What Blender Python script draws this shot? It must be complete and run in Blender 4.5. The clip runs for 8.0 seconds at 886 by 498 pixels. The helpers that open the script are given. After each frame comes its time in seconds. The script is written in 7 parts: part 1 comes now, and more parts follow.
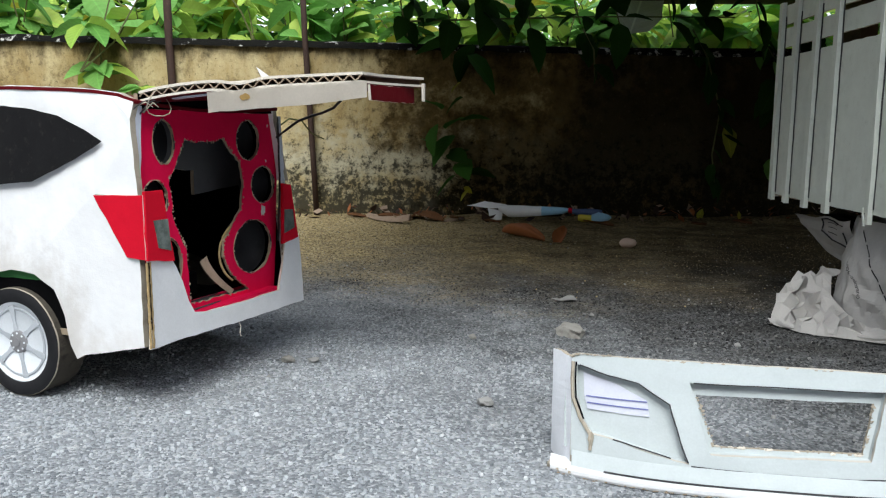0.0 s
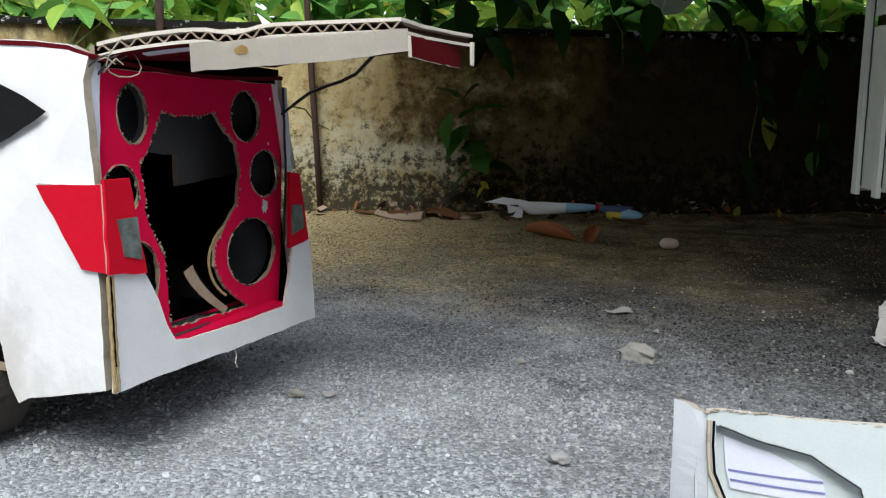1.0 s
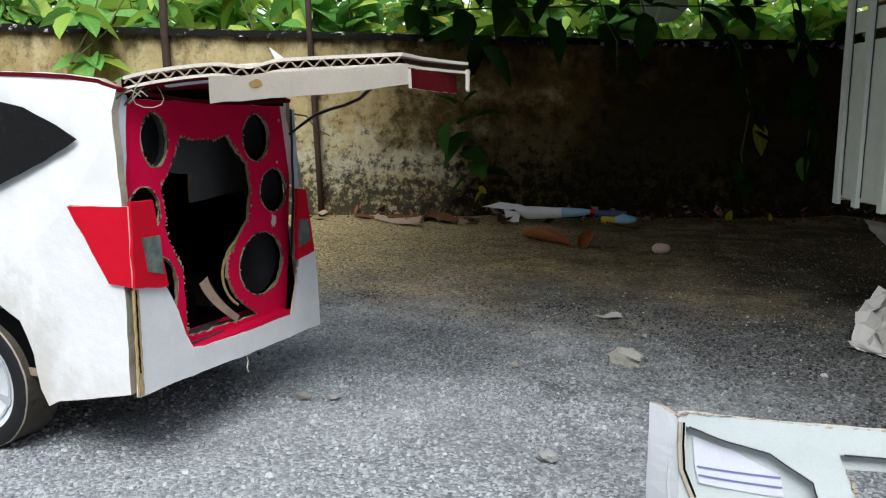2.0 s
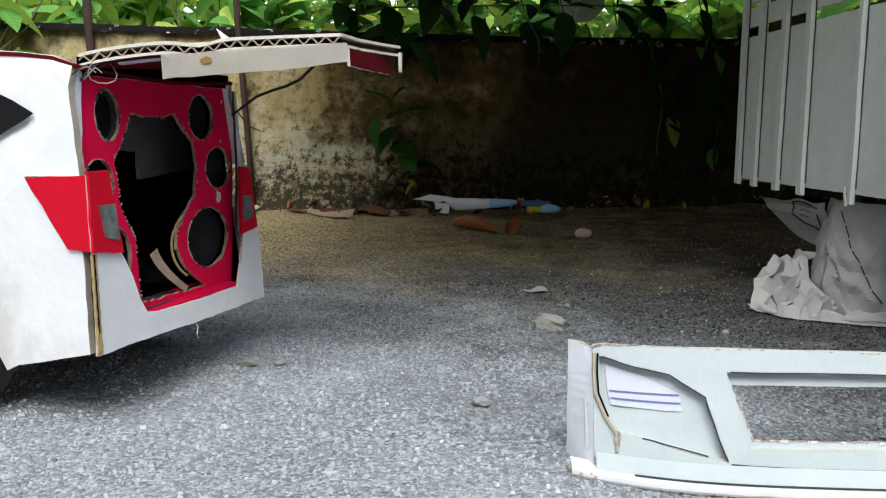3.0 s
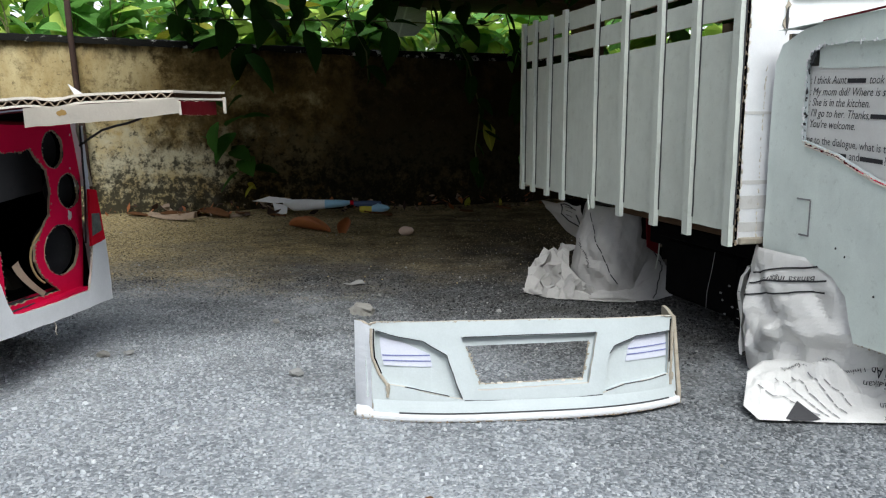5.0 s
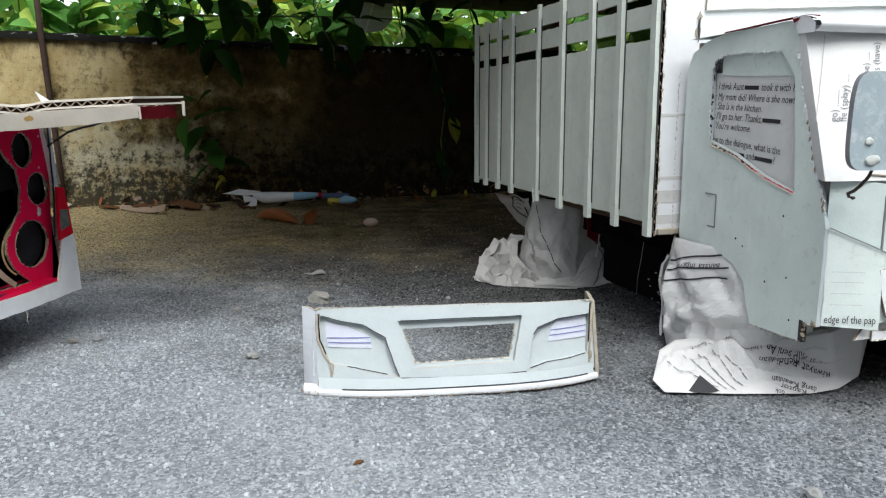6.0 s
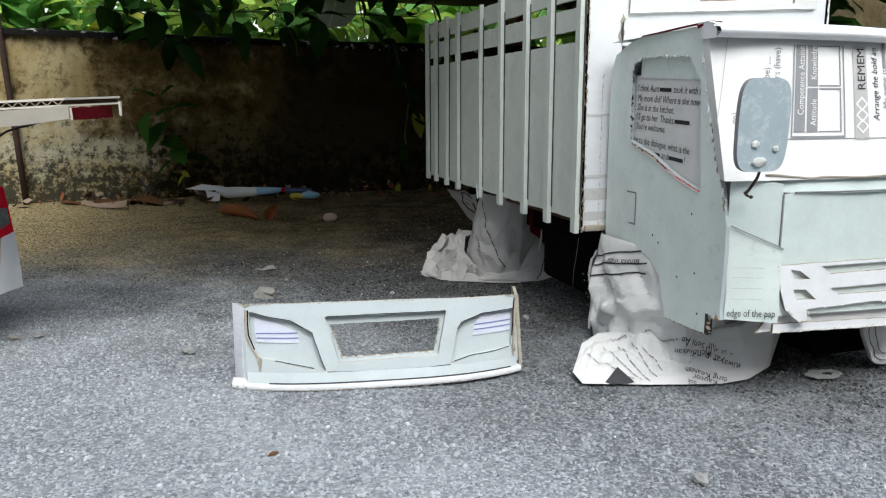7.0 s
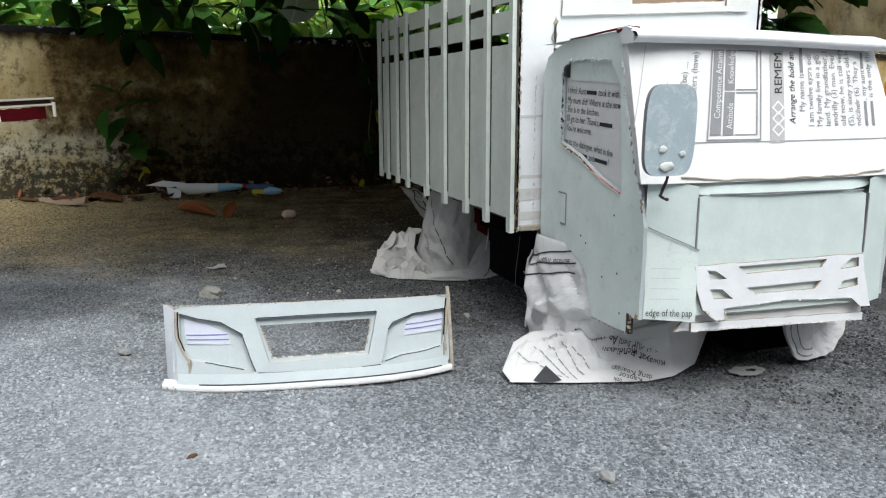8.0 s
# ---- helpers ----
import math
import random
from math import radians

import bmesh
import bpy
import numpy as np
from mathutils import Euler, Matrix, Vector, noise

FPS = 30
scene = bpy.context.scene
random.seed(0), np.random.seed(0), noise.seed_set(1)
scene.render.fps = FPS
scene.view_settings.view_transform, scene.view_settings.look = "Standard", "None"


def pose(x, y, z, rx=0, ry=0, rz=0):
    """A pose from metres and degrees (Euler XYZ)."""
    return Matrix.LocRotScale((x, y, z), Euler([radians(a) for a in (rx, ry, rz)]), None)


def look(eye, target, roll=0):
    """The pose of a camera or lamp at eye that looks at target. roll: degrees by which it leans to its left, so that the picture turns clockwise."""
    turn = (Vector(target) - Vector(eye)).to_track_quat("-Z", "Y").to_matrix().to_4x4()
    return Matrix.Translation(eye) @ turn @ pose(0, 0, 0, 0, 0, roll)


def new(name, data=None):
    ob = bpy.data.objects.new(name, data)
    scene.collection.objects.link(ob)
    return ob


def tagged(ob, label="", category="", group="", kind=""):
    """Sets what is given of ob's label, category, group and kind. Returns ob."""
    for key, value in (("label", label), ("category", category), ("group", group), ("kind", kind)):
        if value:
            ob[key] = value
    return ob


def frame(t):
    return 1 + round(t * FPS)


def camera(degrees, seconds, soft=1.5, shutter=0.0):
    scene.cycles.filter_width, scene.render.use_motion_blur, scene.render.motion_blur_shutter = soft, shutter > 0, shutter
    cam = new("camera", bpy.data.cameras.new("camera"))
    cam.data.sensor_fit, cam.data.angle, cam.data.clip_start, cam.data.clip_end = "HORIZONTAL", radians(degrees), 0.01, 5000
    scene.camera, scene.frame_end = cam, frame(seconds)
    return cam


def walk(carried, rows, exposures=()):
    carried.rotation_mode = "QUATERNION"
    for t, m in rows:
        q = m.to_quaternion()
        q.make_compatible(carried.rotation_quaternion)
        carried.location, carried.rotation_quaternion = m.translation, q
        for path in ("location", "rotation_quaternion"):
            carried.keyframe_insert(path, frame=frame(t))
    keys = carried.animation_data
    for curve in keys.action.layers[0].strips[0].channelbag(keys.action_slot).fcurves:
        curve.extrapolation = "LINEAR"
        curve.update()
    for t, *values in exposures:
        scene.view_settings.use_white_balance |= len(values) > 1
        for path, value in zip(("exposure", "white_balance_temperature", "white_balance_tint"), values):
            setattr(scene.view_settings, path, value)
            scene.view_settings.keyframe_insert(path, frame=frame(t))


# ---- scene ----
cam = camera(60.0, 8.0, soft=1.2)
PATH = [
    (0, (0.00826, 0.01631, 0.11891), (-0.16228, 0.99019, -0.03096), 0.256),
    (0.5, (-0.02031, 0.07124, 0.11285), (-0.18616, 1.04547, -0.03999), 0.366),
    (1, (-0.02640, 0.09361, 0.10993), (-0.19480, 1.06735, -0.04332), 0.294),
    (1.2, (-0.01998, 0.08982, 0.12074), (-0.18912, 1.06309, -0.03466), 0.504),
    (2.3, (-0.02303, 0.06690, 0.11514), (-0.18541, 1.04178, -0.03729), -0.002),
    (2.5, (-0.02187, 0.06098, 0.11151), (-0.16199, 1.03974, -0.03816), -0.041),
    (3, (-0.02125, 0.04530, 0.10798), (-0.09788, 1.03096, -0.04232), -0.114),
    (3.5, (-0.01780, 0.02491, 0.11432), (-0.03334, 1.01302, -0.03865), -0.109),
    (4, (-0.01281, 0.00005, 0.11775), (0.03341, 0.98657, -0.03925), -0.150),
    (4.5, (-0.00987, -0.01910, 0.12425), (0.08557, 0.96309, -0.03760), -0.122),
    (4.7, (-0.00598, -0.03000, 0.12478), (0.09952, 0.95137, -0.03579), -0.026),
    (5.8, (0.01789, -0.08004, 0.13985), (0.15026, 0.89620, -0.03170), -0.137),
    (6, (0.01835, -0.08385, 0.13528), (0.15785, 0.89073, -0.03999), -0.111),
    (6.5, (0.03514, -0.08707, 0.13554), (0.18530, 0.88510, -0.04428), -0.117),
    (7, (0.04548, -0.09937, 0.13986), (0.20701, 0.86997, -0.04530), -0.100),
    (7.5, (0.05919, -0.10107, 0.13944), (0.23298, 0.86522, -0.05051), -0.122),
    (8, (0.07073, -0.10742, 0.14493), (0.25675, 0.85567, -0.04967), -0.053),
]
walk(cam, [(t, look(eye, target, roll)) for t, eye, target, roll in PATH], exposures=((0.0, 1.24), (4.5, 1.24), (6.5, 1.14), (8.0, 1.12)))

# ---- world, sun, exposure ----
SKY_STRENGTH, SUN_STRENGTH = 0.135, 1.5
world = bpy.data.worlds.new("overcast_sky")
scene.world = world
world.use_nodes = True
_wn = world.node_tree.nodes
_sky = _wn.new("ShaderNodeTexSky")
_sky.sky_type, _sky.sun_disc = "NISHITA", False
_sky.sun_elevation, _sky.sun_rotation = radians(52), radians(173)
_sky.air_density, _sky.dust_density = 1.0, 2.0
_haze = _wn.new("ShaderNodeHueSaturation")
_haze.inputs["Saturation"].default_value = 0.42
world.node_tree.links.new(_sky.outputs[0], _haze.inputs["Color"])
world.node_tree.links.new(_haze.outputs[0], _wn["Background"].inputs[0])
_wn["Background"].inputs[1].default_value = SKY_STRENGTH
_sun = bpy.data.lights.new("sun", "SUN")
_sun.energy, _sun.angle, _sun.color = SUN_STRENGTH, radians(45), (0.93, 0.985, 0.98)
sun = new("sun", _sun)
sun.matrix_world = look((0.09, -0.80, 1.05), (0.0, 0.0, 0.0))


# ---- materials ----
def rgb(c):
    return (c[0], c[1], c[2], 1.0)


class Nodes:
    """A small wrapper that adds and links shader nodes."""

    def __init__(self, name):
        self.mat = bpy.data.materials.new(name)
        self.mat.use_nodes = True
        self.tree = self.mat.node_tree
        self.bsdf = self.tree.nodes["Principled BSDF"]
        self.out = self.tree.nodes["Material Output"]
        self.coord = self.tree.nodes.new("ShaderNodeTexCoord").outputs["Object"]

    def add(self, kind, **sockets):
        n = self.tree.nodes.new(kind)
        for k, v in sockets.items():
            self.put(n.inputs[k.replace("_", " ")], v)
        return n

    def put(self, socket, v):
        if isinstance(v, bpy.types.NodeSocket):
            self.tree.links.new(v, socket)
        else:
            socket.default_value = v

    def noise(self, scale, detail=4.0, rough=0.55, coord=None):
        return self.add("ShaderNodeTexNoise", Vector=coord or self.coord, Scale=scale, Detail=detail, Roughness=rough).outputs["Fac"]

    def ramp(self, fac, *stops):
        n = self.add("ShaderNodeValToRGB", Fac=fac)
        e = n.color_ramp.elements
        while len(e) < len(stops):
            e.new(0.5)
        for el, (p, c) in zip(e, stops):
            el.position, el.color = p, rgb(c) if len(c) == 3 else c
        return n.outputs["Color"]

    def mix(self, fac, a, b, mode="MIX"):
        n = self.tree.nodes.new("ShaderNodeMix")
        n.data_type, n.blend_type = "RGBA", mode
        self.put(n.inputs[0], fac)
        self.put(n.inputs[6], rgb(a) if isinstance(a, tuple) else a)
        self.put(n.inputs[7], rgb(b) if isinstance(b, tuple) else b)
        return n.outputs[2]

    def math(self, op, a, b=0.0):
        n = self.tree.nodes.new("ShaderNodeMath")
        n.operation = op
        self.put(n.inputs[0], a)
        self.put(n.inputs[1], b)
        return n.outputs[0]

    def bump(self, height, strength, distance):
        n = self.add("ShaderNodeBump", Height=height, Strength=strength, Distance=distance)
        old = self.bsdf.inputs["Normal"]
        if old.is_linked:
            self.tree.links.new(old.links[0].from_socket, n.inputs["Normal"])
        self.tree.links.new(n.outputs[0], old)

    def done(self, color, rough=0.7, spec=0.3):
        self.put(self.bsdf.inputs["Base Color"], rgb(color) if isinstance(color, tuple) else color)
        self.put(self.bsdf.inputs["Roughness"], rough)
        self.put(self.bsdf.inputs["Specular IOR Level"], spec)
        return self.mat


def shade(c, k):
    return tuple(min(1.0, a * k) for a in c)


def card_material(name, c, dirt, rough=0.75, flute=0.0, spot=0.58, spec=0.25):
    """Painted or papered cardboard: mottled, smudged, with faint flutes under the skin."""
    n = Nodes(name)
    big, fine = n.noise(55, 6, 0.62), n.noise(1300, 3)
    col = n.mix(n.ramp(big, (0.35, (0, 0, 0)), (0.75, (1, 1, 1))), c, shade(c, 0.88))
    col = n.mix(n.ramp(n.noise(210, 7, 0.72), (spot, (0, 0, 0)), (spot + 0.16, (0.55, 0.55, 0.55))), col, dirt)
    col = n.mix(n.ramp(fine, (0.3, (0, 0, 0)), (0.8, (0.25, 0.25, 0.25))), col, shade(c, 0.7))
    n.bump(n.noise(17, 3, 0.5), 0.30, 0.006)
    n.bump(n.noise(75, 4, 0.55), 0.3, 0.0014)
    n.bump(fine, 0.25, 0.0002)
    if flute:
        w = n.add("ShaderNodeTexWave", Vector=n.coord, Scale=48.0, Distortion=0.6, Detail=1.0)
        w.bands_direction = "Y"
        n.bump(w.outputs["Fac"], flute, 0.0005)
    return n.done(col, n.ramp(big, (0.3, (rough * 0.85,) * 3), (0.8, (min(1, rough * 1.15),) * 3)), spec)


WHITE = card_material("white_paper_card", (0.79, 0.80, 0.815), (0.60, 0.55, 0.47), flute=0.12, spot=0.64)
# copies of one grey paint; each part's light is put into its tone
PALE = card_material("pale_grey_painted_card", (0.735, 0.81, 0.77), (0.42, 0.46, 0.43), spot=0.57, flute=0.1)
PALE_BED = card_material("dim_lit_grey_card", (0.62, 0.66, 0.605), (0.41, 0.43, 0.38), spot=0.56, flute=0.1)
PALE_BLUE = card_material("pale_blue_grey_card", (0.50, 0.55, 0.56), (0.38, 0.42, 0.42), spot=0.62)
PALE_FRONT = card_material("pale_green_grey_card", (0.60, 0.68, 0.655), (0.45, 0.50, 0.48), spot=0.6)
CARD_EDGE = card_material("tan_card_edge", (0.54, 0.51, 0.45), (0.34, 0.29, 0.22), rough=0.9, spot=0.55)
CREAM = card_material("cream_card", (0.68, 0.63, 0.55), (0.45, 0.35, 0.22), spot=0.62)
KRAFT = card_material("raw_cardboard_edge", (0.34, 0.27, 0.195), (0.16, 0.12, 0.08), spot=0.5)
RED = card_material("red_gloss_paint", (0.60, 0.008, 0.026), (0.45, 0.01, 0.02), rough=0.6, spec=0.05, spot=0.62)
CRIMSON = card_material("crimson_paint", (0.70, 0.006, 0.062), (0.40, 0.006, 0.042), rough=0.6, spec=0.06, spot=0.62)
MAROON = card_material("maroon_paint", (0.11, 0.006, 0.010), (0.06, 0.008, 0.008), rough=0.6, spec=0.06)
BLACK = card_material("black_paint", (0.0035, 0.0035, 0.004), (0.010, 0.010, 0.011), rough=0.85, spot=0.6, spec=0.03)
GLAZE = card_material("scuffed_black_paint", (0.010, 0.010, 0.011), (0.055, 0.050, 0.045), rough=0.7, spot=0.56, spec=0.12)
PLATE_PAPER = card_material("grey_show_through_paper", (0.62, 0.61, 0.59), (0.40, 0.37, 0.33), rough=0.85)
SOOT = card_material("dark_grey_card", (0.060, 0.060, 0.064), (0.015, 0.015, 0.015), rough=0.85, spec=0.08)
SILVER = card_material("grey_foil_patch", (0.17, 0.20, 0.185), (0.02, 0.03, 0.025), rough=0.4, spot=0.42)
PLATE = card_material("grey_card", (0.085, 0.085, 0.09), (0.05, 0.05, 0.05), rough=0.8)
NEWS = card_material("grey_newsprint", (0.45, 0.44, 0.425), (0.42, 0.40, 0.38), rough=0.9, spot=0.62)
BOOK = card_material("white_book_paper", (0.72, 0.715, 0.70), (0.50, 0.49, 0.47), rough=0.85, spot=0.66)
INK = card_material("black_print_ink", (0.035, 0.035, 0.04), (0.07, 0.07, 0.07), rough=0.8)
INK_GREY = card_material("grey_print_ink", (0.24, 0.24, 0.25), (0.32, 0.32, 0.32), rough=0.8)
INK_PALE = card_material("pale_grey_print_ink", (0.42, 0.41, 0.40), (0.5, 0.5, 0.5), rough=0.8)
LILAC = card_material("lilac_ruled_paper", (0.60, 0.62, 0.71), (0.6, 0.6, 0.7), rough=0.85, spot=0.7)
LILAC_WHITE = card_material("lilac_white_paper", (0.82, 0.85, 0.90), (0.6, 0.6, 0.66), rough=0.8, spot=0.66)
BLUE_LINE = card_material("blue_ruled_line", (0.16, 0.18, 0.40), (0.2, 0.2, 0.4), rough=0.8)
MIRROR_CARD = card_material("weathered_silver_card", (0.36, 0.43, 0.46), (0.62, 0.66, 0.65), rough=0.35, spec=0.5, spot=0.5)
TYRE = card_material("black_tyre_card", (0.012, 0.012, 0.014), (0.05, 0.05, 0.045), rough=0.7, spot=0.6)
TREAD = card_material("dirty_raw_tread", (0.085, 0.075, 0.062), (0.025, 0.022, 0.02), rough=0.9, spot=0.5, spec=0.08)
RIM = card_material("printed_rim_paper", (0.76, 0.80, 0.84), (0.5, 0.53, 0.57), rough=0.6, spot=0.66)
RIM_GREY = card_material("printed_spoke_grey", (0.47, 0.50, 0.54), (0.36, 0.38, 0.42), rough=0.6)
GREEN_PAINT = card_material("green_paint", (0.03, 0.16, 0.04), (0.02, 0.08, 0.02), rough=0.6)
WIRE = card_material("black_wire", (0.02, 0.02, 0.02), (0.05, 0.05, 0.05), rough=0.5)
GLUE = card_material("dried_glue", (0.55, 0.57, 0.54), (0.5, 0.45, 0.35), rough=0.35, spec=0.5)
GLUE_STAIN = card_material("yellowed_glue", (0.50, 0.33, 0.12), (0.4, 0.25, 0.1), rough=0.5)
YELLOW = card_material("yellow_plastic", (0.75, 0.40, 0.02), (0.5, 0.25, 0.02), rough=0.5)
SNACK_WHITE = card_material("white_wrapper_film", (0.80, 0.82, 0.85), (0.6, 0.63, 0.65), rough=0.4, spec=0.5)
SNACK_BLUE = card_material("blue_wrapper_film", (0.30, 0.58, 0.80), (0.12, 0.35, 0.6), rough=0.4, spec=0.5)
SNACK_YELLOW = card_material("yellow_wrapper_film", (0.66, 0.58, 0.06), (0.45, 0.40, 0.05), rough=0.4, spec=0.5)
SNACK_NAVY = card_material("navy_wrapper_film", (0.06, 0.10, 0.22), (0.10, 0.05, 0.03), rough=0.4, spec=0.4)
DRY_LEAF = card_material("dry_brown_leaf", (0.31, 0.105, 0.034), (0.11, 0.04, 0.018), rough=0.6, spot=0.55)
FLUTE = card_material("warm_bared_flute", (0.42, 0.305, 0.15), (0.12, 0.08, 0.04), rough=0.9, spot=0.5)
CUT_EDGE = card_material("aged_cut_edge", (0.40, 0.355, 0.285), (0.18, 0.15, 0.11), rough=0.9, spot=0.52)
BARK = card_material("pale_bark", (0.36, 0.27, 0.20), (0.16, 0.11, 0.08), rough=0.9, spot=0.5)
PEBBLE = card_material("buff_pebble", (0.74, 0.56, 0.46), (0.42, 0.33, 0.27), rough=0.8, spot=0.64)
STONE = card_material("grey_broken_stone", (0.30, 0.292, 0.268), (0.14, 0.125, 0.105), rough=0.9, spot=0.5, spec=0.1)
RUST = card_material("rusty_iron", (0.050, 0.030, 0.024), (0.13, 0.06, 0.035), rough=0.8, spot=0.55)
WOOD = card_material("dark_brown_wood", (0.10, 0.055, 0.03), (0.05, 0.03, 0.02), rough=0.8, spot=0.5)


def flank_material():
    """White paper over card, smudged brown round the wheel arch and along the sill."""
    n = Nodes("handled_white_paper")
    big, fine = n.noise(55, 6, 0.62), n.noise(1300, 3)
    col = n.mix(n.ramp(big, (0.35, (0, 0, 0)), (0.75, (1, 1, 1))), (0.79, 0.80, 0.815), (0.71, 0.72, 0.735))
    col = n.mix(n.ramp(n.noise(210, 7, 0.72), (0.64, (0, 0, 0)), (0.80, (0.5, 0.5, 0.5))), col, (0.60, 0.55, 0.47))
    ring = n.add("ShaderNodeVectorMath", Vector=n.coord)
    ring.operation = "DISTANCE"
    ring.inputs[1].default_value = (0.0, 0.074, 0.026)
    sep = n.add("ShaderNodeSeparateXYZ", Vector=n.coord)
    smut = n.math("ADD", n.math("MULTIPLY", n.math("SUBTRACT", n.noise(70, 6, 0.7), 0.5), 0.05), ring.outputs["Value"])
    col = n.mix(n.ramp(smut, (0.034, (0.36, 0.36, 0.36)), (0.050, (0, 0, 0))), col, (0.34, 0.28, 0.21))
    sill = n.math("ADD", n.math("MULTIPLY", n.math("SUBTRACT", n.noise(45, 6, 0.7), 0.5), 0.06), sep.outputs["Z"])
    col = n.mix(n.ramp(sill, (0.020, (0.28, 0.28, 0.28)), (0.036, (0, 0, 0))), col, (0.42, 0.36, 0.28))
    n.bump(n.noise(75, 4, 0.55), 0.3, 0.0014)
    n.bump(fine, 0.25, 0.0002)
    return n.done(col, 0.78, 0.2)


FLANK = flank_material()


def ground_material():
    n = Nodes("coarse_asphalt")
    warp = n.add("ShaderNodeVectorMath", Vector=n.coord)
    warp.operation = "MULTIPLY"
    warp.inputs[1].default_value = (1, 1, 0.0)
    flat = warp.outputs[0]
    bent = n.add("ShaderNodeVectorMath", Vector=flat)
    bent.operation = "ADD"
    bow = n.add("ShaderNodeVectorMath", Vector=n.add("ShaderNodeTexNoise", Vector=flat, Scale=260.0, Detail=3.0).outputs["Color"])
    bow.operation = "SCALE"
    bow.inputs["Scale"].default_value = 0.0012
    n.tree.links.new(bow.outputs[0], bent.inputs[1])
    v1 = n.add("ShaderNodeTexVoronoi", Vector=bent.outputs[0], Scale=250.0, Randomness=1.0)
    v2 = n.add("ShaderNodeTexVoronoi", Vector=flat, Scale=760.0, Randomness=1.0)
    cell = n.add("ShaderNodeSeparateColor", Color=v1.outputs["Color"])
    cell2 = n.add("ShaderNodeSeparateColor", Color=v2.outputs["Color"])
    fine = n.ramp(cell2.outputs[1], (0.0, (0.030, 0.032, 0.036)), (0.35, (0.12, 0.128, 0.136)), (0.75, (0.27, 0.282, 0.294)), (1.0, (0.46, 0.47, 0.48)))
    patch = n.noise(7, 5, 0.65, flat)
    col = n.mix(n.ramp(n.noise(60, 5, 0.65, flat), (0.35, (0, 0, 0)), (0.7, (0.16, 0.16, 0.16))), fine, (0.31, 0.32, 0.325))
    col = n.mix(n.ramp(patch, (0.42, (0, 0, 0)), (0.60, (0.34, 0.34, 0.34))), col, (0.44, 0.455, 0.465))
    # pale stones showing in the worn surface, in drifts
    core = n.ramp(v1.outputs["Distance"], (0.22, (1, 1, 1)), (0.40, (0, 0, 0)))
    drift = n.math("ADD", cell.outputs[0], n.math("MULTIPLY", n.math("SUBTRACT", n.noise(16, 4, 0.6, flat), 0.5), 0.7))
    fleck = n.mix(1.0, core, n.ramp(drift, (0.97, (0, 0, 0)), (1.04, (0.55, 0.55, 0.55))), "MULTIPLY")
    v3 = n.add("ShaderNodeTexVoronoi", Vector=bent.outputs[0], Scale=135.0, Randomness=1.0)
    big = n.add("ShaderNodeSeparateColor", Color=v3.outputs["Color"])
    slab = n.mix(1.0, n.ramp(v3.outputs["Distance"], (0.20, (1, 1, 1)), (0.42, (0, 0, 0))), n.ramp(big.outputs[0], (0.95, (0, 0, 0)), (0.98, (0.35, 0.35, 0.35))), "MULTIPLY")
    pit = n.ramp(n.noise(420, 3, 0.6, flat), (0.30, (1, 1, 1)), (0.40, (0, 0, 0)))
    col = n.mix(n.mix(0.8, (0, 0, 0), pit), col, (0.03, 0.03, 0.032))
    # bleached near; farther back and right the yard's shade is put into colour
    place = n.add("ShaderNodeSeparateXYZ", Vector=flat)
    away = n.math("ADD", place.outputs["Y"], n.math("MULTIPLY", n.math("MAXIMUM", place.outputs["X"], -0.12), 0.90))
    shadowed = n.math("ADD", away, n.math("MULTIPLY", n.math("SUBTRACT", n.noise(11, 6, 0.65, flat), 0.5), 0.5))
    dim_col = n.mix(0.74, col, n.mix(1.0, col, (0.30, 0.30, 0.30), "MULTIPLY"))
    col = n.mix(n.ramp(shadowed, (0.26, (0, 0, 0)), (0.53, (1, 1, 1))), n.mix(0.22, col, (0.50, 0.555, 0.60)), dim_col)
    col = n.mix(fleck, col, n.ramp(cell.outputs[2], (0.0, (0.44, 0.45, 0.455)), (1.0, (0.68, 0.69, 0.69))))
    bare = n.ramp(shadowed, (0.28, (1, 1, 1)), (0.54, (0.0, 0.0, 0.0)))
    col = n.mix(n.mix(1.0, slab, bare, "MULTIPLY"), col, n.ramp(big.outputs[2], (0.0, (0.62, 0.63, 0.63)), (1.0, (0.88, 0.89, 0.89))))
    # sandy dirt washed against the foot of the wall
    sep = n.add("ShaderNodeSeparateXYZ", Vector=flat)
    far = n.math("ADD", sep.outputs["Y"], n.math("MULTIPLY", n.math("SUBTRACT", n.noise(9, 5, 0.6, flat), 0.5), 0.55))
    sand = n.mix(n.ramp(n.noise(240, 5, 0.7, flat), (0.36, (0, 0, 0)), (0.60, (1, 1, 1))), (0.085, 0.068, 0.034), (0.62, 0.48, 0.24))
    sand = n.mix(n.ramp(n.noise(38, 6, 0.7, flat), (0.50, (0, 0, 0)), (0.68, (0.5, 0.5, 0.5))), sand, (0.08, 0.064, 0.034))
    sand = n.mix(n.ramp(cell2.outputs[0], (0.93, (0, 0, 0)), (0.97, (0.85, 0.85, 0.85))), sand, (0.66, 0.60, 0.44))
    col = n.mix(n.ramp(n.math("SUBTRACT", far, n.math("MULTIPLY", sep.outputs["X"], 0.15)), (0.52, (0, 0, 0)), (0.84, (0.85, 0.85, 0.85))), col, sand)
    # ragged dark patch: the creeper corner's shade put into the ground colour
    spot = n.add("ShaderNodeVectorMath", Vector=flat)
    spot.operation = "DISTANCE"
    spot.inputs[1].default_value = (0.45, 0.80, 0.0)
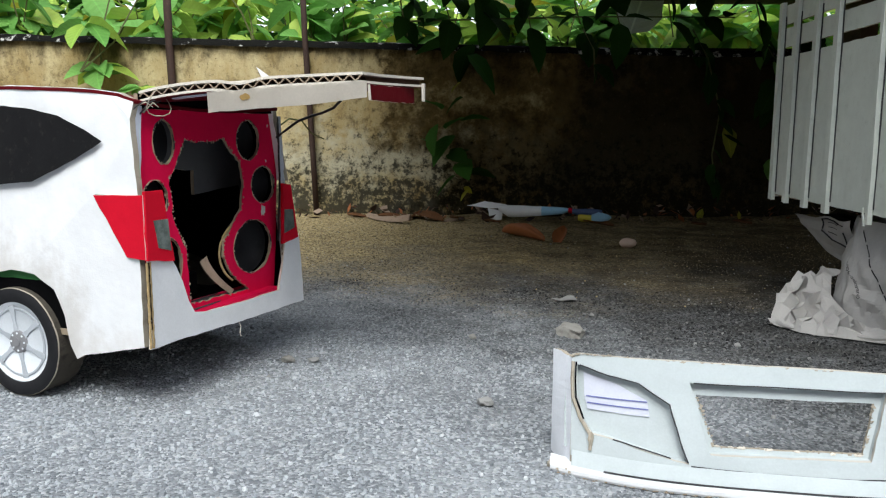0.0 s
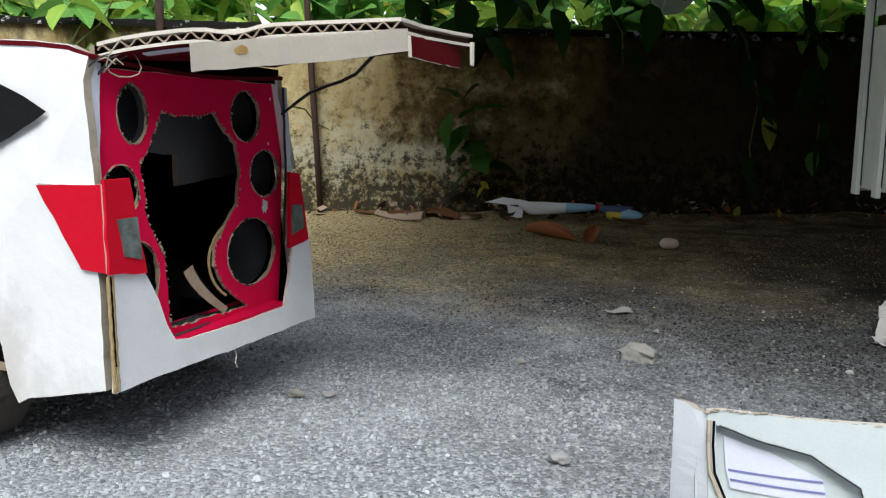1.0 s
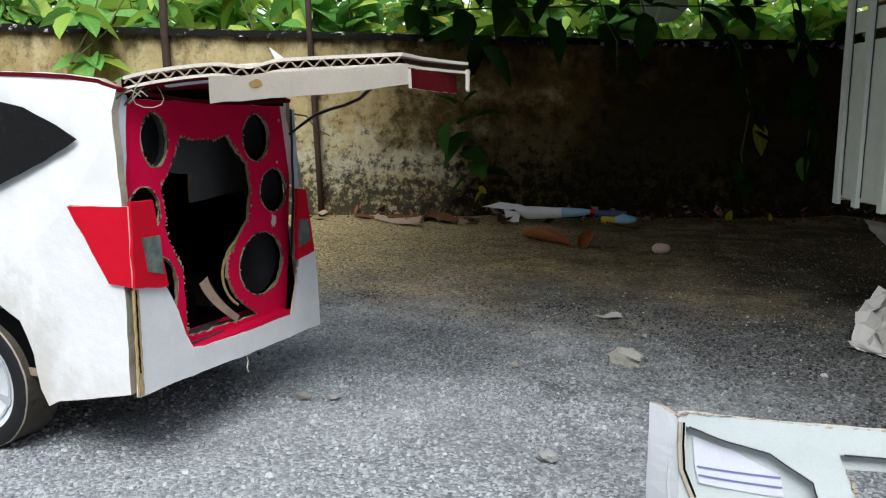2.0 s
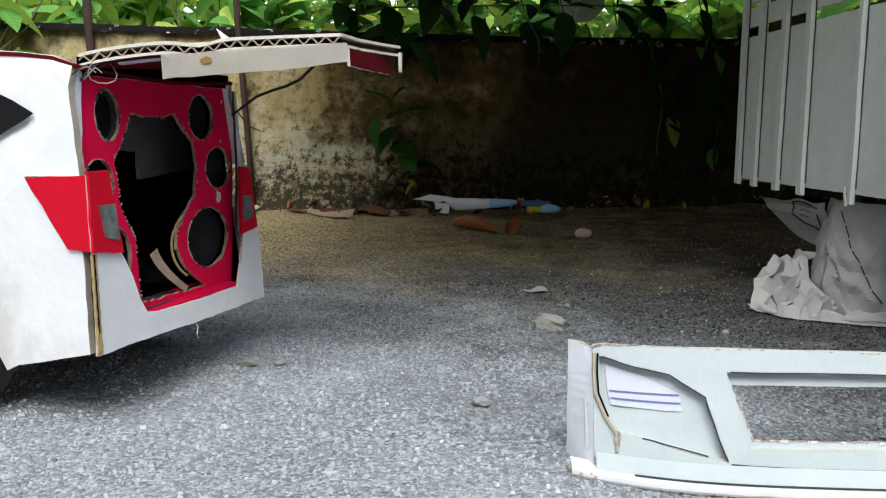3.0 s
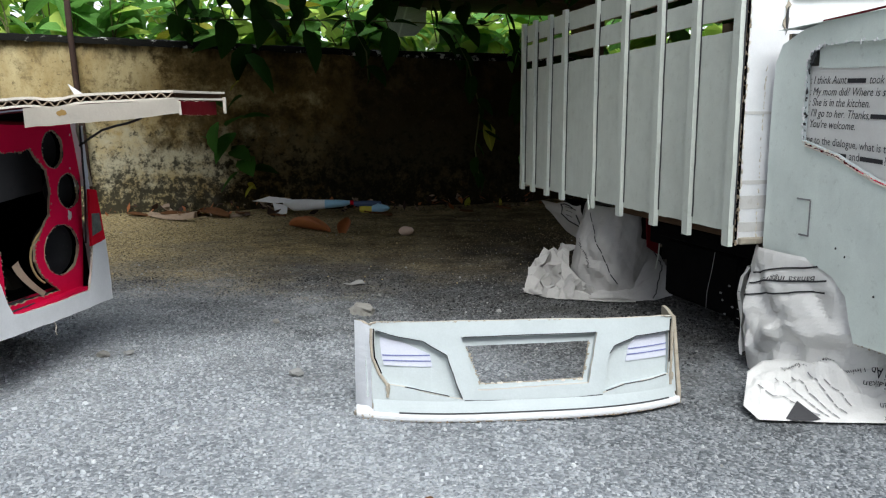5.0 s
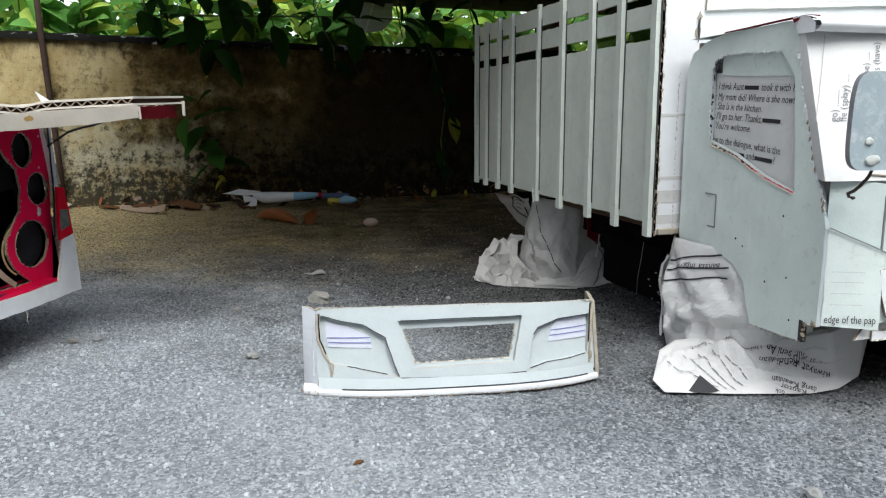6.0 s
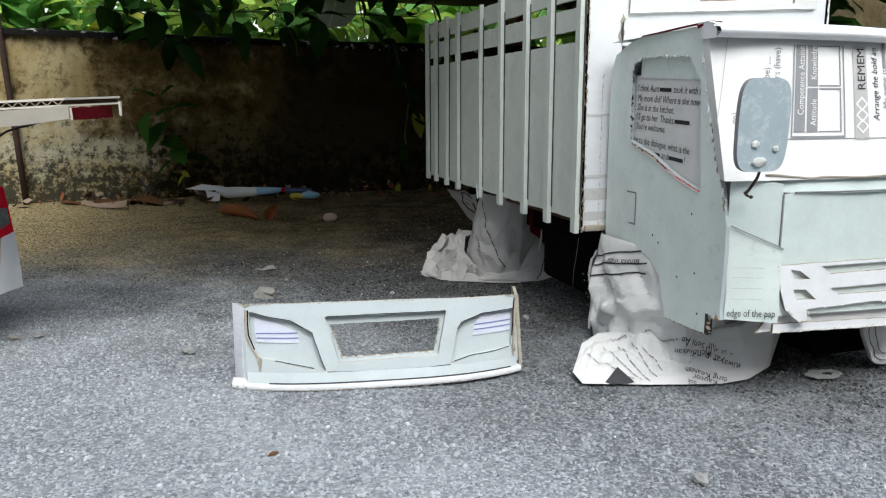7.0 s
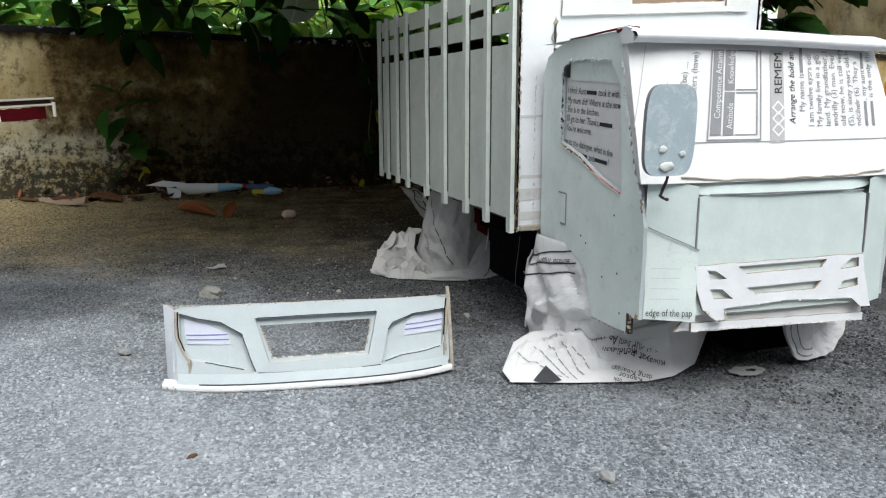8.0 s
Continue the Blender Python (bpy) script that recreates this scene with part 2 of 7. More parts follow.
    corner_shade = n.math("SUBTRACT", n.math("ADD", 0.61, n.math("MULTIPLY", n.math("SUBTRACT", n.noise(20, 6, 0.7, flat), 0.5), 0.9)), n.math("MULTIPLY", spot.outputs["Value"], 1.0))
    col = n.mix(n.ramp(corner_shade, (0.02, (0, 0, 0)), (0.34, (0.82, 0.82, 0.82))), col, (0.024, 0.020, 0.014))
    n.bump(v2.outputs["Distance"], 0.8, -0.0012)
    n.bump(n.noise(500, 4, 0.6, flat), 0.4, 0.0010)
    n.bump(slab, 0.6, 0.0006)
    n.bump(n.math("MULTIPLY", fleck, 1.0), 0.5, 0.0008)
    n.bump(n.noise(35, 4, 0.6, flat), 0.5, 0.003)
    return n.done(col, 0.95, 0.05)


def aggregate_material():
    """Crushed stone bared in the asphalt: mostly dark, a few pale, the far yard's shade mixed in."""
    n = Nodes("bared_aggregate")
    isl = n.tree.nodes.new("ShaderNodeNewGeometry").outputs["Random Per Island"]
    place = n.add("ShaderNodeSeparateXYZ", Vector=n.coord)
    away = n.math("ADD", place.outputs["Y"], n.math("MULTIPLY", n.math("MAXIMUM", place.outputs["X"], -0.12), 0.90))
    shadowed = n.math("ADD", away, n.math("MULTIPLY", n.math("SUBTRACT", n.noise(11, 6, 0.65), 0.5), 0.5))
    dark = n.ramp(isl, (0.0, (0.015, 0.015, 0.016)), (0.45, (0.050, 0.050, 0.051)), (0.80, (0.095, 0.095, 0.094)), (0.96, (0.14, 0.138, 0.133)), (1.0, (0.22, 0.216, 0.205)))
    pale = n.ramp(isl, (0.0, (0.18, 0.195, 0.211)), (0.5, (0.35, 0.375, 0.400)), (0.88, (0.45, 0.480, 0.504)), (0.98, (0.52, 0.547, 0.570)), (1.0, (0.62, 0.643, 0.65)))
    col = n.mix(n.ramp(shadowed, (0.27, (0, 0, 0)), (0.54, (1, 1, 1))), pale, dark)
    sep = n.add("ShaderNodeSeparateXYZ", Vector=n.coord)
    dusty = n.math("ADD", sep.outputs["Y"], n.math("MULTIPLY", n.math("SUBTRACT", n.noise(9, 5, 0.6), 0.5), 0.5))
    earth = n.ramp(isl, (0.0, (0.075, 0.058, 0.032)), (0.7, (0.19, 0.145, 0.075)), (0.93, (0.36, 0.285, 0.16)), (1.0, (0.50, 0.43, 0.30)))
    col = n.mix(n.ramp(dusty, (0.56, (0, 0, 0)), (0.80, (0.9, 0.9, 0.9))), col, earth)
    n.bump(n.noise(900, 3), 0.5, 0.0004)
    return n.done(col, 0.85, 0.12)


def wall_material():
    n = Nodes("stained_render")
    sq = n.add("ShaderNodeVectorMath", Vector=n.coord)
    sq.operation = "MULTIPLY"
    sq.inputs[1].default_value = (1, 1, 0.45)
    streak = n.noise(16, 6, 0.7, sq.outputs[0])
    col = n.mix(n.ramp(streak, (0.36, (0, 0, 0)), (0.64, (1, 1, 1))), (0.50, 0.425, 0.245), (0.31, 0.225, 0.095))
    col = n.mix(n.ramp(n.noise(26, 8, 0.75), (0.50, (0, 0, 0)), (0.64, (0.75, 0.75, 0.75))), col, (0.10, 0.075, 0.035))
    sep = n.add("ShaderNodeSeparateXYZ", Vector=n.coord)
    # lime bared low on the wall, in ragged patches
    band = n.math("SUBTRACT", 0.30, n.math("MULTIPLY", n.math("ABSOLUTE", n.math("SUBTRACT", sep.outputs["Z"], 0.075)), 3.4))
    lime = n.math("ADD", n.noise(30, 7, 0.7), band)
    col = n.mix(n.ramp(lime, (0.60, (0, 0, 0)), (0.80, (0.85, 0.85, 0.85))), col, (0.46, 0.435, 0.325))
    # black mould, thickest in the lower third, and grime run down from the coping
    low = n.math("SUBTRACT", 0.24, n.math("MULTIPLY", sep.outputs["Z"], 1.6))
    mould = n.math("ADD", n.noise(75, 9, 0.78), low)
    col = n.mix(n.ramp(mould, (0.60, (0, 0, 0)), (0.70, (0.92, 0.92, 0.92))), col, (0.026, 0.026, 0.020))
    drip = n.math("ADD", n.noise(34, 6, 0.7, sq.outputs[0]), n.math("MULTIPLY", n.math("SUBTRACT", sep.outputs["Z"], 0.215), 9.0))
    col = n.mix(n.ramp(drip, (0.50, (0, 0, 0)), (0.72, (0.8, 0.8, 0.8))), col, (0.030, 0.026, 0.018))
    # broad dark patch: black mould, with the corner's shade put into the colour
    dark_spot = n.add("ShaderNodeVectorMath", Vector=n.coord)
    dark_spot.operation = "DISTANCE"
    dark_spot.inputs[1].default_value = (0.56, 0.0, 0.19)
    mould_shade = n.math("SUBTRACT", n.math("ADD", n.noise(5, 3, 0.5), n.math("MULTIPLY", n.math("SUBTRACT", n.noise(26, 8, 0.75), 0.5), 0.6)), n.math("MULTIPLY", dark_spot.outputs["Value"], 0.92))
    col = n.mix(n.ramp(mould_shade, (-0.38, (0, 0, 0)), (0.12, (0.9, 0.9, 0.9))), col, n.mix(1.0, col, (0.33, 0.27, 0.17), "MULTIPLY"))
    col = n.mix(n.ramp(mould_shade, (-0.04, (0, 0, 0)), (0.36, (0.86, 0.86, 0.86))), col, (0.012, 0.011, 0.007))
    col = n.mix(n.ramp(n.noise(170, 6, 0.75), (0.56, (0, 0, 0)), (0.68, (0.75, 0.75, 0.75))), col, (0.055, 0.048, 0.03))
    n.bump(n.noise(45, 6, 0.65), 0.7, 0.004)
    n.bump(n.noise(260, 4), 0.4, 0.001)
    return n.done(col, 0.95, 0.02)


def cap_material():
    n = Nodes("blackened_coping")
    col = n.mix(n.ramp(n.noise(48, 7, 0.7), (0.56, (0, 0, 0)), (0.62, (1, 1, 1))), (0.009, 0.009, 0.008), (0.50, 0.50, 0.46))
    n.bump(n.noise(90, 5), 0.8, 0.003)
    return n.done(col, 0.95, 0.04)


def leaf_material(name, c, c2, gloss=0.5, spec=0.25):
    n = Nodes(name)
    rnd = n.tree.nodes.new("ShaderNodeObjectInfo").outputs["Random"]
    isl = n.tree.nodes.new("ShaderNodeNewGeometry").outputs["Random Per Island"]
    col = n.mix(n.math("FRACT", n.math("ADD", rnd, isl)), c, c2)
    col = n.mix(n.ramp(n.noise(80, 5), (0.4, (0, 0, 0)), (0.8, (0.5, 0.5, 0.5))), col, shade(c2, 0.6))
    sep = n.add("ShaderNodeSeparateXYZ", Vector=n.coord)
    side = n.math("ABSOLUTE", sep.outputs["Y"])
    rib = n.math("SINE", n.math("MULTIPLY", n.math("SUBTRACT", sep.outputs["X"], n.math("MULTIPLY", side, 0.7)), 52.0))
    col = n.mix(n.ramp(n.math("MULTIPLY", rib, 1.0), (0.80, (0, 0, 0)), (1.0, (0.14, 0.14, 0.14))), col, shade(c, 1.5))
    col = n.mix(n.ramp(side, (0.008, (0.5, 0.5, 0.5)), (0.022, (0, 0, 0))), col, shade(c, 1.6))
    n.bump(rib, 0.12, 0.02)
    n.bump(n.noise(160, 4), 0.4, 0.001)
    n.done(col, gloss, spec)
    tr = n.add("ShaderNodeBsdfTranslucent", Color=col)
    mx = n.add("ShaderNodeMixShader")
    mx.inputs[0].default_value = 0.35
    n.tree.links.new(n.bsdf.outputs[0], mx.inputs[1])
    n.tree.links.new(tr.outputs[0], mx.inputs[2])
    n.tree.links.new(mx.outputs[0], n.out.inputs["Surface"])
    return n.mat


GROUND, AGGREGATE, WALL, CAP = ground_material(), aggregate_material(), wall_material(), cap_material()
LEAF_BRIGHT = leaf_material("bright_green_leaf", (0.28, 0.50, 0.07), (0.48, 0.62, 0.12))
LEAF_MID = leaf_material("green_leaf", (0.13, 0.34, 0.07), (0.20, 0.43, 0.10))
# the next two greens carry the creeper's shade in their colour
LEAF_DARK = leaf_material("leaf_in_deep_shade", (0.014, 0.045, 0.008), (0.028, 0.075, 0.012), 0.7, 0.03)
LEAF_SHADE = leaf_material("leaf_in_shade", (0.030, 0.105, 0.018), (0.050, 0.15, 0.025), 0.6, 0.08)
LEAF_PALE = leaf_material("pale_withered_leaf", (0.60, 0.62, 0.53), (0.50, 0.52, 0.42), 0.7, 0.1)
LEAF_YELLOW = leaf_material("yellowing_leaf", (0.40, 0.36, 0.03), (0.30, 0.33, 0.04))
STEM = card_material("green_brown_stem", (0.12, 0.13, 0.05), (0.06, 0.05, 0.03), rough=0.8)
SOIL = card_material("dark_leafy_soil", (0.05, 0.042, 0.03), (0.10, 0.08, 0.05), rough=1.0, spot=0.5)
SAND_GRAIN = card_material("tan_sand_grain", (0.46, 0.36, 0.19), (0.35, 0.26, 0.12), rough=0.9)
GRIT = card_material("pale_grit", (0.31, 0.31, 0.30), (0.18, 0.18, 0.18), rough=0.9, spec=0.1)
LITTER_LEAF = card_material("old_brown_leaf", (0.15, 0.070, 0.032), (0.07, 0.035, 0.02), rough=0.8, spot=0.5, spec=0.1)

# ---- building tools (thing-local lengths are in millimetres, scaled by MM) ----
MM = 0.001


def thing(name, m, label, category, group="", kind=""):
    ob = new(name)
    ob.empty_display_size = 0.01
    ob.matrix_world = m
    return tagged(ob, label, category, group, kind)


def part(name, bm, material, parent, label="", smooth=False, recalc=True):
    """Links a bmesh as one mesh object under a thing or under a part."""
    if recalc:
        bmesh.ops.recalc_face_normals(bm, faces=bm.faces[:])
    me = bpy.data.meshes.new(name)
    bm.to_mesh(me)
    bm.free()
    for mt in material if isinstance(material, (list, tuple)) else [material]:
        me.materials.append(mt)
    if smooth:
        me.polygons.foreach_set("use_smooth", [True] * len(me.polygons))
    ob = new(name, me)
    if parent:
        ob.parent = parent
    return tagged(ob, label) if label else ob


def ragged(points, step=5.0, jitter=0.25, seed=0):
    """Resamples a closed outline and shakes it a little, as scissors do."""
    rnd = random.Random(seed)
    out = []
    for i, a in enumerate(points):
        b = points[(i + 1) % len(points)]
        d = math.dist(a, b)
        n = max(1, int(d / step))
        for k in range(n):
            t = k / n
            j = jitter if k else jitter * 0.5
            out.append((a[0] + (b[0] - a[0]) * t + rnd.uniform(-j, j), a[1] + (b[1] - a[1]) * t + rnd.uniform(-j, j)))
    return out


def ellipse(cx, cy, rx, ry, n=22, wobble=0.35, seed=1):
    rnd = random.Random(seed)
    return [(cx + (rx + rnd.uniform(-wobble, wobble)) * math.cos(k * math.tau / n), cy + (ry + rnd.uniform(-wobble, wobble)) * math.sin(k * math.tau / n)) for k in range(n)]


def card(outline, place, thick, holes=(), bm=None, step=5.0, jitter=0.25, seed=0):
    """A cut sheet: outline and holes in (u, v); place(u, v, w) gives its spot in mm; w runs from 0 to thick. Cut edges take the second material."""
    bm = bm or bmesh.new()
    front, edges = [], []
    for ring in [ragged(outline, step, jitter, seed), *holes]:
        vs = [bm.verts.new((u, v, 0)) for u, v in ring]
        edges += [bm.edges.new((vs[i], vs[(i + 1) % len(vs)])) for i in range(len(vs))]
        front += vs
    made = bmesh.ops.triangle_fill(bm, edges=edges, use_beauty=True)["geom"]
    faces = [g for g in made if isinstance(g, bmesh.types.BMFace)]
    ext = bmesh.ops.extrude_face_region(bm, geom=faces)["geom"]
    back = [g for g in ext if isinstance(g, bmesh.types.BMVert)]
    backfaces = {g for g in ext if isinstance(g, bmesh.types.BMFace)}
    keep = set(faces)
    for v in front:
        v.co = Vector(place(v.co.x, v.co.y, 0.0)) * MM
    for v in back:
        v.co = Vector(place(v.co.x, v.co.y, thick)) * MM
    for f in {f for v in front for f in v.link_faces}:
        if f not in keep and f not in backfaces:
            f.material_index = 1
    return bm


def box(x0, x1, y0, y1, z0, z1, bm=None, bevel=0.0):
    bm = bm or bmesh.new()
    r = bmesh.ops.create_cube(bm, size=1.0)["verts"]
    for v in r:
        v.co = Vector(((x0 + x1) / 2 + v.co.x * (x1 - x0), (y0 + y1) / 2 + v.co.y * (y1 - y0), (z0 + z1) / 2 + v.co.z * (z1 - z0))) * MM
    if bevel:
        bmesh.ops.bevel(bm, geom=list({e for v in r for e in v.link_edges}), offset=bevel * MM, segments=1, affect="EDGES")
    return bm


def tube(points, radius, bm=None, sides=7, taper=1.0):
    """A round rod, wire or stem through the points (mm)."""
    bm = bm or bmesh.new()
    pts = [Vector(p) * MM for p in points]
    rings = []
    for i, p in enumerate(pts):
        d = (pts[min(i + 1, len(pts) - 1)] - pts[max(i - 1, 0)]).normalized()
        a = d.orthogonal().normalized() if abs(d.z) > 0.9 or i == 0 else (Vector((0, 0, 1)).cross(d)).normalized()
        if abs(d.z) > 0.9:
            a = (Vector((1, 0, 0)) - d * d.x).normalized()
        b = d.cross(a)
        r = radius * MM * (1 + (taper - 1) * i / max(1, len(pts) - 1))
        rings.append([bm.verts.new(p + (a * math.cos(k * math.tau / sides) + b * math.sin(k * math.tau / sides)) * r) for k in range(sides)])
    for r0, r1 in zip(rings, rings[1:]):
        for k in range(sides):
            bm.faces.new((r0[k], r0[(k + 1) % sides], r1[(k + 1) % sides], r1[k]))
    bm.faces.new(rings[0]), bm.faces.new(rings[-1])
    return bm


def grid(nu, nv, surface, bm=None, closed=False):
    """A sheet over u, v in 0..1; surface(u, v) in mm."""
    bm = bm or bmesh.new()
    vs = [[bm.verts.new(Vector(surface(i / nu, j / nv)) * MM) for j in range(nv + 1)] for i in range(nu + (0 if closed else 1))]
    m = len(vs)
    for i in range(nu):
        for j in range(nv):
            bm.faces.new((vs[i][j], vs[(i + 1) % m][j], vs[(i + 1) % m][j + 1], vs[i][j + 1]))
    return bm


def lathe(profile, place, n=32, bm=None):
    """Turns (radius, depth) pairs about an axis; place(a, r, d) in mm."""
    return grid(n, len(profile) - 1, lambda u, v: place(u * math.tau, *profile[round(v * (len(profile) - 1))]), bm, closed=True)


def rock(radii, seed, bm=None, centre=(0, 0, 0), sub=2, rough=0.35):
    bm = bm or bmesh.new()
    vs = bmesh.ops.create_icosphere(bm, subdivisions=sub, radius=1.0)["verts"]
    for v in vs:
        k = 1 + rough * noise.noise(v.co * 1.3 + Vector((seed * 7.1, seed, 0))) + 0.5 * rough * noise.noise(v.co * 3 + Vector((0, seed * 3.3, 0)))
        v.co = (Vector(centre) + Vector((v.co.x * radii[0] * k, v.co.y * radii[1] * k, v.co.z * radii[2] * k))) * MM
    return bm


def fray(path, count, size, seed, lie=(1, 1, 1)):
    """Torn paper fibres standing along a cut edge; path in mm."""
    bm, rnd = bmesh.new(), random.Random(seed)
    for k in range(count):
        t = (k + rnd.random()) / count * (len(path) - 1)
        i = min(int(t), len(path) - 2)
        p = Vector(path[i]).lerp(Vector(path[i + 1]), t - i) + Vector([rnd.uniform(-0.5, 0.5) * size * q for q in lie])
        r = size * rnd.uniform(0.25, 0.8)
        rock((r * lie[0], r * lie[1], r * lie[2] * rnd.uniform(0.6, 1.6)), seed + k, bm, tuple(p), 1, 1.3)
    return bm


def words(text, size, place, parent, material=None, name="printed_line", shear=0.0, squeeze=1.0, span=0.0):
    """Lettering laid on a surface: place(s, h) takes mm along and across the line and gives the spot in mm. What stands between # becomes a plain bar. span: the length in mm that the line fills."""
    bm = bmesh.new()
    cur = bpy.data.curves.new("line", "FONT")
    cur.size, cur.shear, cur.resolution_u = 1.0, shear, 2
    tmp = new("line", cur)
    x = 0.0
    for k, run in enumerate(text.split("#")):
        if k % 2:
            w = len(run) * 0.5
            pairs = [[bm.verts.new((x + w * i / (2 * len(run)), b, 0)) for b in (0.06, 0.44)] for i in range(2 * len(run) + 1)]
            for p, q in zip(pairs, pairs[1:]):
                bm.faces.new((p[0], q[0], q[1], p[1]))
            x += w + 0.12
        elif run:
            cur.body = run
            bpy.context.view_layer.update()
            me = bpy.data.meshes.new_from_object(tmp)
            n0 = len(bm.verts)
            bm.from_mesh(me)
            bm.verts.ensure_lookup_table()
            new_vs = bm.verts[n0:]
            for v in new_vs:
                v.co.x += x
            x = max([v.co.x for v in new_vs], default=x) + 0.12
            bpy.data.meshes.remove(me)
    reach = span / max(v.co.x for v in bm.verts) if span else size * squeeze
    for v in bm.verts:
        v.co = Vector(place(v.co.x * reach, v.co.y * size)) * MM
    bpy.data.objects.remove(tmp)
    bpy.data.curves.remove(cur)
    return tagged(part(name, bm, material or INK, parent, recalc=False), kind="stuff")

# ---- ground, wall, bank ----
WALL_O, WALL_U = Vector((-0.30, 1.06, 0.0)), Vector((0.985, 0.172, 0.0)).normalized()
WALL_N = Vector((-WALL_U.y, WALL_U.x, 0.0))
WALL_POSE = Matrix.Translation(WALL_O) @ Euler((0, 0, math.atan2(WALL_U.y, WALL_U.x))).to_matrix().to_4x4()


def ground_height(x, y):
    k = noise.noise(Vector((x * 6, y * 6, 0))) * 0.0022 + noise.noise(Vector((x * 22, y * 22, 3))) * 0.0010
    d = (Vector((x, y, 0)) - WALL_O).dot(WALL_N)
    return k + max(0.0, 1 - abs(d + 0.01) / 0.06) * (0.006 + 0.006 * noise.noise(Vector((x * 14, 5, 0)))) - 0.0006


def build_ground():
    bm = bmesh.new()

    def axis(lo, hi, n, far):
        inner = [lo + (hi - lo) * i / n for i in range(n + 1)]
        return [-far, -30.0, -6.0, *inner, 6.0, 30.0, far]

    xs, ys = axis(-1.2, 1.4, 130, 400.0), axis(-0.6, 1.6, 110, 400.0)

    vs = [[bm.verts.new((x, y, ground_height(x, y) if abs(x) < 2 and abs(y) < 2 else -0.0006)) for y in ys] for x in xs]
    for i in range(len(xs) - 1):
        for j in range(len(ys) - 1):
            bm.faces.new((vs[i][j], vs[i + 1][j], vs[i + 1][j + 1], vs[i][j + 1]))
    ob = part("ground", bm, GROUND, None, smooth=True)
    return tagged(ob, "coarse grey asphalt yard with sandy dirt by the wall", "ground", kind="structure")


ground = build_ground()


def wall_top(u):
    return 249 - 0.018 * (u + 250)


def build_wall():
    wall = thing("wall_north", WALL_POSE, "low rendered garden wall, stained with mould and moss", "wall", kind="structure")

    def face(u, v):
        x = -1300 + 3300 * u
        top = wall_top(min(x, 500)) - 9
        z = -20 + (top + 20) * v
        p = Vector((x * 0.012, z * 0.012, 0))
        return (x, 4 * noise.noise(p) + 1.6 * noise.noise(p * 4) + 7 * max(0, (30 - z) / 50) * -1, z)

    bm = grid(330, 26, face)
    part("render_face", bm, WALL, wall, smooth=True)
    core = bmesh.new()
    box(-1300, 2000, 9, 110, -20, 236, core)
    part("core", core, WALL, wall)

    def cap(u, v):
        x = -1300 + 3300 * u
        a = v * math.pi * 1.0
        w = 0.5 - 0.5 * math.cos(a)
        up = math.sin(a) ** 0.35 if 0 < v < 1 else 0
        rough = 2.6 * noise.noise(Vector((x * 0.03, v * 4, 1))) + 1.5 * noise.noise(Vector((x * 0.11, v * 6, 8)))
        return (x, -7 + 110 * w + rough, wall_top(min(x, 500)) - 13 + 12 * up + rough * 0.8)

    part("coping", grid(420, 8, cap), CAP, wall, "crumbling black coping with flaked white paint", smooth=True)
    def high(u, v):
        x, z = 1330 + 670 * u, 200 + 260 * v
        p = Vector((x * 0.02, z * 0.02, 5))
        return (x, 12 + 9 * noise.noise(p) + 3 * noise.noise(p * 4), z)

    part("raised_section", grid(60, 26, high), WALL, wall, "taller mottled stretch of the wall", smooth=True)
    return wall


wall_north = build_wall()


def build_bank():
    def surf(u, v):
        x, y = -1300 + 3300 * u, 95 + 1500 * v
        return (x, y, 232 + 60 * v + 12 * noise.noise(Vector((x * 0.01, y * 0.01, 0))))

    ob = part("soil_bank", grid(60, 30, surf), SOIL, None, smooth=True)
    ob.matrix_world = WALL_POSE
    return tagged(ob, "dark leafy soil behind the low wall", "soil", kind="structure")


build_bank()


def build_unseen_walls():
    """Plain unseen walls added to close the yard and hold back low sky light."""
    for name, x0, x1, y0, y1, h in (("wall_south", -1.2, 2.6, -2.6, -2.48, 2.3), ("wall_east", 2.5, 2.6, -2.48, 1.5, 0.6), ("wall_west", -1.2, -1.1, -2.48, -0.35, 0.45), ("wall_west", -1.2, -1.1, -0.35, 0.84, 1.4)):
        ob = part(name, box(x0 * 1000, x1 * 1000, y0 * 1000, y1 * 1000, -20, h * 1000), WALL, None)
        tagged(ob, "plain unseen yard wall added to hold back sky light", "wall", kind="structure")


build_unseen_walls()

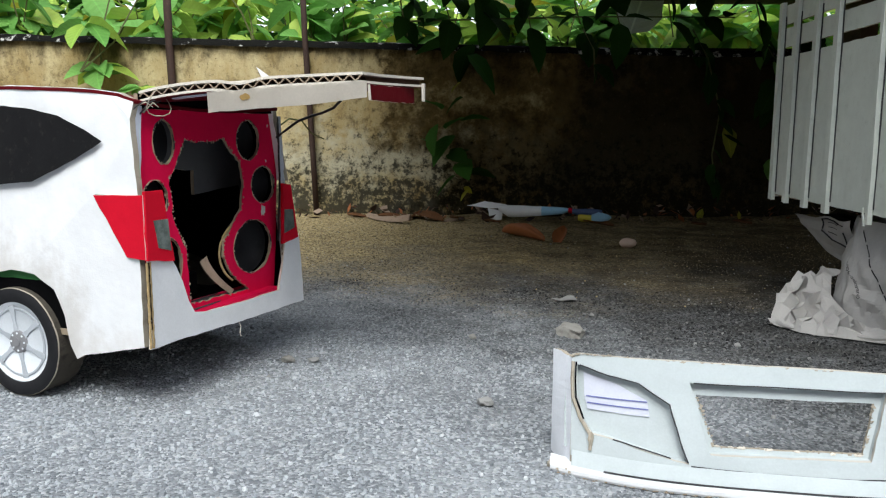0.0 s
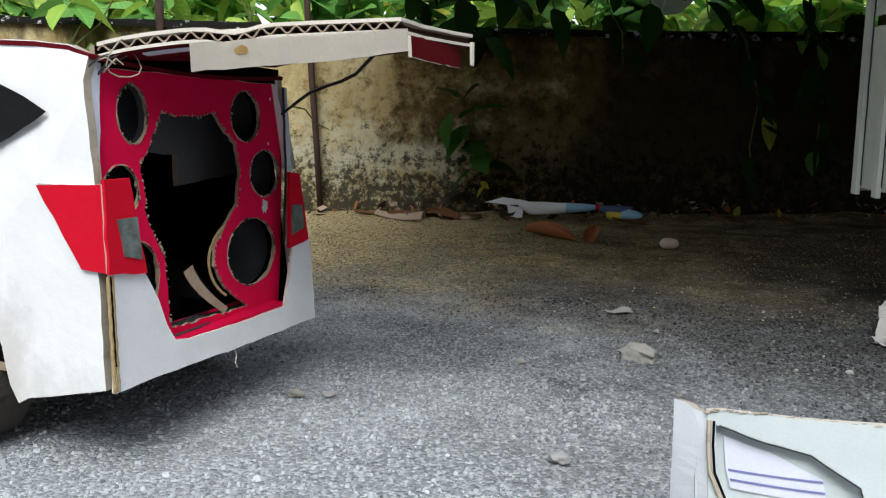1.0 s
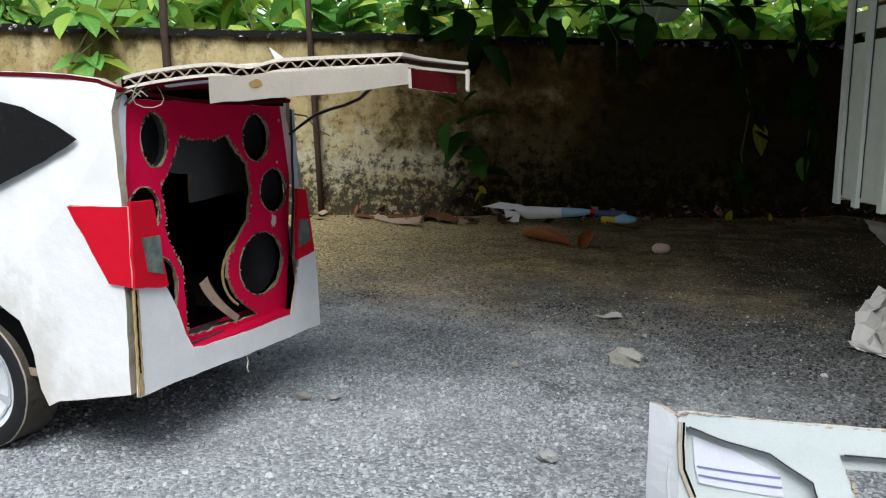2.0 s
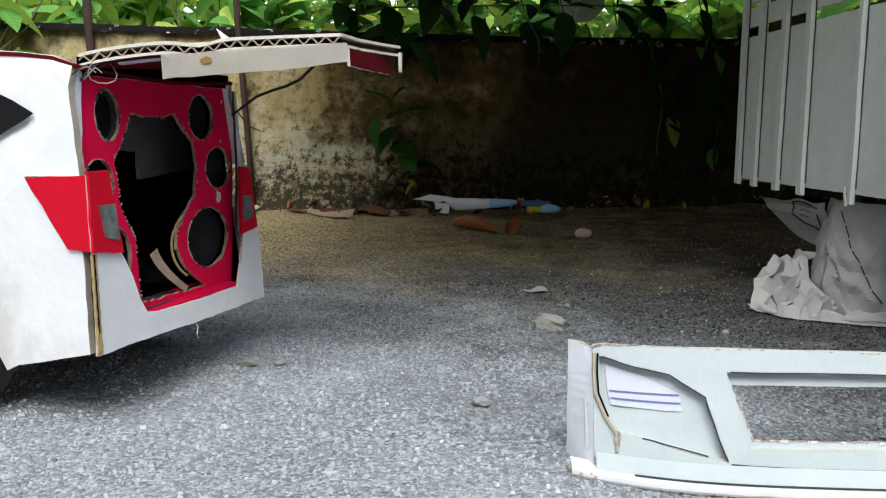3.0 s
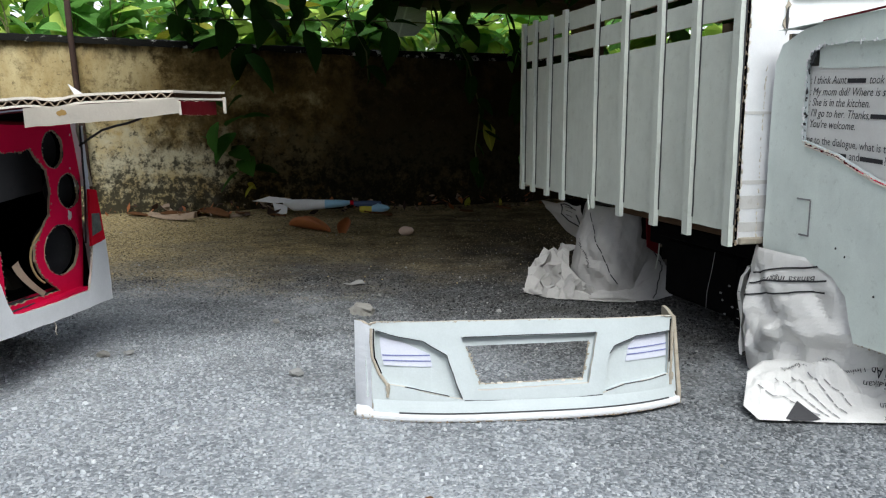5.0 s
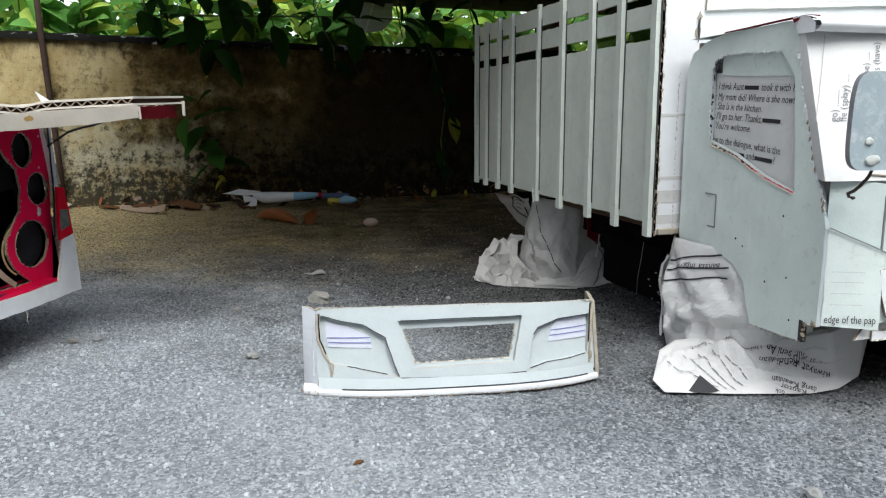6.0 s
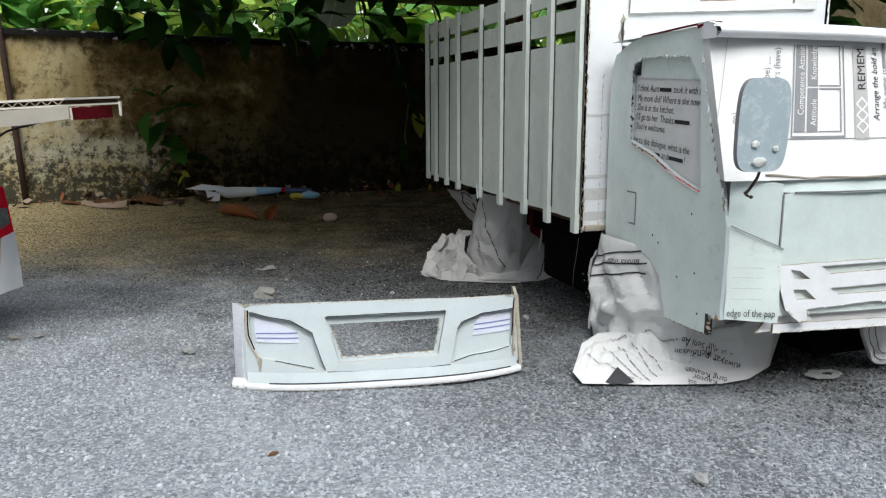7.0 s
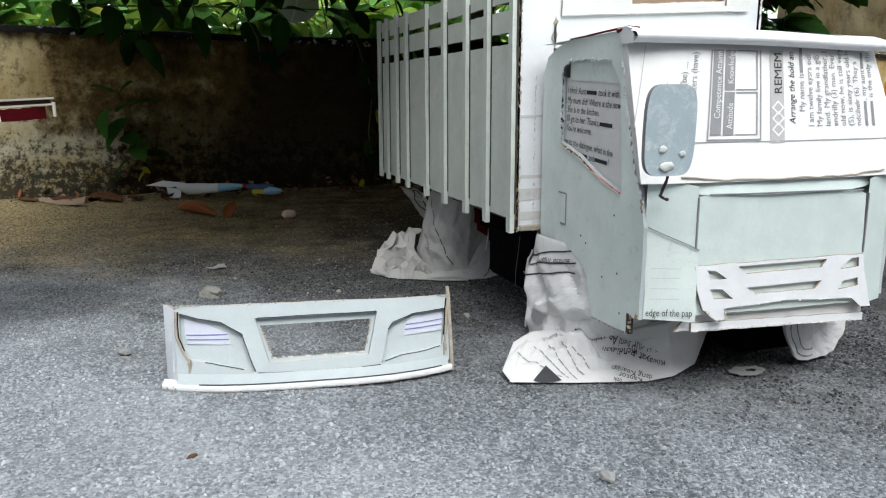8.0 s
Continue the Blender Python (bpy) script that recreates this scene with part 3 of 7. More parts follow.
# ---- the loose front bumper of the model truck ----
def build_bumper():
    top = thing("model_bumper", pose(0, 0.28, 0), "pale grey painted cardboard truck bumper lying on the asphalt", "model bumper")

    def bow(x):
        """How far the bumper's face lies back of its middle, in mm."""
        return 10.0 * min(1.05, abs(x - 77) / 72) ** 3

    lean = lambda v: 11.0 * (1 - v / 41)
    face = lambda off: (lambda u, v, w: (u, bow(u) + off + w - lean(v), v + 0.36 * lean(v)))
    shell = [(8.6, 2.5), (13, 4), (46, 4.6), (95, 4.6), (140, 4), (149, 2), (150.5, 38.6), (143, 39.6), (93, 41.6), (46, 41.8), (10.6, 40.6), (8.2, 39.8)]
    opening = [(48, 34.2), (110.3, 34.4), (104.8, 10.8), (54.7, 9.4)]
    hole = [(50.2, 29.2), (107, 29.8), (103.2, 12.0), (56.5, 11.2)]
    lrec = [(10.2, 36.6), (21, 33.8), (31.2, 32.2), (41.6, 25.6), (45.3, 12.9), (48, 5.4), (39.5, 7.0), (21, 11.2), (15.8, 11.6), (12.2, 16.7), (10.6, 24), (10.2, 33.7)]
    rrec = [(147.6, 31.8), (129.5, 31.2), (117.7, 27.3), (115.2, 22.5), (113.1, 12.7), (111.2, 5.6), (121.2, 8.6), (136.5, 9.6), (145.2, 10.8), (146.6, 21.6)]
    rings = lambda pts, s: ragged(pts, 4.0, 0.18, s)
    part("face_panel", card(shell, face(0), 1.6, [rings(opening, 3), rings(lrec, 4), rings(rrec, 5)], seed=1, step=4, jitter=0.1), [PALE_BLUE, CARD_EDGE], top)
    # set-back sheet behind the lamps, with the smaller opening
    part("backing_panel", card([(6, 4), (30, 4), (77, 4), (120, 4), (148, 4), (149, 37), (120, 38), (77, 39), (30, 38), (6, 37)], face(3.2), 1.4, [rings(hole, 6)], seed=2, step=4), [PALE_BLUE, CUT_EDGE], top)
    for nm, pts, sd in (("lamp_recess", lrec, 7), ("lamp_recess", rrec, 8)):
        bm = bmesh.new()
        ring = ragged(pts, 4.0, 0.1, sd)
        a = [bm.verts.new(Vector(face(1.4)(u, v, 0)) * MM) for u, v in ring]
        b = [bm.verts.new(Vector(face(3.3)(u, v, 0)) * MM) for u, v in ring]
        for i in range(len(ring)):
            bm.faces.new((a[i], a[(i + 1) % len(a)], b[(i + 1) % len(a)], b[i]))
        part(nm, bm, PALE_BLUE, top)
    bm = bmesh.new()
    ring = ragged(opening, 4.0, 0.1, 9)
    a = [bm.verts.new(Vector(face(1.4)(u, v, 0)) * MM) for u, v in ring]
    b = [bm.verts.new(Vector(face(3.3)(u, v, 0)) * MM) for u, v in ring]
    for i in range(len(ring)):
        bm.faces.new((a[i], a[(i + 1) % len(a)], b[(i + 1) % len(a)], b[i]))
    part("opening_frame", bm, PALE_BLUE, top)
    # ruled-paper lamps
    lampl = [(12.3, 33.1), (23.3, 30.5), (34.3, 25.5), (35.2, 19.7), (24, 19.7), (14, 19.8), (12.9, 24.2)]
    lampr = [(146.4, 30.8), (138, 30.4), (129.5, 29.8), (125.7, 25.4), (124.1, 18.8), (135, 19), (145.8, 19.1)]
    for pts, lines, sd in ((lampl, ((13.4, 24.3, 34.3, 24.9), (13.8, 21.9, 34.7, 22.2)), 10), (lampr, ((125.7, 24.5, 146.4, 24.9), (125, 21.8, 146, 22.0)), 11)):
        lamp = part("headlamp", card(pts, face(2.75), 0.3, seed=sd, jitter=0.1), LILAC, top, "white ruled-paper headlamp with blue lines")
        for x0, z0, x1, z1 in lines:
            bm = grid(8, 1, lambda u, v: face(2.45)(x0 + (x1 - x0) * u, z0 + (z1 - z0) * u + 0.5 * v, 0))
            part("ruled_line", bm, BLUE_LINE, lamp)
    # raised edge strips round the recesses and the lower lip
    lip = bmesh.new()
    n = 40
    edge = lambda x: -15.6 + 11.0 * min(1.1, abs(x - 75) / 72) ** 3
    prof = ((0.4, 0.2), (0.0, 1.2), (0.1, 2.4), (0.7, 3.3), (5.0, 3.2), (11.0, 3.2), (11.0, 0.2))
    rows = []
    for i in range(n + 1):
        x = 1.5 + 148.5 * i / n
        w = 0.25 * noise.noise(Vector((x * 0.2, 0, 0)))
        rows.append([lip.verts.new(Vector((x, edge(x) + y * (1.0 if y < 3 else 0.75 + 0.4 * (1 - abs(x - 75) / 75)) + w, max(0.8, z + 0.5 + w * 0.5))) * MM) for y, z in prof])
    for r0, r1 in zip(rows, rows[1:]):
        for k in range(len(prof)):
            lip.faces.new((r0[k], r0[(k + 1) % len(prof)], r1[(k + 1) % len(prof)], r1[k]))
    lip.faces.new(rows[0]), lip.faces.new(rows[-1])
    chin = grid(40, 3, lambda u, v: (lambda x: (x, edge(x) + 1.9 + (face(-0.3)(x, 4.8, 0)[1] - edge(x) - 1.9) * v, 3.3 + (face(0)(x, 4.8, 0)[2] - 3.3) * v + 0.25 * noise.noise(Vector((x * 0.12, v * 2, 3)))))(9 + 139 * u))
    part("chin", chin, PALE_BLUE, top, smooth=True)
    part("chin_seam", tube([(x, edge(x) + 1.5, 4.2) for x in range(20, 148, 4)], 0.34, sides=5), SOOT, top)
    part("lower_lip", lip, WHITE, top, "white card lip along the bottom edge")
    # side wings that fold back
    def wing(x0, x1, y1, sd, skin, liner):
        place = lambda u, v, w: (x0 + (x1 - x0) * u / 20 + (w if x1 > 70 else w), 9.0 + (y1 - 9.0) * u / 20 - lean(v) * (1 - 0.8 * u / 20), v + 0.36 * lean(v) * (1 - u / 20) * (v > 2))
        shape = [(0, 0.4), (20, 0.4), (20, 39.4), (12, 39.6), (6, 38.8), (0, 39.0)]
        side = part("side_wing", card(shape, place, 1.5, seed=sd, step=3), [skin, CUT_EDGE], top)
        part("inner_ply", card(shape, lambda u, v, w: place(u, v, liner + w), 0.2, seed=sd, step=3), CUT_EDGE, side, "bare tan inner face")

    wing(8.4, 1.2, 17.5, 13, LILAC_WHITE, 1.6)
    wing(149.5, 152.8, 29, 14, PALE_BLUE, -0.3)
    # peeled corner seams
    for xs, sd in (((8.6, 8.4, 8.8, 11.7, 15.6, 15.2), 1), ((149.9, 148.8, 148.2, 147.2, 146.4, 146.0), 2)):
        zs = (37.5, 31, 24, 16.7, 10.8, 5.8)
        bm = tube([face(-0.3)(x, z, 0) for x, z in zip(xs, zs)], 0.65, sides=6)
        part("peeled_seam", bm, CUT_EDGE, top)
        part("torn_edge", rock((0.9, 0.8, 2.6), sd, None, face(-0.8)(xs[4], 10.2, 0), 2, 0.7), CUT_EDGE, top)
        part("seam_gap", tube([face(-0.15)(x + (1.1 if x < 70 else -1.1), z, 0) for x, z in zip(xs[:4], zs)], 0.32, sides=6), BLACK, top)
    part("torn_edge", fray([(1.6, 1.5, 2.2), (2.2, -1.5, 2.4), (5, -4.4, 2.4), (9, -7.2, 2.2)], 16, 1.6, 320, (1, 0.7, 0.8)), CUT_EDGE, top, "torn curled end of the lip")
    part("torn_edge", fray([face(-0.2)(u, v, 0) for u, v in ((8.6, 39.6), (10.6, 40.6), (20, 41.2), (46, 41.6), (93, 41.4), (143, 39.6), (150, 38.4))], 90, 0.7, 321, (1.6, 0.6, 0.5)), CUT_EDGE, top)
    part("torn_edge", fray([face(2.9)(u, v, 0) for u, v in ((50.2, 29.2), (56.5, 11.4), (103.2, 12.2), (107, 29.8))], 60, 0.8, 322, (1, 0.5, 0.8)), CUT_EDGE, top)
    part("torn_edge", fray([(x, edge(x) + 0.2, 0.9) for x in range(3, 150, 6)], 80, 0.8, 323, (1.4, 0.5, 0.5)), KRAFT, top)
    # dark tubes that draw the shadow gaps where the face panel is cut
    for pts in (((48.5, 4.9), (70, 4.5), (95, 4.5), (111, 4.9)), ((11, 36.4), (21, 33.9), (31.2, 32.3), (41.4, 25.8), (45.1, 13.2), (47.6, 6.0)), ((23, 11.0), (33, 9.0), (42, 7.0)), ((147, 31.8), (129.5, 31.3), (118.2, 27.5), (115.6, 24.0)), ((113, 6.6), (122, 8.9), (136, 9.8), (144, 10.9)), ((49, 34.3), (80, 34.6), (109.6, 34.5))):
        path = [(a[0] + (b[0] - a[0]) * t, a[1] + (b[1] - a[1]) * t) for a, b in zip(pts, pts[1:]) for t in (0, 0.33, 0.66)] + [pts[-1]]
        part("seam_gap", tube([face(0.05)(x + random.uniform(-0.15, 0.15), z + random.uniform(-0.12, 0.12), 0) for x, z in path], 0.26, sides=5), SOOT, top)
    bm = bmesh.new()
    for k in range(11):
        x = 56 + 47 * random.random()
        rock((1.1, 0.5, 0.5), k, bm, face(3.2)(x, 11.6, 0), 1, 0.9)
    part("torn_edge", bm, CREAM, top)


build_bumper()

# ---- the model car: x across from its camera-side flank, y forward, z up ----
CAR_POSE = pose(-0.166, 0.299, 0, 0, 0, 78.6)


def build_wheel(parent, x_face, inward, y, r=25.0):
    """One card wheel with a printed rim; its outer face at x_face, tread running inward."""
    wheel = new("wheel")
    wheel.parent = parent
    wheel.empty_display_size = 0.01
    zc = r - 0.3
    at = lambda a, rad, d: (x_face + inward * d, y + rad * math.cos(a), zc + rad * math.sin(a))
    part("tyre", lathe([(18.4, 0.6), (19.2, -0.3), (23.8, -0.2), (24.7, 0.3)], at, 40), TYRE, wheel, smooth=True)
    part("worn_edge", lathe([(24.75, 0.25), (24.95, 0.4), (25.05, 0.8)], lambda a, r, d: at(a, r + 0.25 * noise.noise(Vector((3 * math.cos(a), 3 * math.sin(a), 1))) * 1.6 - 0.1, d), 60), CUT_EDGE, wheel)
    part("tread", lathe([(25.0, 0.7), (24.8, 7), (25.0, 15.0), (19, 15.6), (4, 15.0)], at, 40), TREAD, wheel, "dirty raw card tread")
    rim = part("rim", lathe([(0.2, 1.4), (16.6, 1.6), (17.2, 0.9), (18.8, 0.6)], at, 40), RIM, wheel, "printed paper rim with six pale spokes", smooth=True)
    for k in range(6):
        a0 = k * math.tau / 6 + 0.35
        spoke = card([(4.6, -1.6), (9, -0.8), (16.6, -1.7), (16.6, 1.7), (9, 0.8), (4.6, 1.6)], lambda u, v, w: at(a0 + math.atan2(v, u), math.hypot(u, v), 1.2 - w), 0.3, jitter=0.05)
        part("spoke", spoke, RIM_GREY, rim)
    ringed = lathe([(14.9, 1.30), (15.0, 1.0), (15.8, 1.0), (15.9, 1.30)], at, 36)
    part("rim_line", ringed, RIM_GREY, rim)
    part("hub", lathe([(0.2, 0.5), (4.2, 0.6), (5.2, 0.9), (5.4, 1.4)], at, 24), INK_GREY, rim, smooth=True)
    bm = bmesh.new()
    for k in range(8):
        a = k * math.tau / 8
        c = at(a, 4.0, 0.5)
        rock((0.3, 0.6, 0.6), k, bm, c, 1, 0.1)
    part("wheel_nut_print", bm, RIM, rim)
    part("hub_cap", card(ellipse(0, 0, 1.5, 2.1, 12, 0.05), lambda u, v, w: (x_face + inward * (0.35 - w), y + u, zc + v), 0.2), INK_GREY, rim)


def build_car():
    car = thing("model_car", CAR_POSE, "white cardboard model car with open tailgate and red speaker boot", "model car")
    near = lambda z: 5.0 * max(0.0, (z - 118) / 20) ** 2
    far = lambda z: 121.5 - 18.0 * max(0.0, (z - 26) / 102) ** 1.15
    nside = lambda off: (lambda u, v, w: (near(v) + off + w, u, v))
    fside = lambda off: (lambda u, v, w: (far(v) - off - w, u, v))
    arch = [(38.4, 21), (41.8, 27), (43.9, 39.5), (49.3, 51), (60.3, 56.8), (73.8, 58), (86, 55.5), (97, 48), (103, 37), (106, 27), (109, 21)]
    shape = [(1.0, 30), (18, 26.4), (34, 23.4), *arch, (222, 21), (226, 38), (238, 52), (255, 57), (272, 52), (284, 38), (288, 21), (309, 25), (313, 48), (304, 72), (258, 88), (234, 96),
             (192, 128), (150, 138), (72, 138.4), (40, 137), (24, 136), (10, 134.4), (1.5, 131), (2.5, 124), (1.0, 104), (0.3, 93.2), (22.9, 93.1), (6, 67.5), (1.0, 67)]
    part("side_panel", card(shape, nside(0), 3.0, seed=21), [FLANK, CUT_EDGE], car, "white papered flank")
    part("side_panel", card(shape, fside(0), 3.0, seed=22), [FLANK, CUT_EDGE], car)
    win = [(17.2, 114.7), (25.8, 119.4), (40.7, 125.2), (56.3, 128.1), (72.6, 129.6), (112, 129.5), (112, 96), (76.5, 95.6), (57.9, 97.3), (42.8, 103), (33, 107.1)]
    frontwin = [(118, 129.5), (152, 129), (186, 121), (212, 104), (118, 96)]
    for place in (nside(-0.2), fside(-0.2)):
        part("side_window", card(win, place, 0.3, seed=23, jitter=0.15), GLAZE, car, "black painted side window")
        part("side_window", card(frontwin, place, 0.3, seed=24, jitter=0.15), GLAZE, car)
    # roof, bonnet and windscreen as bent sheets over the profile
    def bent(name, profile, material, label="", inset=0.0, rise=2.2):
        bm = bmesh.new()
        rows = []
        for y, z in profile:
            a, b = near(z) + inset, far(z) - inset
            rows.append([bm.verts.new(Vector((a + (b - a) * k / 8, y, z + rise * math.sin(math.pi * k / 8))) * MM) for k in range(9)])
        for r0, r1 in zip(rows, rows[1:]):
            for k in range(8):
                bm.faces.new((r0[k], r0[k + 1], r1[k + 1], r1[k]))
        fs = bm.faces[:]
        ext = bmesh.ops.extrude_face_region(bm, geom=fs)["geom"]
        bmesh.ops.translate(bm, vec=Vector((0, 0, 1.4)) * MM, verts=[g for g in ext if isinstance(g, bmesh.types.BMVert)])
        return part(name, bm, material, car, label)

    bent("roof", [(1.0, 129.8), (10, 132.7), (24, 134.4), (40, 135.4), (72, 136.7), (150, 136.3)], MAROON, "dark red painted roof sheet", 0.2, -2.4)
    bent("windscreen", [(150, 138.2), (192, 128), (234, 96)], BLACK, "black windscreen")
    bent("bonnet", [(234, 96), (258, 88), (304, 72)], WHITE)
    part("nose", card([(3, 25), (119, 25), (116, 50), (112, 73), (8, 73)], lambda u, v, w: (u, 306 + w, v), 3.0, seed=25), [WHITE, KRAFT], car)
    # dark inside: floor, liner and wheel boxes
    part("floor_pan", card([(3, 8), (118, 8), (118, 304), (3, 304)], lambda u, v, w: (u, v, 30 + w), 3.0, seed=26), [BLACK, KRAFT], car)
    part("cabin_liner", card([(8, 105), (66, 100), (66, 88), (104, 91), (103, 130), (8, 130)], lambda u, v, w: (u, 26 + w, v), 2.0, seed=27), [PLATE, KRAFT], car, "grey card plate inside the boot")
    part("seat_back", card([(38, 34), (84, 34), (90, 78), (86, 96), (40, 106), (32, 80)], lambda u, v, w: (u, 58 + w + 0.1 * (v - 34), v), 9.0, seed=28), BLACK, car)
    part("liner_side", card([(9, 33), (92, 33), (92, 134), (9, 130)], lambda u, v, w: (near(v) + 3.4 + w, u, v), 1.0, seed=29), BLACK, car)
    part("liner_side", card([(9, 33), (92, 33), (92, 134), (9, 128)], lambda u, v, w: (far(v) - 3.4 - w, u, v), 1.0, seed=30), BLACK, car)
    part("roof_liner", card([(8, 8), (100, 8), (100, 92), (8, 92)], lambda u, v, w: (u, v, 130.5 + w), 1.0, seed=31), BLACK, car)
    part("wheel_arch_liner", card([(50, 53.5), (98, 53.5), (93, 61), (55, 61)], lambda u, v, w: (3.3 + w, u, v), 0.5, seed=32), GREEN_PAINT, car, "green painted inner arch")
    # the speaker board
    outline = [(8.2, 129), (40, 128.6), (104, 128.4), (106.5, 93), (104, 60), (101, 36), (20, 38), (6, 62), (5, 98)]
    opening = [(35, 115.7), (42.4, 114), (54.2, 114.4), (62.6, 115.5), (69.5, 108.5), (75.5, 104.2), (77.4, 94.4), (74.9, 81.4), (67.4, 74.4), (60.1, 66.7), (59.6, 59.3), (64.2, 50.9),
               (78.5, 39.5), (34.5, 41.0), (34.1, 57.5), (32.9, 67.6), (29.3, 73.9), (25.4, 81.9), (25.4, 89.3), (24.1, 98.6), (28, 103.6), (31.9, 109.5)]
    cones = ((21.8, 114.4, 6.6, 9.4), (82, 114.7, 9.4, 9.8), (15.2, 90, 7.6, 8.6), (93.8, 92, 10.2, 9.4), (21.5, 61, 8.6, 12.2), (83.4, 61.2, 16.0, 13.6))
    holes = [ragged(opening, 2.2, 0.5, 33)] + [ellipse(cx, cz, rx, rz, 34, 0.5, k) for k, (cx, cz, rx, rz) in enumerate(cones)]
    board = part("speaker_board", card(outline, lambda u, v, w: (u, 5 + w, v), 1.3, holes, seed=34), [CRIMSON, KRAFT], car, "crimson painted board cut for six round speakers")
    for k, (cx, cz, rx, rz) in enumerate(cones):
        cup = lathe([(1.0, 4.6), (1.0, 8.0), (0.45, 12.5), (0.22, 12.0), (0.02, 10.6)], lambda a, r, d: (cx + rx * r * 1.04 * math.cos(a), 4.2 + d, cz + rz * r * 1.04 * math.sin(a)), 26)
        part("speaker_cone", cup, TYRE, board, smooth=True)
        rim = lathe([(0.985, 0.3), (1.0, -0.25), (1.0 + 0.35 / rx, 0.2)], lambda a, r, d: (cx + rx * r * math.cos(a), 4.9 + d + 0.2 * math.sin(7 * a + k), cz + rz * (r + 0.02 * math.sin(9 * a + 2 * k)) * math.sin(a)), 36)
        for face_ in rim.faces:
            face_.material_index = 1 if noise.noise(face_.calc_center_median() * 300) > 0.12 else 0
        part("cut_rim", rim, [KRAFT, SOOT], board)
    ring = [(x, 4.7, z) for x, z in opening] + [(opening[0][0], 4.7, opening[0][1])]
    part("cut_rim", fray(ring, 110, 0.9, 330, (0.8, 0.4, 0.9)), KRAFT, board, "ragged raw edge of the opening")
    for k, (cx, cz, rx, rz) in enumerate(cones):
        ring = [(cx + rx * math.cos(a), 4.7, cz + rz * math.sin(a)) for a in [q * math.tau / 16 for q in range(17)]]
        part("cut_rim", fray(ring, 26, 0.7, 340 + 50 * k, (0.9, 0.4, 0.9)), CUT_EDGE if k % 2 else KRAFT, board)
    # the bass hoop's bared card edge, a scrap standing inside, and the sill
    hoop = tube([(72.5 + 13.5 * math.cos(a), 4.2 + 3 * math.cos(a) ** 2, 60 + 15.5 * math.sin(a)) for a in [2.1 + 0.16 * k for k in range(14)]], 0.55)
    part("bared_edge", hoop, FLUTE, board)
    for x, z in ((93, 78.5), (99, 122), (97, 104)):
        part("glue_spot", rock((0.5, 0.2, 0.6) if x > 95 else (1.5, 0.3, 2.4), x, None, (x, 4.9, z), 2, 1.2), GLUE, board)
    scrap = grid(10, 3, lambda u, v: (52 + 16 * u ** 1.6 + (2.6 - 1.4 * u) * (v - 0.5) * 2, 11 - 4 * u, 59 - 19 * u + 2.0 * (v - 0.5)))
    part("card_scrap", scrap, BARK, car, "torn scrap of raw cardboard")
    part("boot_sill", card([(22, -1), (98, -1), (97, 18), (30, 20)], lambda u, v, w: (u, v, 36.5 + w), 1.6, seed=36), [CRIMSON, CRIMSON], car, "crimson painted boot sill with dark bare streaks")
    for pts in ([(36, 3), (54, 4), (62, 8), (50, 9), (34, 7)], [(66, 5), (92, 8), (96, 14), (80, 13), (60, 15), (52, 12)], [(33, 11), (48, 12), (70, 17), (40, 18)]):
        part("sill_smear", card(pts, lambda u, v, w: (u, v, 38.3 + w), 0.2, seed=37, jitter=0.5, step=3), SOOT, car)
    part("amp_box", box(48, 66, 26, 44, 38, 50, bevel=1), BLACK, car)
    part("boot_wall", card([(0.8, 93), (1.2, 126), (3, 130), (7.6, 129), (6.0, 114), (4.8, 94)], lambda u, v, w: (u, 2.6 + w, v), 1.0, seed=38), [LILAC, LILAC], car, "lilac taped pillar edge")
    part("boot_wall", card([(104, 62), (107, 92), (104.5, 127), (102.5, 127), (103, 92), (100, 62)], lambda u, v, w: (u + 0.6, 0.6 + w, v), 1.2, seed=39), [LILAC, SOOT], car)
    part("boot_header", card([(6, 128), (103, 128), (103, 134), (6, 134)], lambda u, v, w: (u, 3 + w, v), 2.0, seed=40), [BLACK, KRAFT], car)
    # rear bumper, its flutes bared at the corner
    u_shape = [(1.2, 67), (0.2, 29.6), (21.7, 29.3), (61.3, 27.6), (118.6, 26.6), (117, 47.4), (114.6, 64.3), (101, 60.9), (99.6, 53), (94.5, 36.5), (58.4, 37.2), (36.3, 37.8), (28, 39.4), (24.2, 45.3), (20.9, 54.7), (17.5, 61), (14.8, 65.5)]
    part("rear_bumper", card(u_shape, lambda u, v, w: (u, -2.6 + w, v), 1.3, seed=41), [WHITE, CREAM], car, "white card rear bumper")
    for dx, m in ((-0.1, FLUTE), (1.5, FLUTE)):
        part("bared_flute", tube([(dx + 0.2 * math.sin(z), -2.7, z) for z in range(30, 68, 3)], 0.55), m, car)
    part("flute_gap", tube([(0.7 + 0.15 * math.sin(1.7 * z), -3.0, z) for z in range(38, 67, 2)], 0.3, sides=5), BLACK, car)
    zig = [(100.2 + (0.7 if k % 2 else -0.5), -1.6, 38 + 1.7 * k) for k in range(14)]
    part("bared_flute", tube(zig, 0.4, sides=5), KRAFT, car)
    # tail lamps, wrapping the corners
    lamp = part("tail_lamp", card([(-0.8, 95.2), (9.3, 95), (14.8, 64.8), (-0.8, 67)], lambda u, v, w: (u, -4.2 + w, v), 1.4, seed=42), [RED, RED], car, "red painted wrap-round tail lamp")
    part("lamp_side", card([(22.5, 92.8), (-3.2, 93.6), (-3.2, 67.2), (6.2, 67.8)], lambda u, v, w: (-1.2 + w + near(v), u, v), 1.2, seed=43), [RED, CREAM], lamp)
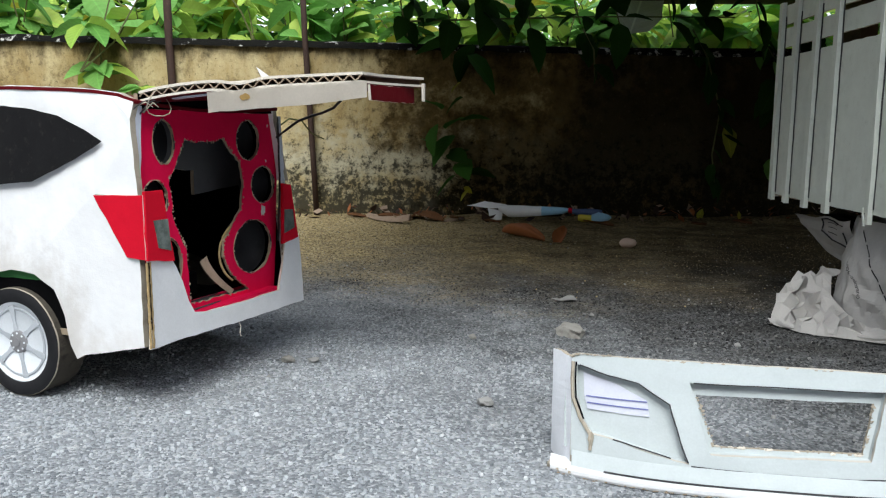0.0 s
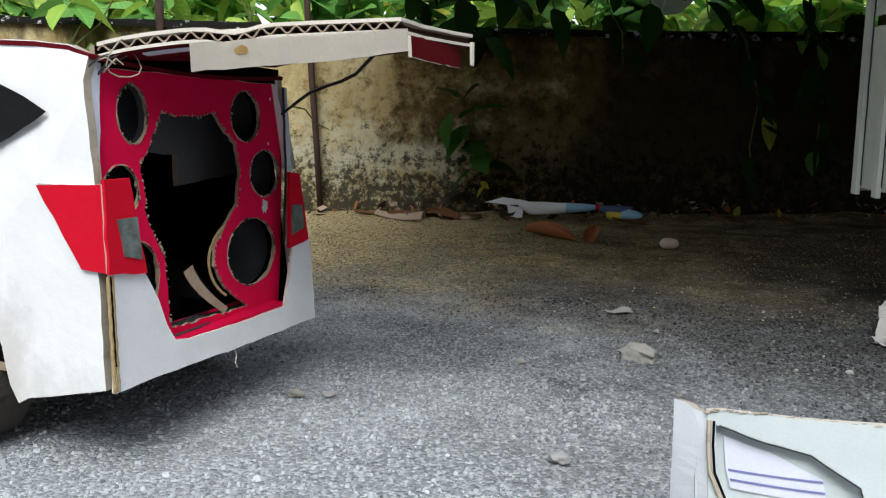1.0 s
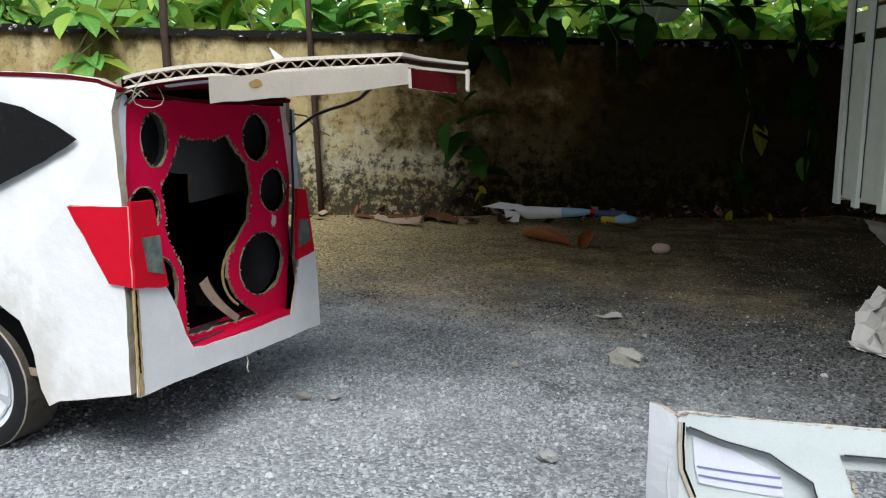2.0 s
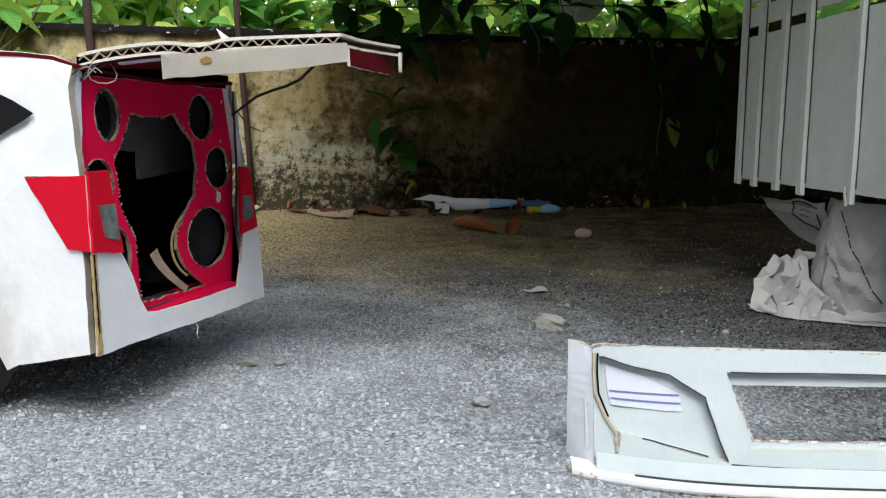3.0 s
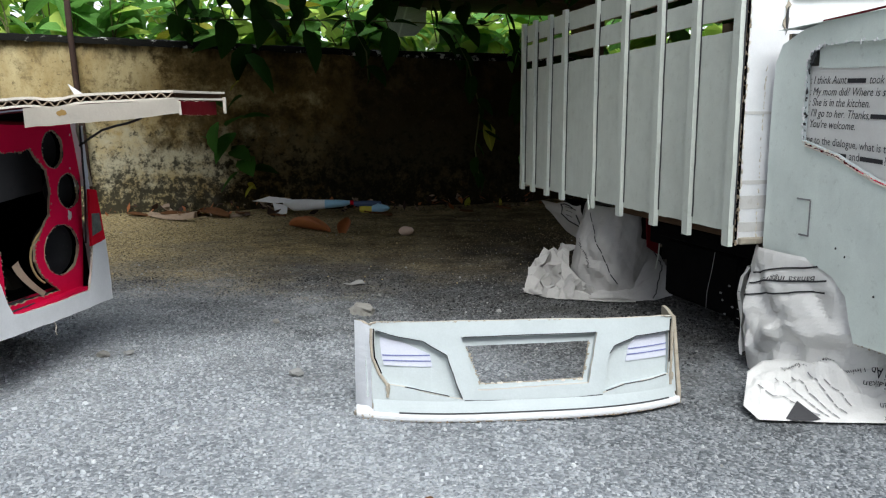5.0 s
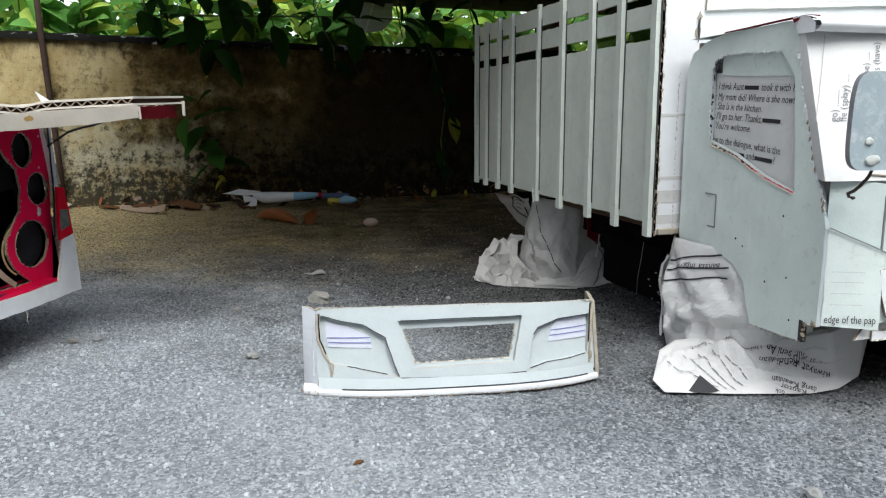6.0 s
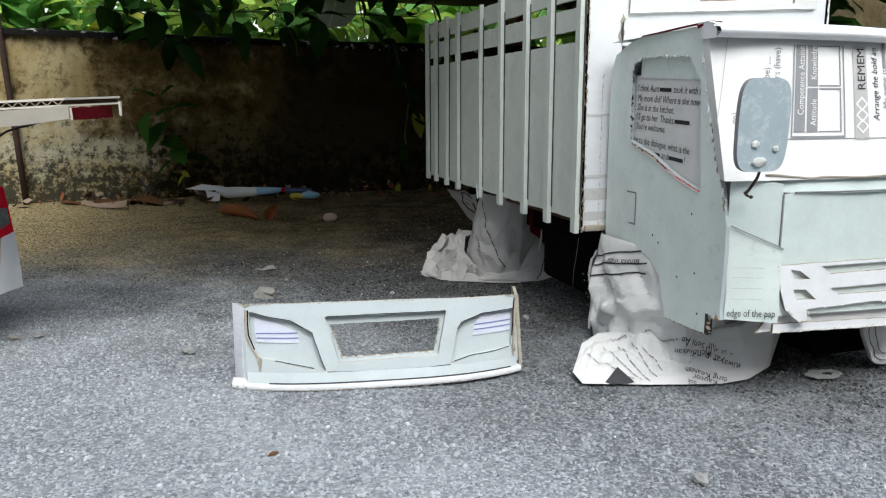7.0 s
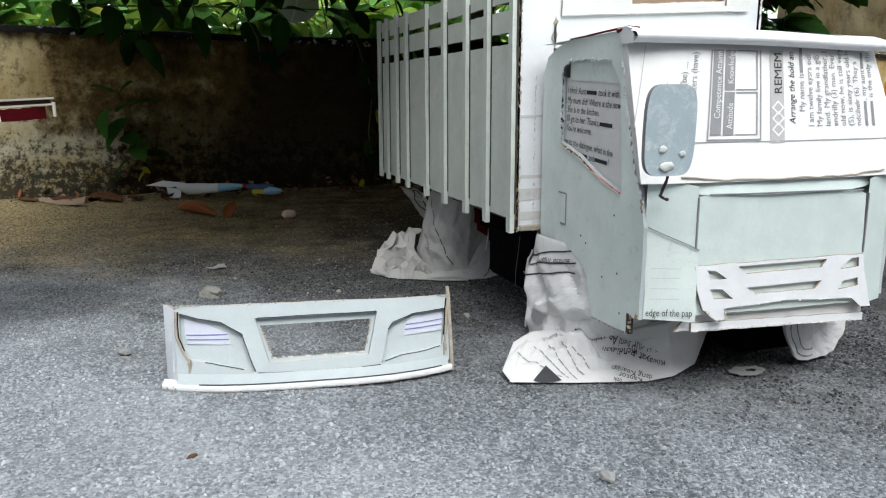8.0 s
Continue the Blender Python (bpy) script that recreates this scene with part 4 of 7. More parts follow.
    part("reflector", card([(3.2, 83), (11.4, 83), (12.7, 69.5), (5.4, 71.5)], lambda u, v, w: (u, -4.6 + w, v), 0.4, seed=44, jitter=0.1), SILVER, lamp, "grey foil reflector")
    lamp = part("tail_lamp", card([(98.4, 92.6), (106, 91.5), (112, 63), (97, 61)], lambda u, v, w: (u, -4.2 + w, v), 1.4, seed=45), [RED, RED], car)
    part("reflector", card([(99, 79), (106.5, 78.4), (108, 68.6), (98.3, 66.5)], lambda u, v, w: (u, -4.6 + w, v), 0.4, seed=46, jitter=0.1), SILVER, lamp)
    # raised tailgate: two liners over real flutes
    ex, ey = 39.0 / 92.3, -83.7 / 92.3
    px, py = -ey, ex
    lift = lambda s: 129.0 + 5.6 * (1 - math.exp(-max(0, s + 6) / 16)) + 0.052 * s - 1.8 * math.exp(-((s - 40) / 6) ** 2)
    lid = lambda z: (lambda u, v, w: (7 + ex * u + px * v, 3 + ey * u + py * v, lift(u) + z + w))
    plate = [(0, 0), (12, 0), (24, -0.5), (36, 0.5), (48, 0), (60, 0), (72, 0), (84, 0), (90, 0.3), (98, 20), (108, 38), (117, 52), (97, 60), (72, 78), (48, 80), (24, 82), (0, 88), (-24, 84), (-38, 80), (-14, 30)]
    gate = part("tailgate", card(plate, lid(3.2), 1.1, seed=47, step=4), [CREAM, CREAM], car, "raised corrugated card tailgate, white above and maroon below")
    part("under_liner", card(plate, lid(-0.2), 1.0, seed=48, step=4), [MAROON, CREAM], gate)
    # added dark sheet, set back so the flute holes look deep in shade
    part("board_core", card([(u * 0.975 + 1.0, v * 0.93 + 6.0) for u, v in plate], lid(0.6), 2.6, seed=54, step=6), WOOD, gate)
    wave = lambda u, v: lid(2.0 + 1.0 * math.sin(u * 91 * math.tau / 5.2))(u * 91, 0.4 + 14 * v, 0)
    part("fluting", grid(240, 1, wave), KRAFT, gate, "bared flutes along the cut edge")
    part("flute_edge", tube([lid(2.0 + 1.0 * math.sin(k * 0.5))(k * 0.5 * 5.2 / math.tau, 0.3, 0) for k in range(218)], 0.34, sides=5), KRAFT, gate)
    part("edge_strip", card([(0, 0), (63.5, 0), (63.5, -6.6), (40, -7.8), (0, -8.2)], lambda u, v, w: (14.0 + 0.41 * u, -25 - 0.913 * u, 134.6 + 0.076 * u + v), 1.8, seed=49), [CREAM, CREAM], gate, "cream card strip under the edge")
    part("glue_stain", card(ellipse(15, -3.0, 2.0, 1.4, 12, 0.3), lambda u, v, w: (14.0 + 0.41 * u - 0.3, -25 - 0.913 * u, 134.6 + 0.076 * u + v), 0.2), GLUE_STAIN, gate)
    part("rear_lip", card([(0, 0), (53, 0), (54, -7), (1, -6.5)], lambda u, v, w: (48 + 0.99 * u, -80.5 + 0.06 * u + w, 138.6 + 0.02 * u + v), 1.2, seed=50), [MAROON, CREAM], gate)
    part("lip_end", card([(0, 0), (2.0, 0), (1.8, -8.5), (0.4, -8)], lambda u, v, w: (101.5 + u, -82 + w, 142.0 + v), 1.2, seed=51), CREAM, gate)
    part("lid_lining", card([(12, 3), (44, 3), (44, 9), (12, 9)], lid(-1.4), 0.5, seed=52), LILAC, gate)
    part("paper_tuft", card([(0, 0), (15, 1), (5, 3), (-6, 9.5)], lambda u, v, w: (40 + 0.4 * u, -36 - 0.6 * u + w, 137.5 + v * 0.9), 0.3, seed=53), WHITE, gate, "torn white paper tuft")
    loop = [(10 + 6 * math.cos(a), -4 + 2 * math.sin(2 * a), 130.5 + 5.5 * math.sin(a)) for a in [k * math.tau / 14 for k in range(15)]]
    part("hinge_thread", tube(loop, 0.2, sides=5), CUT_EDGE, car, "frayed hinge thread")
    for k in range(5):
        part("frayed_hinge", tube([(2 + 2.2 * k, 3, 127 + 2 * math.sin(2 * k)), (3.5 + 2.0 * k, -1.5, 130.5), (5 + 1.6 * k, -4, 130 + 1.5 * math.cos(3 * k))], 0.4, sides=5, taper=0.4), CUT_EDGE if k % 2 else SOOT, car)
    cable = [(103, 2, 116), (103, -4, 120), (102, -12, 124.5), (99, -22, 127), (95, -30, 128.2), (89, -40, 130.5), (80, -50, 134.5), (78, -54, 137)]
    part("cable", tube(cable, 0.7), WIRE, car, "thin black cable up to the tailgate")
    part("hanging_thread", tube([(61, -1, 28), (61.4, -2, 25), (60.6, -2, 22), (61.6, -2, 20)], 0.25, sides=5), CREAM, car)
    for x, inw in ((-0.2, 1), (121.4, -1)):
        for y in (74.0, 255.0):
            build_wheel(car, x, inw, y)
    part("axle", tube([(17, 74, 24.7), (104, 74, 24.7)], 1.6), BARK, car)
    part("axle", tube([(17, 255, 24.7), (104, 255, 24.7)], 1.6), BARK, car)


build_car()

# ---- the model truck: x across from its camera-side flank, y backward, z up ----
TRUCK_POSE = pose(0.198, 0.333, 0, 0, 0, 8.22)


def along(points, t):
    """The spot at t, 0 to 1, of an even walk through the points."""
    k = min(max(t, 0.0), 1.0) * (len(points) - 1)
    i = min(int(k), len(points) - 2)
    f = k - i
    return tuple(a + (b - a) * f for a, b in zip(points[i], points[i + 1]))


def creases(u, v, seed, freq=3.0, folds=5):
    """Sharp straight folds crossing a sheet at many angles, about -1 to 1."""
    rnd = random.Random(seed)
    warp = 0.03 * noise.noise(Vector((u * 4, v * 4, seed)))
    total = weight = 0.0
    for k in range(folds):
        a, f, p = rnd.uniform(0, math.pi), freq * (1 + 0.75 * k) * rnd.uniform(0.7, 1.3), rnd.random()
        x = ((math.cos(a) * u * 2.2 + math.sin(a) * v + warp) * f + p) % 1.0
        w = 1 / (1 + k)
        total += w * (x / 0.3 if x < 0.3 else (1 - x) / 0.7)
        weight += w
    patch = 0.65 + 0.7 * noise.noise(Vector((u * 5, v * 3, seed + 7)))
    return (2 * total / weight - 1) * (0.5 + 0.5 * patch)


def folds(u, v, ridges):
    """Straight creases pressed into a sheet: (u0, v0, u1, v1, height, half-width), with sharp crests."""
    total = 0.0
    for u0, v0, u1, v1, high, wide in ridges:
        ax, ay, bx, by, px, py = 2.2 * u0, v0, 2.2 * u1, v1, 2.2 * u, v
        dx, dy = bx - ax, by - ay
        t = min(1.0, max(0.0, ((px - ax) * dx + (py - ay) * dy) / (dx * dx + dy * dy)))
        total += high * max(0.0, 1 - math.hypot(px - ax - t * dx, py - ay - t * dy) / wide)
    return total


def paper_tube(upper, lower, height, seed, amp, ridges=(), belly=0.0):
    """A standing sheet bent round a wheel: s(u, v) runs along it and up it, in mm, with sharp creases."""
    def surf(u, v):
        (xa, ya), (xb, yb) = along(lower, u), along(upper, u)
        (xc, yc), (xd, yd) = along(lower, u - 0.02), along(lower, u + 0.02)
        nx, ny = yd - yc, xc - xd
        d = math.hypot(nx, ny) or 1.0
        k, k2, k3 = creases(u, v, seed, 1.9, 2), creases(u, v, seed + 5, 3.6, 2), creases(u, v, seed + 9, 5.5, 2)
        e = math.sin(math.pi * min(1, max(0, v * 0.9 + 0.05)))
        w = amp * e * (1.1 * k + 0.5 * k2 + 0.3 * k3 - 0.2) + folds(u, v, ridges) + belly * math.sin(math.pi * min(1.0, v)) ** 0.6
        return (xa + (xb - xa) * v + w * nx / d, ya + (yb - ya) * v + w * ny / d, 0.4 + height * v + 1.0 * e * k2)
    return surf


def print_on(surf, text, size, spots, parent, ink=None, off=0.6, shear=0.0):
    """A line of print laid over a bent sheet through its spots (u, v)."""
    steps = [Vector(surf(*along(spots, k / 16))) for k in range(17)]
    length = sum((b - a).length for a, b in zip(steps, steps[1:]))

    def place(q, h):
        t = q / length
        u, v = along(spots, t)
        a = Vector(surf(*along(spots, t + 0.04))) - Vector(surf(*along(spots, t - 0.04)))
        du, dv = Vector(surf(u + 0.02, v)) - Vector(surf(u - 0.02, v)), Vector(surf(u, v + 0.03)) - Vector(surf(u, v - 0.03))
        n = du.cross(dv).normalized()
        n = n if n.dot(Vector((-0.45, -0.85, 0.3))) > 0 else -n
        b, du, dv = n.cross(a.normalized()), du / 0.04, dv / 0.06
        uu, uv, vv = du.dot(du), du.dot(dv), dv.dot(dv)
        bu, bv, det = b.dot(du), b.dot(dv), uu * vv - uv * uv
        return tuple(Vector(surf(u + h * (bu * vv - bv * uv) / det, v + h * (bv * uu - bu * uv) / det)) + n * off)

    return words(text, size, place, parent, ink or INK, shear=shear, span=length)


def build_truck():
    truck = thing("model_truck", TRUCK_POSE, "unpainted pale grey cardboard model truck with newsprint-wrapped wheels", "model truck")
    # ---- load bed
    for x0, sign in ((1.0, 1), (172.0, -1)):
        place = lambda u, v, w: (x0 + sign * w, u, v)
        part("bed_side", card([(0, 72), (309, 74), (310, 175.3), (0, 175.3)], place, 2.6, seed=61), [PALE_BED, KRAFT], truck, "pale grey painted bed side")
        if sign < 0:
            continue
        part("side_rail", card([(0, 181.8), (310, 182), (310, 195.4), (0, 194.6)], place, 2.0, seed=62), [PALE_BED, KRAFT], truck)
        part("side_rail", card([(0, 199.4), (310, 198.4), (310, 212), (0, 212.4)], place, 2.0, seed=63), [PALE_BED, KRAFT], truck)
        rnd = random.Random(5)
        for k, y in enumerate((0.5, 39, 76, 120.5, 162, 216.5, 247, 279, 305)):
            w = 3.0 if k == 4 else 5.6
            lean = rnd.uniform(-1.2, 1.2)
            post = lambda u, v, q: (x0 - sign * (0.4 + q), y + u + lean * (v - 140) / 140 + (0.6 * math.sin(v * 0.05) if k == 4 else 0), v)
            # dark tube drawn as the shadow line beside the post
            gap = [(x0 - sign * 0.5, y - w / 2 - 0.35 + lean * (v - 140) / 140 + random.uniform(-0.25, 0.25), v) for v in range(76, 212, 8)]
            part("post_gap", tube(gap, 0.42, sides=5), SOOT, truck)
            part("bed_post", card([(-w / 2, 64.5 + 0.018 * y), (w / 2, 64.8 + 0.018 * y), (w / 2, 214), (-w / 2, 214)], post, 3.0, step=9, seed=70 + k), [PALE_BED, PALE_BED], truck)
            if k == 4:
                part("split_end", card([(-2.4, 66.5), (-0.6, 66.0), (1.4, 76), (0.4, 77)], lambda u, v, q: (x0 - sign * (3.0 + q), y + 3 + u, v), 0.8, seed=80), PALE_BED, truck)
    part("bed_floor", card([(2, 0), (171, 0), (171, 309), (2, 309)], lambda u, v, w: (u, v, 73 + w), 3.0, seed=81), [PALE, KRAFT], truck)
    part("tail_gate", card([(2, 72), (171, 72), (171, 176), (2, 176)], lambda u, v, w: (u, 307 + w, v), 3.0, seed=82), [PALE, KRAFT], truck)
    # headboard with a framed opening above the cab
    head = [(2.6, 66), (171, 66), (172, 232), (2.6, 232)]
    hole = [(76, 199.5), (142, 203.5), (142, 224), (76, 224)]
    part("headboard", card(head, lambda u, v, w: (u, -1.5 + w, v), 4.0, [ragged(hole, 4, 0.3, 83)], seed=84), [WHITE, KRAFT], truck, "white papered headboard with a window hole")
    part("headboard_frame", card([(28, 191), (160, 198), (161, 230), (30, 230)], lambda u, v, w: (u, -3.4 + w, v), 1.6, [ragged([(74, 196.5), (143, 200.5), (143, 226), (74, 226)], 4, 0.3, 85)], seed=86), [BOOK, KRAFT], truck)
    part("hole_backing", card([(70, 192), (148, 195), (148, 228), (70, 228)], lambda u, v, w: (u, 3.2 + w, v), 1.0, seed=87), BARK, truck)
    for z, h in ((72, 5), (84, 7), (97, 2), (133, 1.4)):
        part("paper_crease", box(4, 28, -1.75, -1.4, z, z + h), PLATE_PAPER, truck)
    part("torn_hole", card([(24, 176), (26, 179), (25.4, 184), (26.8, 188), (24.8, 191), (23.2, 187), (23.8, 182), (22.6, 178)], lambda u, v, w: (u, -2.1 + w, v), 0.4, seed=88, jitter=0.6, step=1.6), CUT_EDGE, truck, "torn patch baring raw cardboard")
    part("torn_gap", card([(24.4, 173), (25.4, 181), (25.6, 187), (24.4, 186), (23.8, 179)], lambda u, v, w: (u, -2.5 + w, v), 0.3, seed=89, jitter=0.5, step=2.5), SOOT, truck)
    for x in (3.2, 169.6):
        bits = bmesh.new()
        for k in range(46):
            rock((0.5, 0.6, 1.5), k, bits, (x + random.uniform(-0.5, 0.5), -2.2, 68 + 3.5 * k + random.uniform(-1.5, 1.5)), 1, 1.2)
        part("frayed_edge", bits, CREAM if x < 80 else KRAFT, truck)
        part("edge_gap", box(x - 1.0, x - 0.4, -2.6, -1.2, 68, 226), BLACK, truck)
    part("frayed_edge", fray([(2.4, -1.8, 66), (2.6, -1.6, 120), (2.6, -1.8, 180), (2.8, -1.8, 230)], 90, 1.6, 312, (0.6, 0.7, 1.5)), KRAFT, truck, "bared brown corner of the headboard")
    part("headboard_foot", box(4, 34, -4, 2, 65.5, 69, bevel=0.6), CUT_EDGE, truck, "torn raw lower edge of the headboard")
    # ---- chassis
    for x in (38, 118):
        part("chassis_rail", box(x, x + 14, -112, 300, 44, 60, bevel=1), BLACK, truck)
    part("cross_plate", box(30, 142, 10, 122, 52, 62, bevel=1), BLACK, truck)
    part("tank", box(34, 66, 36, 118, 12, 52, bevel=3), BLACK, truck, "black card fuel tank")
    # black blocks added under the cab, standing in for its deep shadow
    part("engine_box", box(96, 138, -92, -10, 6, 50, bevel=3), BLACK, truck)
    part("gear_box", box(58, 96, -58, -10, 6, 50, bevel=3), BLACK, truck)
    part("mudguard", box(30, 64, 14, 36, 8, 50, bevel=4), BLACK, truck)
    part("floor_beam", box(16, 26, 4, 150, 65, 72.5, bevel=1), WOOD, truck, "dark brown beam under the bed")
    part("mud_flap", card([(0, 40), (9, 34), (9, 64), (-2, 64)], lambda u, v, w: (36 + u, 145 + w, v), 1.2, seed=55), [MAROON, MAROON], truck, "maroon card mud flap with a white edge")
    part("flap_edge", tube([(45.6, 143.6, 60), (45, 143.4, 46), (44, 143, 34), (42, 142.6, 24)], 0.5, sides=5), PALE_BED, truck)
    part("glue_line", tube([(33.6, 60, 50), (33.4, 62, 38), (33.6, 66, 24), (33.4, 66, 13)], 0.22, sides=5), INK_GREY, truck)
    for k, (y, z) in enumerate(((52, 26), (50, 22), (44, 32), (40, 20), (47, 14))):
        part("glue_blot", rock((0.4, 1.1, 0.6), 60 + k, None, (33.7, y, z), 2, 0.8), INK_GREY, truck)
    part("rear_axle", tube([(40, 192, 26), (142, 192, 26)], 5), BLACK, truck)
    part("bracket", box(40, 46, 124, 132, 34, 58), BLACK, truck)
    # ---- cab
    outline = [(-96, 175.5), (-40, 174.4), (-24, 171.6), (-11.4, 166.8), (-6.8, 158), (-5.9, 136), (-6.2, 100), (-6.0, 70), (-6.6, 63.6), (-30, 62.6), (-45.5, 62.0), (-58.6, 58.6), (-68.2, 51.3), (-72, 40), (-75.6, 31.8), (-100, 32.6), (-112.5, 33.3), (-113, 41.5), (-121, 42.5), (-121.6, 86), (-118, 100), (-112, 112), (-102, 143), (-97.5, 161)]
    window = [(-30.8, 157), (-33, 161.6), (-41.6, 164.2), (-85, 162.6), (-90.4, 157.2), (-95.9, 150), (-101, 99.6), (-78.7, 105.2), (-54.8, 114.5), (-31.3, 120.3)]
    for x0, sign in ((11.0, 1), (160.0, -1)):
        place = lambda u, v, w: (x0 + sign * (w + 0.05 * max(0, u + 110)), u, v)
        part("cab_side", card(outline, place, 2.2, [ragged(window, 4, 0.25, 90)], seed=91), [PALE, PALE_BLUE], truck, "pale grey painted cab side with a cut window")
        seam = lambda u, v, w: (x0 + sign * (w - 0.35 + 0.05 * max(0, u + 110)), u, v)
        for pts in ([(-40.4, 92), (-40.4, 75), (-41.2, 75), (-41.2, 92)], [(-31, 92.6), (-40.6, 92.6), (-40.6, 91.9), (-31, 91.9)], [(-34, 74.6), (-41, 74.6), (-41, 75.4), (-34, 75.4)]):
            part("door_seam", card(pts, seam, 0.25, jitter=0.05), INK_GREY, truck)
        gash = [(x0 + sign * (-0.15 + 0.05 * (u + 110)), u, v) for u, v in ((-34, 118.6), (-55, 113.8), (-67, 109.0), (-79, 104.6), (-100, 99.4))]
        part("red_cut_edge", tube(gash[:3], 0.26, sides=5), MAROON, truck)
        part("red_cut_edge", tube(gash[2:], 0.26, sides=5), CRIMSON, truck)
        part("pale_cut_edge", tube([(p[0] - sign * 0.2, p[1], p[2] - 0.8) for p in gash], 0.35, sides=5), CREAM, truck)
        part("door_foot", box(x0 + sign * -0.2, x0 + sign * 2.4, -113, -110.8, 33, 43), SOOT, truck)
    # torn paper along the cab's cut edges
    skin_x = lambda u: 10.9 + 0.05 * max(0, u + 110)
    pillar = [(skin_x(u), u, v) for u, v in ((-120.4, 92), (-117.4, 101), (-111.6, 112.5), (-105.5, 132), (-101.4, 144), (-97.3, 161), (-95.8, 174))]
    part("frayed_edge", fray(pillar, 60, 1.5, 301, (0.5, 0.7, 1.2)), WHITE, truck, "torn white paper along the pillar")
    part("frayed_edge", fray(pillar[:4], 16, 1.5, 302, (0.4, 0.6, 1.3)), KRAFT, truck)
    part("frayed_edge", fray([(skin_x(u) - 0.2, u, v) for u, v in ((-31.2, 121), (-30.6, 138), (-31.0, 156), (-34, 161.8), (-42, 164), (-60, 163.6), (-85, 162.4))], 64, 1.2, 303, (0.5, 0.7, 0.9)), WHITE, truck)
    part("frayed_edge", fray([(skin_x(u) + 0.4, u, v) for u, v in ((-32.0, 121), (-31.6, 138), (-32.2, 156), (-36, 161.2))], 20, 1.6, 304, (0.5, 0.8, 1.2)), SOOT, truck)
    part("frayed_edge", fray([(skin_x(u) - 0.2, u, v) for u, v in ((-31.6, 119.8), (-55, 113.8), (-79, 104.8), (-99, 99.6))], 44, 1.1, 305, (0.5, 0.9, 0.7)), CREAM, truck)
    part("frayed_edge", fray([(skin_x(u) - 0.2, u, v) for u, v in ((-36, 118.2), (-58, 112.6), (-70, 108.0))], 12, 1.2, 306, (0.5, 0.9, 0.7)), MAROON, truck)
    part("frayed_edge", fray([(10.9, -113, 33.6), (10.8, -104, 32.4), (10.8, -90, 32.2), (10.9, -76, 32.0)], 20, 0.9, 307, (0.6, 0.9, 0.6)), CUT_EDGE, truck, "torn raw lower edge of the cab")
    part("frayed_edge", fray([(10.9, -113.6, 34), (10.9, -114.4, 42), (11.2, -121, 43)], 12, 1.8, 308, (0.6, 0.8, 0.8)), KRAFT, truck)
    part("frayed_edge", fray([(10.8, -7.2, 66), (10.8, -6.6, 100), (10.8, -6.4, 136), (10.8, -7.6, 158)], 40, 0.9, 309, (0.5, 0.7, 1.3)), CREAM, truck)
    # newsprint seen through the window
    page = part("window_page", card([(-24, 98), (-104, 92), (-104, 153), (-24, 155.6)], lambda u, v, w: (14.1 + 0.05 * (u + 110) + w, u, v), 0.5, seed=92), BOOK, truck, "newsprint page behind the window")
    lines = (("I think Aunt #Tiara# took it with her", 148.6, -30.5), ("My mom did? Where is she now?", 143.3, -30.5), ("She is in the kitchen.", 138.4, -30.5), ("I'll go to her. Thanks, #Steven#.", 133.4, -30.0),
             ("You're welcome.", 128.4, -29.5), ("ing to the dialogue, what is the", 121.0, -30.0), ("between #Mira# and #Steven#?", 115.6, -33.5))
    for k, (text, z, y0) in enumerate(lines):
        slope = -0.045 if k < 5 else -0.07
        words((": " if k < 5 else "") + text, 5.2, lambda s, h: (13.8 + 0.05 * (y0 - s + 110), y0 - s, z - 1.6 + h + slope * s), page, INK, shear=0.25 if k < 5 else 0.0, squeeze=0.86)
    part("cab_back", card([(19, 64), (152, 64), (152, 172), (19, 172)], lambda u, v, w: (u, -14 + w, v), 2.0, seed=93), [NEWS, KRAFT], truck)
    part("cab_floor", card([(19, -112), (152, -112), (152, -16), (19, -16)], lambda u, v, w: (u, v, 66 + w), 2.0, seed=94), [BLACK, BLACK], truck)
    part("cab_roof", grid(10, 8, lambda u, v: (12 + 147 * u, -12 - 88 * v, 173.5 + 2.5 * math.sin(math.pi * u) + (2 * v if v < 0.9 else 1.0))), PALE, truck)
    part("inner_shade", card([(-36, 154), (-92, 151), (-90, 168), (-36, 168)], lambda u, v, w: (13.6 + 0.05 * (u + 110) + w, u, v), 0.4, seed=95), [PALE, KRAFT], truck)
    # front: bonnet panel, corner panels, ledge
    part("front_panel", card([(35.2, 66.5), (134.8, 66.0), (133.4, 97.5), (130, 99.5), (40, 100.8), (34.6, 100)], lambda u, v, w: (u, -129 + w, v), 1.8, seed=96), [PALE_FRONT, INK_GREY], truck, "pale blue-grey front panel")
    for x0, x1, name in ((12.5, 34.2, "corner_panel"), (159, 135.4, "corner_panel")):
        lo = 46 if x0 < 80 else 40
        place = lambda u, v, w: (x0 + (x1 - x0) * u, -120.6 - 8.2 * u + w, v)
        bm = grid(8, 12, lambda u, v: place(u, lo + (109 - lo) * v - 4 * u * v, 0))
        part(name, bm, PALE_FRONT, truck, smooth=True)
    ledge = grid(24, 3, lambda u, v: (24 + 122 * u, -129.4 + 2.6 * v - 1.0 * math.sin(math.pi * u) + 9 * abs(2 * u - 1) ** 5, 100.0 + 7.5 * v + 2.5 * abs(2 * u - 1) ** 4))
    part("bonnet_ledge", ledge, PALE_FRONT, truck)
